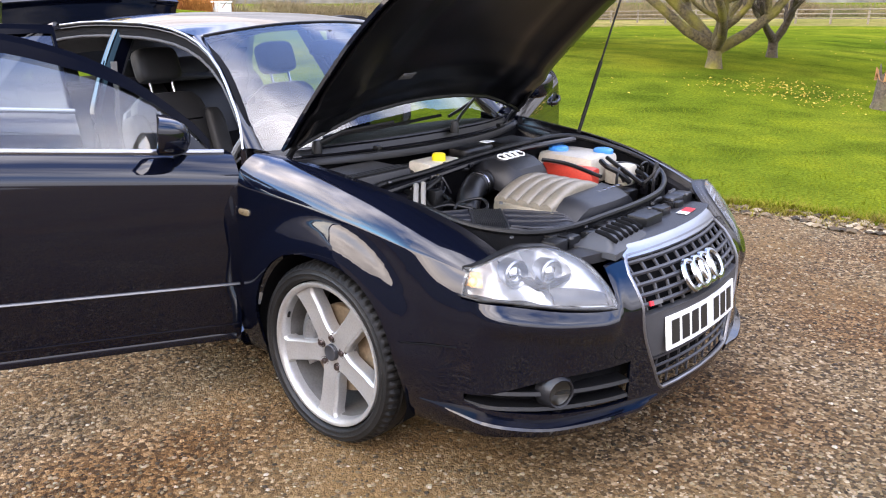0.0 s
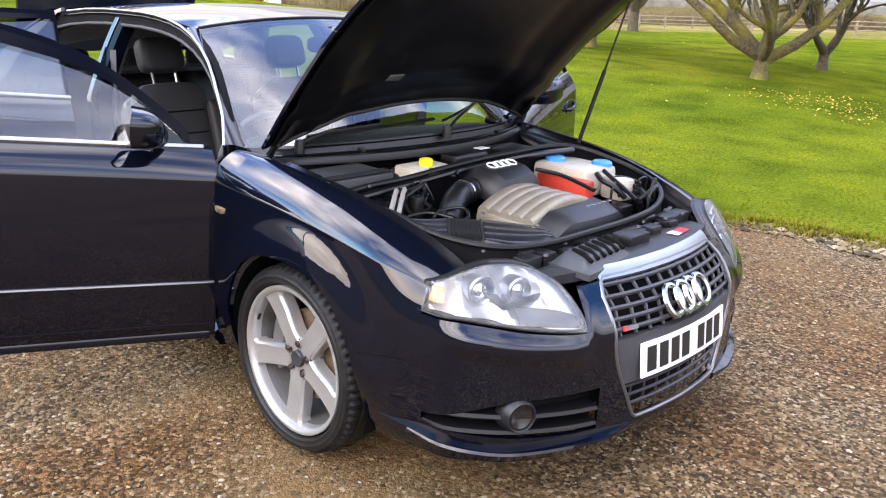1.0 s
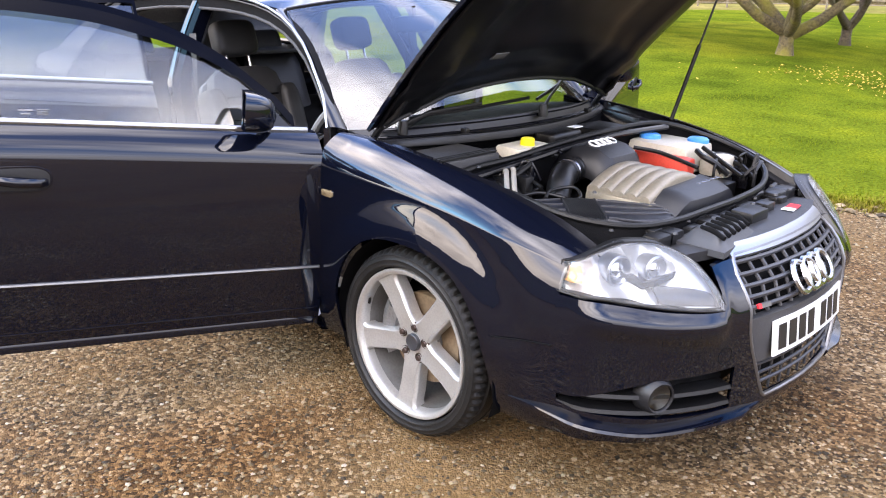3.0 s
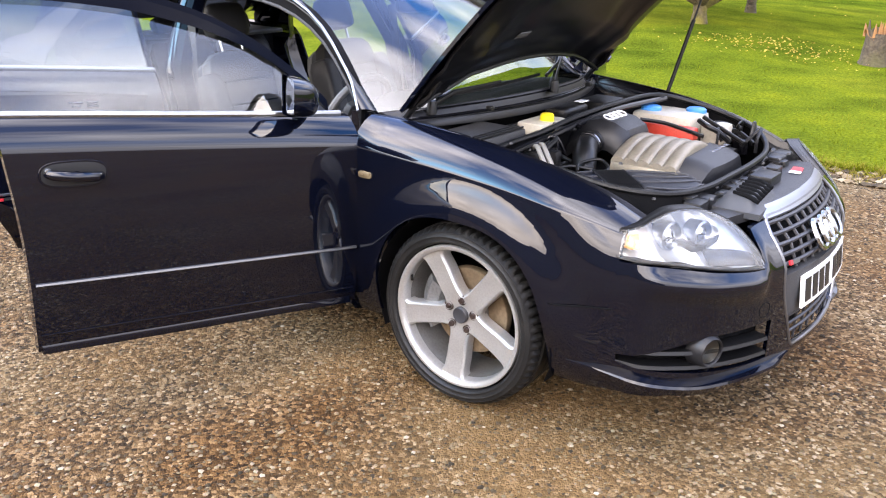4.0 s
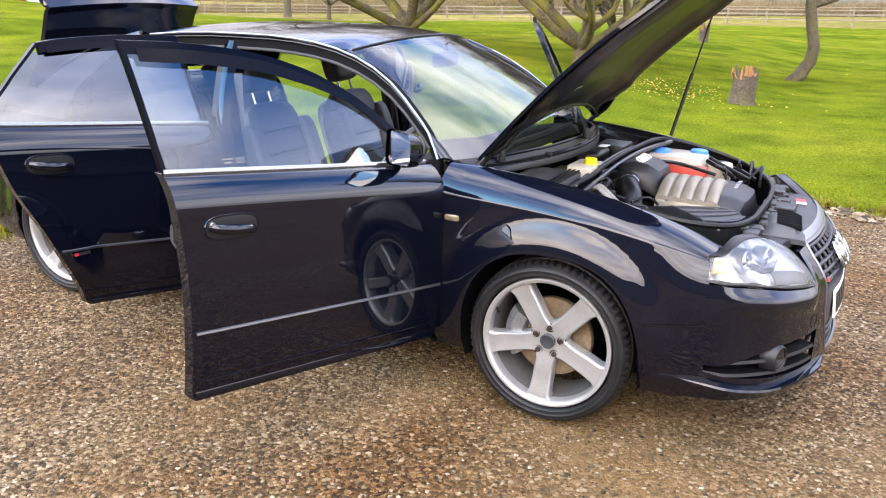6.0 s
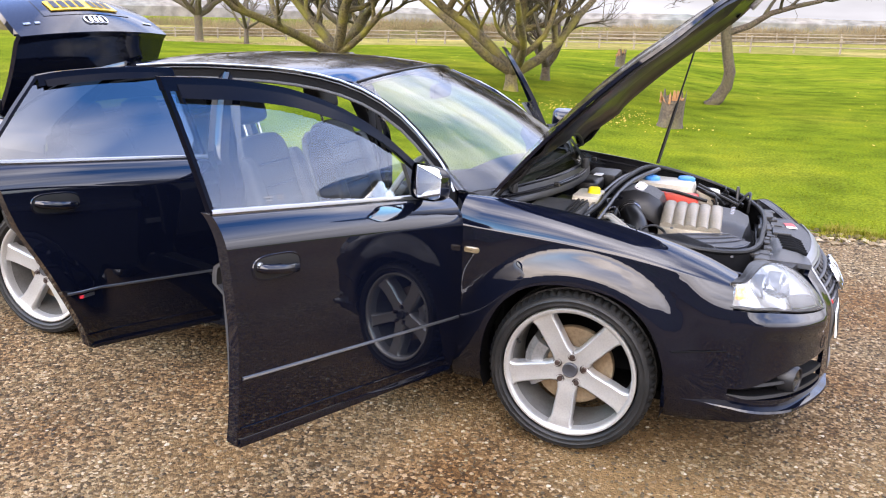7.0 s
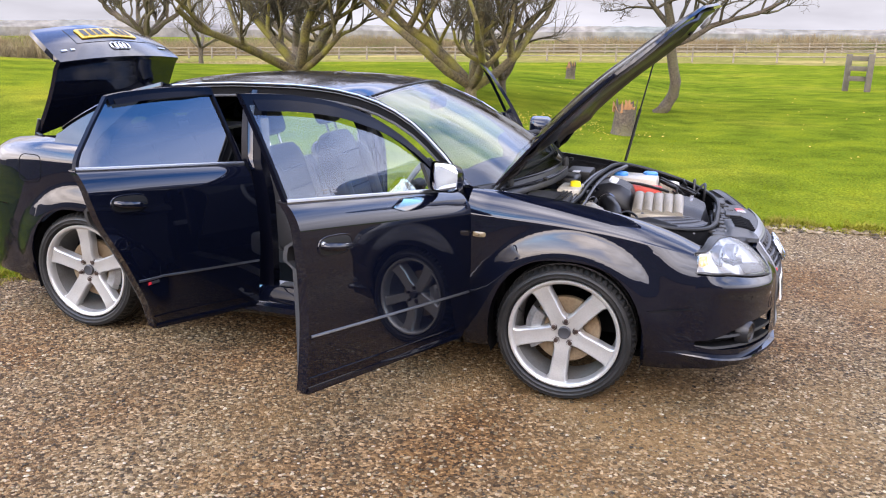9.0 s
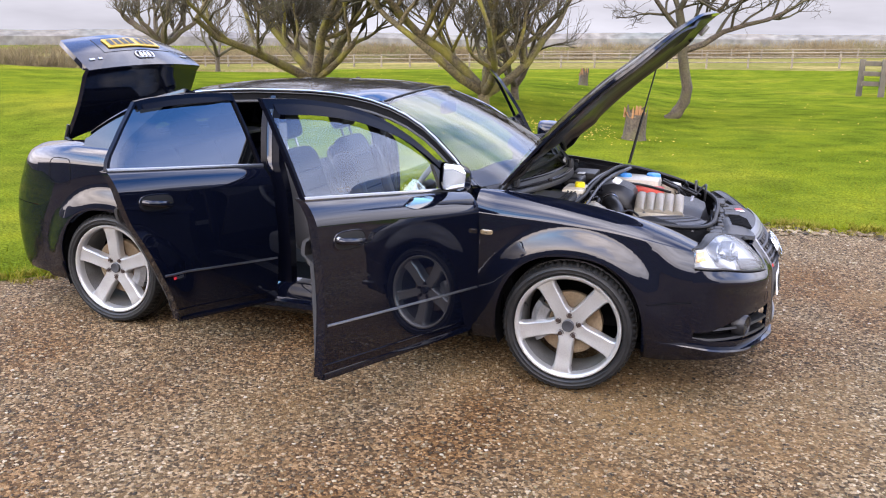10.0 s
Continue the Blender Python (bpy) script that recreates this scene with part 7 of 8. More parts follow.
def tree(x, y, limbs, trunk_h, r, spread, seed, label, mm, most=4, lean_way=(0, 0)):
    rng = random.Random(seed)
    z = ground_z(x, y)
    big, fine = Rods(), Rods()
    top = Vector((lean_way[0], lean_way[1], trunk_h))
    pts = [Vector((0, 0, -0.15)), Vector((0, 0, 0.06)), Vector((lean_way[0] * 0.3, lean_way[1] * 0.3, trunk_h * 0.5)), top]
    big.add(pts, [r * 1.5, r * 1.15, r * 0.92, r], 14)
    a0 = rng.uniform(0, 6.28)
    for k in range(limbs):
        a = a0 + 2 * math.pi * k / limbs + rng.uniform(-0.4, 0.4)
        w = Vector((math.cos(a), math.sin(a), rng.uniform(0.25, 1.0)))
        branch(rng, big, fine, top - Vector((0, 0, rng.uniform(0, 0.12))), w, spread * rng.uniform(0.8, 1.25), r * rng.uniform(0.62, 0.92), 0, 0.02, most)
    ob = tagged(new("tree"), label, "tree", "bare orchard trees")
    ob.location = (x, y, z)
    for nm, rods, mat in (("trunk", big, mm), ("crown", fine, TWIG)):
        p = new(nm, rods.mesh(nm, mat))
        p.parent = ob
    return ob


tree(-4.0, 11.35, 7, 0.42, 0.125, 2.4, 3, "spreading bare orchard tree with mossy limbs on the lawn", BARK, 5)
tree(-8.5, 12.9, 7, 0.35, 0.145, 2.8, 8, "wide bare orchard tree with low forking limbs", BARK, 5)
tree(-4.15, 14.4, 4, 0.42, 0.10, 1.35, 12, "small bare grey tree on the lawn", GREYBARK, 3)
tree(-13.9, 23.1, 5, 0.8, 0.17, 2.4, 44, "bare grey tree far across the lawn", GREYBARK, 4)
tree(-20.5, 27, 4, 0.8, 0.10, 1.9, 31, "slender bare tree at the lawn's far edge", GREYBARK, 3)
tree(-42, 52, 7, 2.2, 0.32, 3.6, 51, "tall hazy bare tree near the far hedge", GREYBARK, 4)


def crooked_tree():
    """A single bent trunk with a high spreading head."""
    x, y = -0.60, 14.6
    z = ground_z(x, y)
    rng = random.Random(17)
    big, fine = Rods(), Rods()
    bend = [(0, 0, -0.15), (-0.02, 0, 0.03), (0.10, 0, 0.16), (0.24, 0.02, 0.42), (0.27, 0.03, 0.7), (0.18, 0.03, 1.05), (0.10, 0, 1.45), (0.06, 0, 1.9), (-0.05, 0, 2.35)]
    big.add([Vector(p) for p in bend], [0.19, 0.16, 0.135, 0.125, 0.115, 0.11, 0.105, 0.10, 0.085], 12)
    for p, w, ln, r in (((0.08, 0, 1.45), (1, 0.1, 0.10), 2.5, 0.075), ((0.07, 0, 1.6), (0.9, -0.4, 0.45), 2.0, 0.06), ((0.06, 0, 1.85), (-0.9, 0.3, 0.7), 1.7, 0.065), ((-0.05, 0, 2.3), (0.6, -0.2, 0.9), 1.8, 0.07), ((-0.05, 0, 2.35), (-0.5, 0.2, 1.0), 1.7, 0.06), ((0.06, 0, 1.75), (0.5, 0.8, 0.4), 1.7, 0.055)):
        branch(rng, big, fine, Vector(p), Vector(w), ln, r, 1, -0.08, 5)
    ob = tagged(new("tree"), "crooked bare tree with a bent grey trunk", "tree", "bare orchard trees")
    ob.location = (x, y, z)
    for nm, rods, mat in (("trunk", big, GREYBARK), ("crown", fine, TWIG)):
        p = new(nm, rods.mesh(nm, mat))
        p.parent = ob


crooked_tree()


def stump(x, y, h, r, seed, label):
    rng = random.Random(seed)
    z = ground_z(x, y)
    ob = tagged(new("tree_stump"), label, "stump", "tree stumps")
    ob.location = (x, y, z)
    bm = bmesh.new()
    n, rows = 26, []
    jag = [rng.uniform(-0.20, 0.09) for _ in range(n)]
    for t in lin(0, 1, 8):
        ring = []
        for k in range(n):
            a = 2 * math.pi * k / n
            rr = r * (1.25 - 0.35 * smooth(0, 0.25, t)) * (1 + 0.10 * noise.noise(Vector((math.cos(a) * 1.6, math.sin(a) * 1.6, t * 1.5 + seed))))
            ring.append(bm.verts.new((rr * math.cos(a) + 0.03 * t, rr * math.sin(a), -0.06 + t * (h + 0.06) + (jag[k] if t == 1 else 0))))
        rows.append(ring)
    for p, q in zip(rows, rows[1:]):
        for k in range(n):
            bm.faces.new([p[k], p[(k + 1) % n], q[(k + 1) % n], q[k]])
    part("bark", bm, GREYBARK, ob)
    bm = bmesh.new()
    ring = [bm.verts.new(Vector(v) * 1.0) for v in [(0.92 * r * math.cos(2 * math.pi * k / n), 0.92 * r * math.sin(2 * math.pi * k / n), h - 0.09 + jag[k] * 0.6) for k in range(n)]]
    c = bm.verts.new((0, 0, h - 0.12))
    for k in range(n):
        bm.faces.new([ring[k], ring[(k + 1) % n], c])
    for k in range(16):
        a, d = rng.uniform(0, 6.28), rng.uniform(0.2, 0.85) * r
        hh = rng.uniform(0.05, 0.17)
        tube(bm, [(d * math.cos(a), d * math.sin(a), h - 0.14), (d * math.cos(a) * 1.1, d * math.sin(a) * 1.1, h - 0.1 + hh)], [0.03, 0.006], 5)
    part("splintered_top", bm, BROKEN, ob)


stump(-0.90, 9.9, 0.55, 0.20, 2, "broken grey tree stump with splintered orange top on the lawn")
stump(-3.92, 22.3, 0.5, 0.16, 5, "small far tree stump on the lawn")


# fence of posts and rails across the field
def fence(points, label):
    ob = tagged(new("fence"), label, "fence")
    for (ax, ay), (bx, by) in zip(points, points[1:]):
        n = max(1, int(math.hypot(bx - ax, by - ay) / 2.7))
        for i in range(n):
            x, y = ax + (bx - ax) * i / n, ay + (by - ay) * i / n
            z = ground_z(x, y)
            part("post", box(bmesh.new(), (x - 0.06, y - 0.06, z - 0.1), (x + 0.06, y + 0.06, z + 1.15), 0.01), FENCE, ob)
        for h in (0.45, 0.75, 1.05):
            bm = bmesh.new()
            tube(bm, [(ax + (bx - ax) * t, ay + (by - ay) * t - 0.06, ground_z(ax + (bx - ax) * t, ay + (by - ay) * t) + h) for t in lin(0, 1, 9)], 0.038, 4)
            part("rail", bm, FENCE, ob)


fence([(-95, 66), (-58, 66), (-20, 62), (4, 55), (40, 49)], "weathered post and rail fence across the field")
fence([(-20, 90), (20, 84), (60, 80)], "far pale post and rail fence")
OLDWOOD = material("old_dark_wood", (0.095, 0.075, 0.05), 0.9, vary=0.5, scale=4, fine=60, bump=0.4)
gate = tagged(new("gate_posts"), "pair of stout wooden posts with boards", "fence posts")
for x, y in ((4.3, 24.4), (4.85, 23.9)):
    z = ground_z(x, y)
    part("post", box(bmesh.new(), (x - 0.08, y - 0.08, z - 0.1), (x + 0.08, y + 0.08, z + 1.15), 0.012), OLDWOOD, gate)
for h in (0.35, 0.65, 0.95):
    z = ground_z(4.6, 24.1)
    part("board", box(bmesh.new(), (4.3, 24.0, z + h), (4.9, 24.05, z + h + 0.14), 0.006), OLDWOOD, gate)


# fields and hedges behind
def land_material(name, a, b, c, s1, s2):
    m, n, l, bs = node_mat(name)
    co, big, small = n.new("ShaderNodeTexCoord"), n.new("ShaderNodeTexNoise"), n.new("ShaderNodeTexNoise")
    big.inputs["Scale"].default_value, small.inputs["Scale"].default_value = s1, s2
    big.inputs["Detail"].default_value = small.inputs["Detail"].default_value = 6
    l.new(co.outputs["Object"], big.inputs["Vector"])
    l.new(co.outputs["Object"], small.inputs["Vector"])
    r1, r2 = ramp_node(n, [(0.35, a), (0.5, b), (0.66, c)]), ramp_node(n, [(0.3, (0.55, 0.55, 0.55)), (0.7, (1.1, 1.1, 1.1))])
    l.new(big.outputs["Fac"], r1.inputs["Fac"])
    l.new(small.outputs["Fac"], r2.inputs["Fac"])
    mx = n.new("ShaderNodeMixRGB")
    mx.blend_type, mx.inputs["Fac"].default_value = "MULTIPLY", 1
    l.new(r1.outputs["Color"], mx.inputs["Color1"])
    l.new(r2.outputs["Color"], mx.inputs["Color2"])
    l.new(mx.outputs["Color"], bs.inputs["Base Color"])
    bs.inputs["Roughness"].default_value = 0.95
    bs.inputs["Specular IOR Level"].default_value = 0.0
    return m


FIELD = land_material("rough_pasture", (0.20, 0.15, 0.055), (0.125, 0.118, 0.032), (0.26, 0.19, 0.075), 0.05, 1.5)
REED = land_material("dry_reeds", (0.30, 0.22, 0.10), (0.22, 0.15, 0.08), (0.38, 0.30, 0.16), 0.4, 6)
HEDGE = land_material("bare_hedge", (0.17, 0.12, 0.065), (0.22, 0.165, 0.09), (0.13, 0.125, 0.055), 0.15, 3)
# the distance haze is mixed into these pale greyed tones
WOOD = land_material("hazy_woods", (0.135, 0.125, 0.115), (0.17, 0.15, 0.125), (0.125, 0.13, 0.115), 0.02, 0.3)


def strip_land(name, near, far, lift, mm, label, category, x0=-260, x1=200):
    """A field lying on the ground between two lines."""
    xs = lin(x0, x1, 60)
    bm = grid(lambda x, t: (x, near(x) + (far(x) - near(x)) * t, ground_z(x, near(x) + (far(x) - near(x)) * t) + (lift + 0.12 * noise.noise(Vector((x * 0.1, t * 9, 3)))) * smooth(0, 0.12, t) - 0.03 * (1 - smooth(0, 0.05, t))), xs, lin(0, 1, 16))
    return thing(name, bm, mm, label, category, kind="structure")


lawn_end = pw([(-260, 40), (-60, 44), (-30, 50), (-5, 50), (10, 44), (40, 38), (200, 20)])
strip_land("field", lawn_end, lambda x: lawn_end(x) + 130, 0.10, FIELD, "rough yellow-green pasture beyond the lawn", "field")


def hedge_row(name, pts, h, depth, clumps, seed, mm, label, sticks, kind="stuff"):
    """A ragged row of bare scrub: many thin upright sprays standing along a line."""
    rng = random.Random(seed)
    rods = Rods()
    for i in range(sticks):
        t = rng.uniform(0, len(pts) - 1.001)
        k = int(t)
        (ax, ay), (bx, by) = pts[k], pts[k + 1]
        x, y = ax + (bx - ax) * (t - k) + rng.uniform(-1, 1) * depth, ay + (by - ay) * (t - k) + rng.uniform(-1, 1) * depth
        tall = h * (0.62 + 0.5 * noise.noise(Vector((x * clumps, y * clumps, seed)))) * rng.uniform(0.65, 1.1)
        z = ground_z(x, y) - 0.1
        p = Vector((x, y, z))
        d = Vector((rng.uniform(-0.8, 0.8), rng.uniform(-0.4, 0.4), 1))
        rods.add([p, p + d * tall * 0.5, p + d * tall * 0.8 + Vector((rng.uniform(-0.3, 0.3), 0, tall * 0.2)) * 0.6], [tall * 0.010, tall * 0.016, tall * 0.004], 3)
    return tagged(new(name, rods.mesh(name, mm)), label, "hedge", kind=kind)


hedge_row("reed_bed", [(-75, 42), (-46, 44), (-30, 51)], 0.55, 2.2, 0.3, 4, REED, "tan dry reeds at the lawn's edge", 12000)
hedge_row("hedge", [(-120, 74), (-62, 72), (-20, 92), (10, 100)], 2.3, 2.0, 0.12, 6, HEDGE, "bare brown hedge behind the fence", 17000)
hedge_row("hedge", [(8, 98), (40, 92), (90, 84)], 2.2, 2.0, 0.12, 9, HEDGE, "low bare brown hedge across the pasture", 9000)
hedge_row("hedge", [(-200, 150), (-90, 165), (0, 175), (120, 165), (220, 140)], 3.6, 5.0, 0.05, 11, HEDGE, "tall bare hedgerow far across the fields", 20000)


def wood_ridge(dist, h0, h1, seed, mm, label):
    """Far woods: a ragged bank of crowns on the horizon."""
    bm = bmesh.new()
    n = 420
    rows = []
    for i in range(n + 1):
        a = radians(-60 + 150 * i / n)
        x, y = -dist * math.sin(a), dist * math.cos(a)
        k = 0.5 + 0.5 * noise.noise(Vector((a * 5, seed, 0)))
        j = noise.noise(Vector((a * 90, seed, 2))) * 0.5 + noise.noise(Vector((a * 220, seed, 5))) * 0.35
        z0 = ground_z(x, y)
        h = h0 + (h1 - h0) * k
        rows.append([bm.verts.new((x, y, z0 - 4)), bm.verts.new((x * 1.004, y * 1.004, z0 + h * 0.6)), bm.verts.new((x * 1.02, y * 1.02, z0 + h * (1 + 0.10 * j))), bm.verts.new((x * 1.06, y * 1.06, z0 - 4))])
    for p, q in zip(rows, rows[1:]):
        for k in range(3):
            bm.faces.new([p[k], q[k], q[k + 1], p[k + 1]])
    return thing("backdrop", bm, mm, label, "woods", kind="structure")


wood_ridge(330, 3, 7.5, 3, WOOD, "hazy brown woods on the horizon")


# garden wall and shrubs behind the car
def wall_material():
    m, n, l, b = node_mat("coursed_stone")
    co, mp, v, t = n.new("ShaderNodeTexCoord"), n.new("ShaderNodeMapping"), n.new("ShaderNodeTexVoronoi"), n.new("ShaderNodeTexNoise")
    mp.inputs["Scale"].default_value = (3.0, 3.0, 6.0)
    t.inputs["Scale"].default_value, t.inputs["Detail"].default_value = 5, 6
    l.new(co.outputs["Object"], mp.inputs["Vector"])
    l.new(mp.outputs["Vector"], v.inputs["Vector"])
    l.new(co.outputs["Object"], t.inputs["Vector"])
    sep = n.new("ShaderNodeSeparateColor")
    l.new(v.outputs["Color"], sep.inputs["Color"])
    r = ramp_node(n, [(0.0, (0.20, 0.165, 0.12)), (0.5, (0.33, 0.285, 0.22)), (1.0, (0.44, 0.40, 0.33))])
    l.new(sep.outputs["Red"], r.inputs["Fac"])
    mx = n.new("ShaderNodeMixRGB")
    mx.blend_type, mx.inputs["Fac"].default_value = "MULTIPLY", 0.6
    l.new(r.outputs["Color"], mx.inputs["Color1"])
    l.new(t.outputs["Color"], mx.inputs["Color2"])
    l.new(mx.outputs["Color"], b.inputs["Base Color"])
    b.inputs["Roughness"].default_value = 0.9
    bn = n.new("ShaderNodeBump")
    bn.inputs["Strength"].default_value, bn.inputs["Distance"].default_value = 0.8, 0.05
    bn.invert = True
    l.new(v.outputs["Distance"], bn.inputs["Height"])
    l.new(bn.outputs["Normal"], b.inputs["Normal"])
    return m


STONEWALL = wall_material()


def garden_wall(name, a, b, h, label):
    bm = bmesh.new()
    rows = []
    across = Vector((b[1] - a[1], a[0] - b[0])).normalized()
    for t in lin(0, 1, 30):
        x, y = a[0] + (b[0] - a[0]) * t, a[1] + (b[1] - a[1]) * t
        z = ground_z(x, y)
        top = z + h + 0.05 * noise.noise(Vector((t * 14, 1, 0)))
        prof = [(0.2, z - 0.2), (0.2, top - 0.1), (0.26, top - 0.09), (0.26, top - 0.01), (0.18, top + 0.05), (-0.18, top + 0.05), (-0.26, top - 0.01), (-0.26, top - 0.09), (-0.2, top - 0.1), (-0.2, z - 0.2)]
        rows.append([bm.verts.new((x + across.x * d, y + across.y * d, zz)) for d, zz in prof])
    for p, q in zip(rows, rows[1:]):
        for k in range(9):
            bm.faces.new([p[k], q[k], q[k + 1], p[k + 1]])
    bm.faces.new(rows[0])
    bm.faces.new(rows[-1][::-1])
    return thing(name, bm, STONEWALL, label, "wall", kind="structure")


garden_wall("garden_wall", (-30.6, -9.0), (-28.0, 9.6), 1.9, "old beige stone garden wall behind the lawn")
# added out of view: blocks the bright low sky from the car's reflections
garden_wall("unseen_south_wall", (-30.8, -9.6), (19.0, -13.5), 2.9, "plain unseen stone wall added to darken low reflections")
RUSSET = land_material("russet_twigs", (0.42, 0.17, 0.05), (0.34, 0.12, 0.04), (0.48, 0.25, 0.10), 0.6, 8)
hedge_row("shrub_bed", [(-28.0, 10.5), (-26.4, 13.2), (-23.8, 17.5), (-22.6, 20.5)], 1.35, 0.7, 0.5, 14, HEDGE, "low brown bare scrub beyond the parked car", 2600)
hedge_row("shrub", [(-24.9, 13.9), (-24.0, 15.2)], 1.1, 0.45, 0.6, 15, RUSSET, "low russet shrub with orange twigs", 900)
bm = bmesh.new()
z = ground_z(-23.6, 15.2)
box(bm, (-23.85, 14.93, z - 0.02), (-23.4, 15.42, z + 0.36), 0.04)
crate = thing("white_box", bm, PAPER, "small white box lying by the shrubs", "box")
part("lid", box(bmesh.new(), (-23.88, 14.90, z + 0.36), (-23.37, 15.45, z + 0.42), 0.02), PAPER, crate)


# fallen yellow petals on the lawn
def petals():
    rng = random.Random(5)
    v, f = [], []
    for i in range(430):
        if i < 300:
            x, y = rng.gauss(-2.2, 0.7), rng.gauss(9.8, 0.55)
        else:
            x, y = rng.uniform(-11, 4), rng.uniform(7.5, 24)
        z = ground_z(x, y) + 0.045
        s, a = rng.uniform(0.008, 0.021), rng.uniform(0, 6.28)
        b = len(v)
        for k in range(5):
            q = a + k * 1.2566
            v.append((x + s * math.cos(q), y + s * math.sin(q), z + rng.uniform(-0.004, 0.02)))
        f.append(tuple(range(b, b + 5)))
    me = bpy.data.meshes.new("petals")
    me.from_pydata(v, [], f)
    me.materials.append(PETAL)
    return tagged(new("fallen_leaves", me), "scattered yellow leaves lying on the lawn", "leaves", kind="stuff")


PETAL = material("yellow_leaf", (0.40, 0.26, 0.03), 0.7, vary=0.5, scale=2, fine=30, tint=(0.36, 0.17, 0.03))
petals()


# loose stones on the drive
def stones(name, count, area, lo, hi, seed, mm, label, keep):
    rng = np.random.RandomState(seed)
    base = np.array([(1, 0, 0), (-1, 0, 0), (0, 1, 0), (0, -1, 0), (0, 0, 0.8), (0, 0, -0.5), (0.6, 0.6, 0.4), (-0.6, 0.6, 0.35), (-0.6, -0.6, 0.4), (0.6, -0.6, 0.35)], float)
    faces = [(0, 6, 4), (6, 2, 4), (2, 7, 4), (7, 1, 4), (1, 8, 4), (8, 3, 4), (3, 9, 4), (9, 0, 4), (0, 2, 6), (2, 1, 7), (1, 3, 8), (3, 0, 9)]
    x = rng.uniform(area[0], area[1], count)
    y = rng.uniform(area[2], area[3], count)
    ok = np.array([keep(a, b) for a, b in zip(x, y)])
    x, y = x[ok], y[ok]
    n = len(x)
    size = lo + (hi - lo) * rng.random_sample(n) ** 2.2
    ang = rng.uniform(0, 6.28, n)
    jit = 1 + 0.35 * (rng.random_sample((n, 10, 3)) - 0.5)
    p = base[None] * jit * size[:, None, None] * np.array([1, 0.8, 0.6])[None, None]
    c, s = np.cos(ang)[:, None], np.sin(ang)[:, None]
    px_, py_ = p[:, :, 0] * c - p[:, :, 1] * s, p[:, :, 0] * s + p[:, :, 1] * c
    gz = np.array([ground_z(a, b) for a, b in zip(x, y)])
    verts = np.stack([px_ + x[:, None], py_ + y[:, None], p[:, :, 2] + (gz + size * 0.15)[:, None]], -1).reshape(-1, 3)
    fs = (np.array(faces)[None] + (np.arange(n) * 10)[:, None, None]).reshape(-1, 3)
    me = bpy.data.meshes.new(name)
    me.from_pydata(verts.tolist(), [], fs.tolist())
    me.materials.append(mm)
    return tagged(new(name, me), label, "gravel", kind="stuff")


def stone_material():
    m, n, l, b = node_mat("gravel_stone")
    g = n.new("ShaderNodeNewGeometry")
    r = ramp_node(n, [(0.0, (0.022, 0.016, 0.009)), (0.3, (0.092, 0.059, 0.028)), (0.62, (0.185, 0.127, 0.067)), (0.88, (0.29, 0.21, 0.125)), (0.97, (0.33, 0.26, 0.17)), (1.0, (0.42, 0.36, 0.27))])
    l.new(g.outputs["Random Per Island"], r.inputs["Fac"])
    co, t = n.new("ShaderNodeTexCoord"), n.new("ShaderNodeTexNoise")
    t.inputs["Scale"].default_value = 160
    l.new(co.outputs["Object"], t.inputs["Vector"])
    mx = n.new("ShaderNodeMixRGB")
    mx.blend_type, mx.inputs["Fac"].default_value = "MULTIPLY", 0.5
    l.new(r.outputs["Color"], mx.inputs["Color1"])
    l.new(t.outputs["Color"], mx.inputs["Color2"])
    l.new(mx.outputs["Color"], b.inputs["Base Color"])
    b.inputs["Roughness"].default_value = 0.65
    b.inputs["Specular IOR Level"].default_value = 0.2
    return m


STONE = stone_material()
on_drive = lambda a, b: b < lawn_edge(a) - 0.02 * 0
stones("gravel_stones", 62000, (-4.2, 4.2, -4.4, 0.2), 0.004, 0.0125, 1, STONE, "loose brown gravel stones on the drive", on_drive)
stones("gravel_stones", 48000, (-7.0, 6.5, 0.0, 3.75), 0.005, 0.014, 2, STONE, "loose brown gravel stones beside the lawn", on_drive)
stones("edging_stones", 4200, (-1.2, 6.0, 2.9, 4.0), 0.012, 0.050, 3, STONE, "larger stones along the lawn's edge", lambda a, b: abs(b - lawn_edge(a) + 0.08) < 0.26 * (0.5 + abs(noise.noise(Vector((a * 1.3, 7, 1))))) )


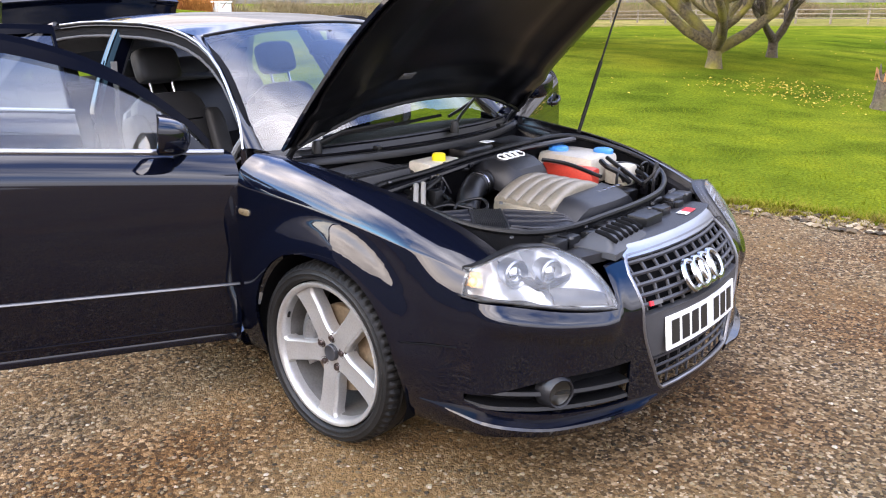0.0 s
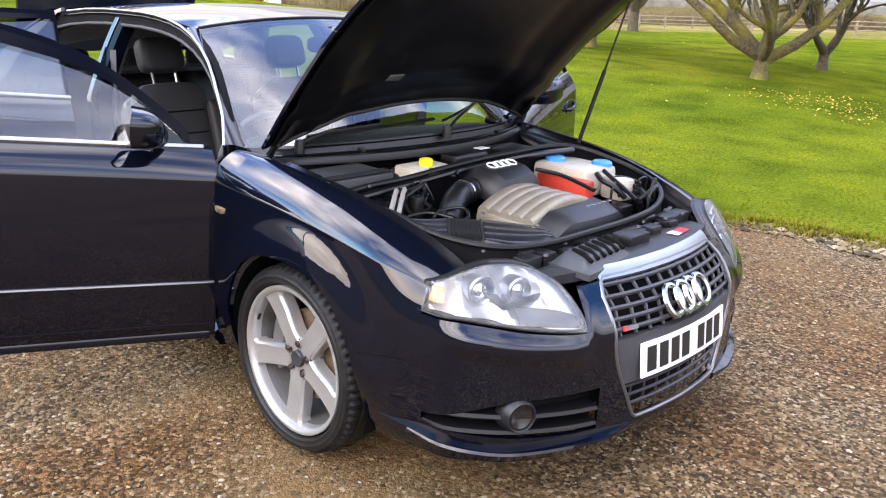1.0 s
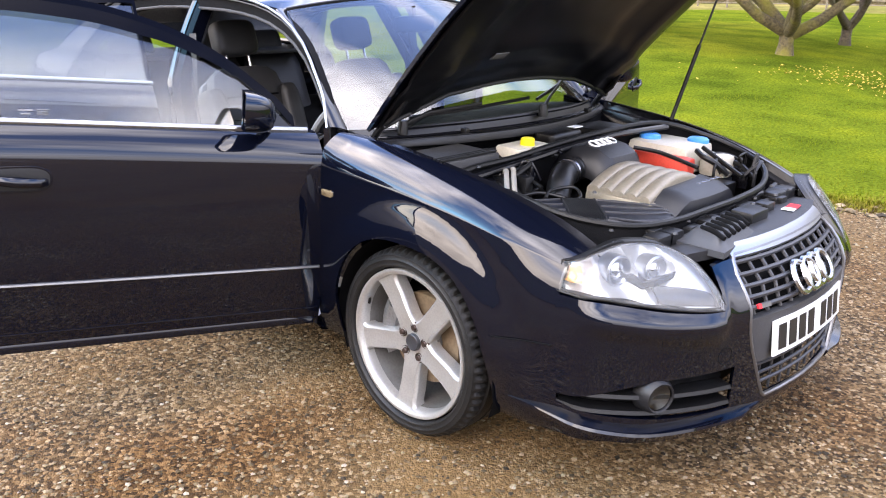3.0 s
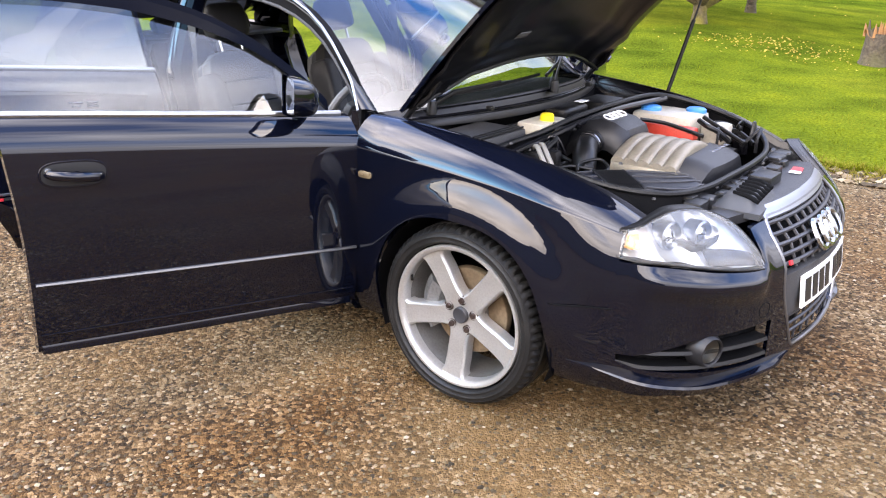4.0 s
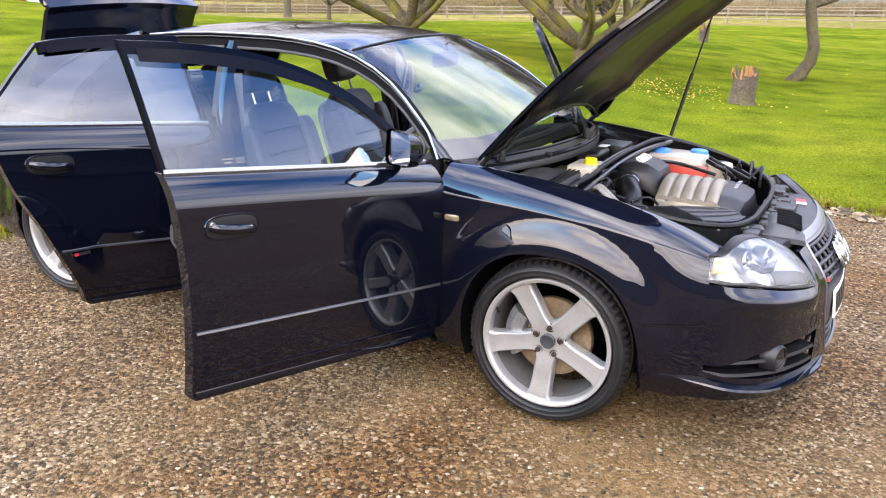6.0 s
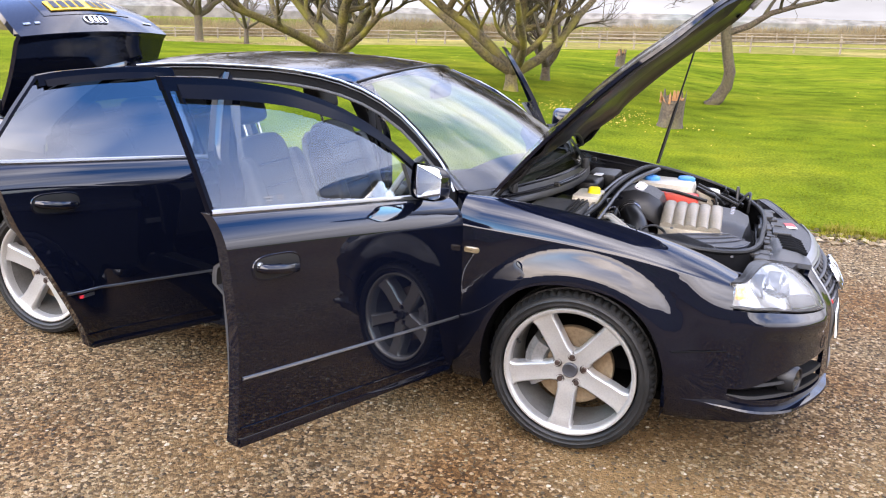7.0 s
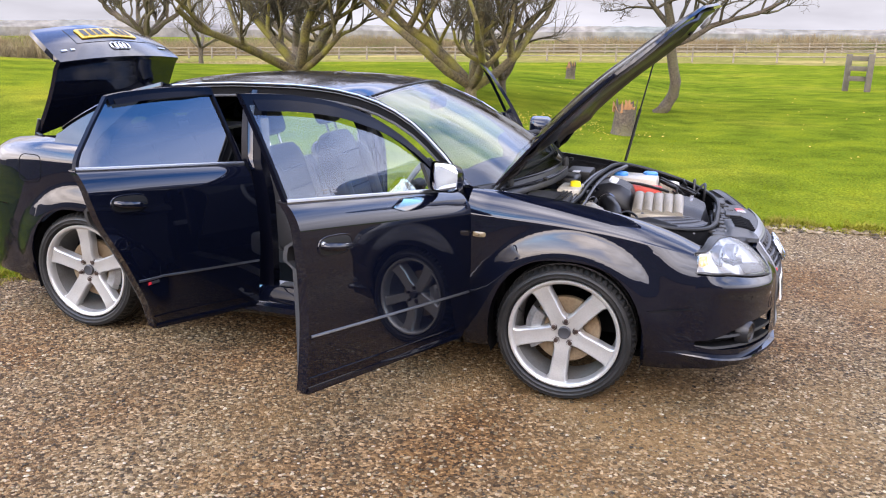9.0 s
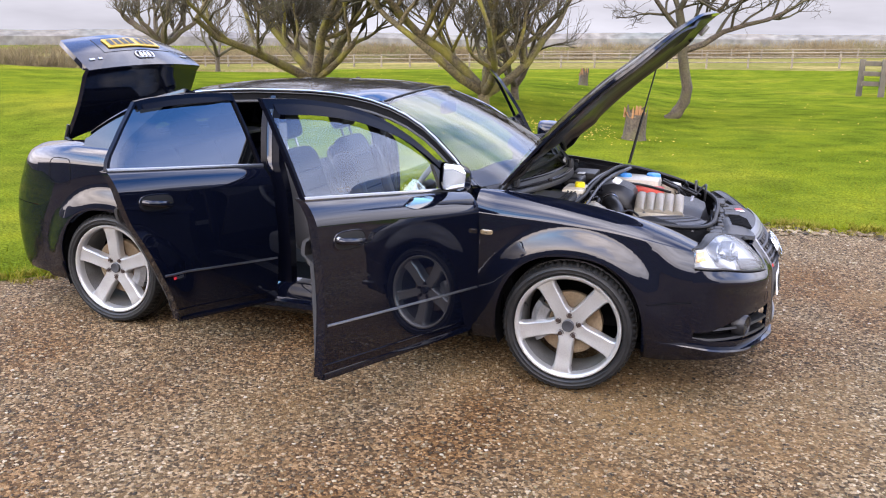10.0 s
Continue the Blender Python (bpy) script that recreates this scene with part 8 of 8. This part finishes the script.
# grass blades along the lawn's near edge
def blades():
    rng = random.Random(9)
    v, f = [], []
    for i in range(52000):
        x = rng.uniform(-7, 5.5)
        e = lawn_edge(x)
        y = e + 0.02 + rng.random() ** 2.2 * 6.5
        z = ground_z(x, y) + 0.02
        h, a, w = rng.uniform(0.015, 0.05), rng.uniform(0, 6.28), rng.uniform(0.002, 0.0045)
        dx, dy = math.cos(a), math.sin(a)
        b = len(v)
        v += [(x - dy * w, y + dx * w, z), (x + dy * w, y - dx * w, z), (x + dx * h * 0.5, y + dy * h * 0.5, z + h)]
        f.append((b, b + 1, b + 2))
    me = bpy.data.meshes.new("grass_blades")
    me.from_pydata(v, [], f)
    me.materials.append(BLADE)
    return tagged(new("grass_blades", me), "short bright green grass blades at the lawn's edge", "grass", kind="stuff")


BLADE = material("grass_blade", (0.095, 0.118, 0.003), 0.8, spec=0.05, vary=0.6, scale=1.2, fine=9, tint=(0.17, 0.15, 0.02))
blades()


# yellowed tufts and moss where the lawn frays into the gravel
def edge_tufts():
    rng = random.Random(21)
    v, f = [], []
    for i in range(2600):
        x = rng.uniform(-5.5, 5.5)
        y = lawn_edge(x) + rng.gauss(0.02, 0.10)
        if noise.noise(Vector((x * 2.1, y * 2.1, 2))) < -0.12:
            continue
        z = ground_z(x, y) + (0.02 if y > lawn_edge(x) else 0.0)
        for k in range(9):
            h, a, w = rng.uniform(0.02, 0.075), rng.uniform(0, 6.28), rng.uniform(0.0015, 0.004)
            dx, dy = math.cos(a), math.sin(a)
            ox, oy = x + rng.gauss(0, 0.02), y + rng.gauss(0, 0.02)
            b = len(v)
            v += [(ox - dy * w, oy + dx * w, z), (ox + dy * w, oy - dx * w, z), (ox + dx * h * 0.9, oy + dy * h * 0.9, z + h * 0.8)]
            f.append((b, b + 1, b + 2))
    me = bpy.data.meshes.new("edge_tufts")
    me.from_pydata(v, [], f)
    me.materials.append(TUFT)
    return tagged(new("edge_tufts", me), "yellowed grass tufts fraying into the gravel", "grass", kind="stuff")


TUFT = material("yellowed_tuft", (0.17, 0.145, 0.02), 0.85, spec=0.05, vary=0.8, scale=2.5, fine=14, tint=(0.15, 0.085, 0.03))
edge_tufts()
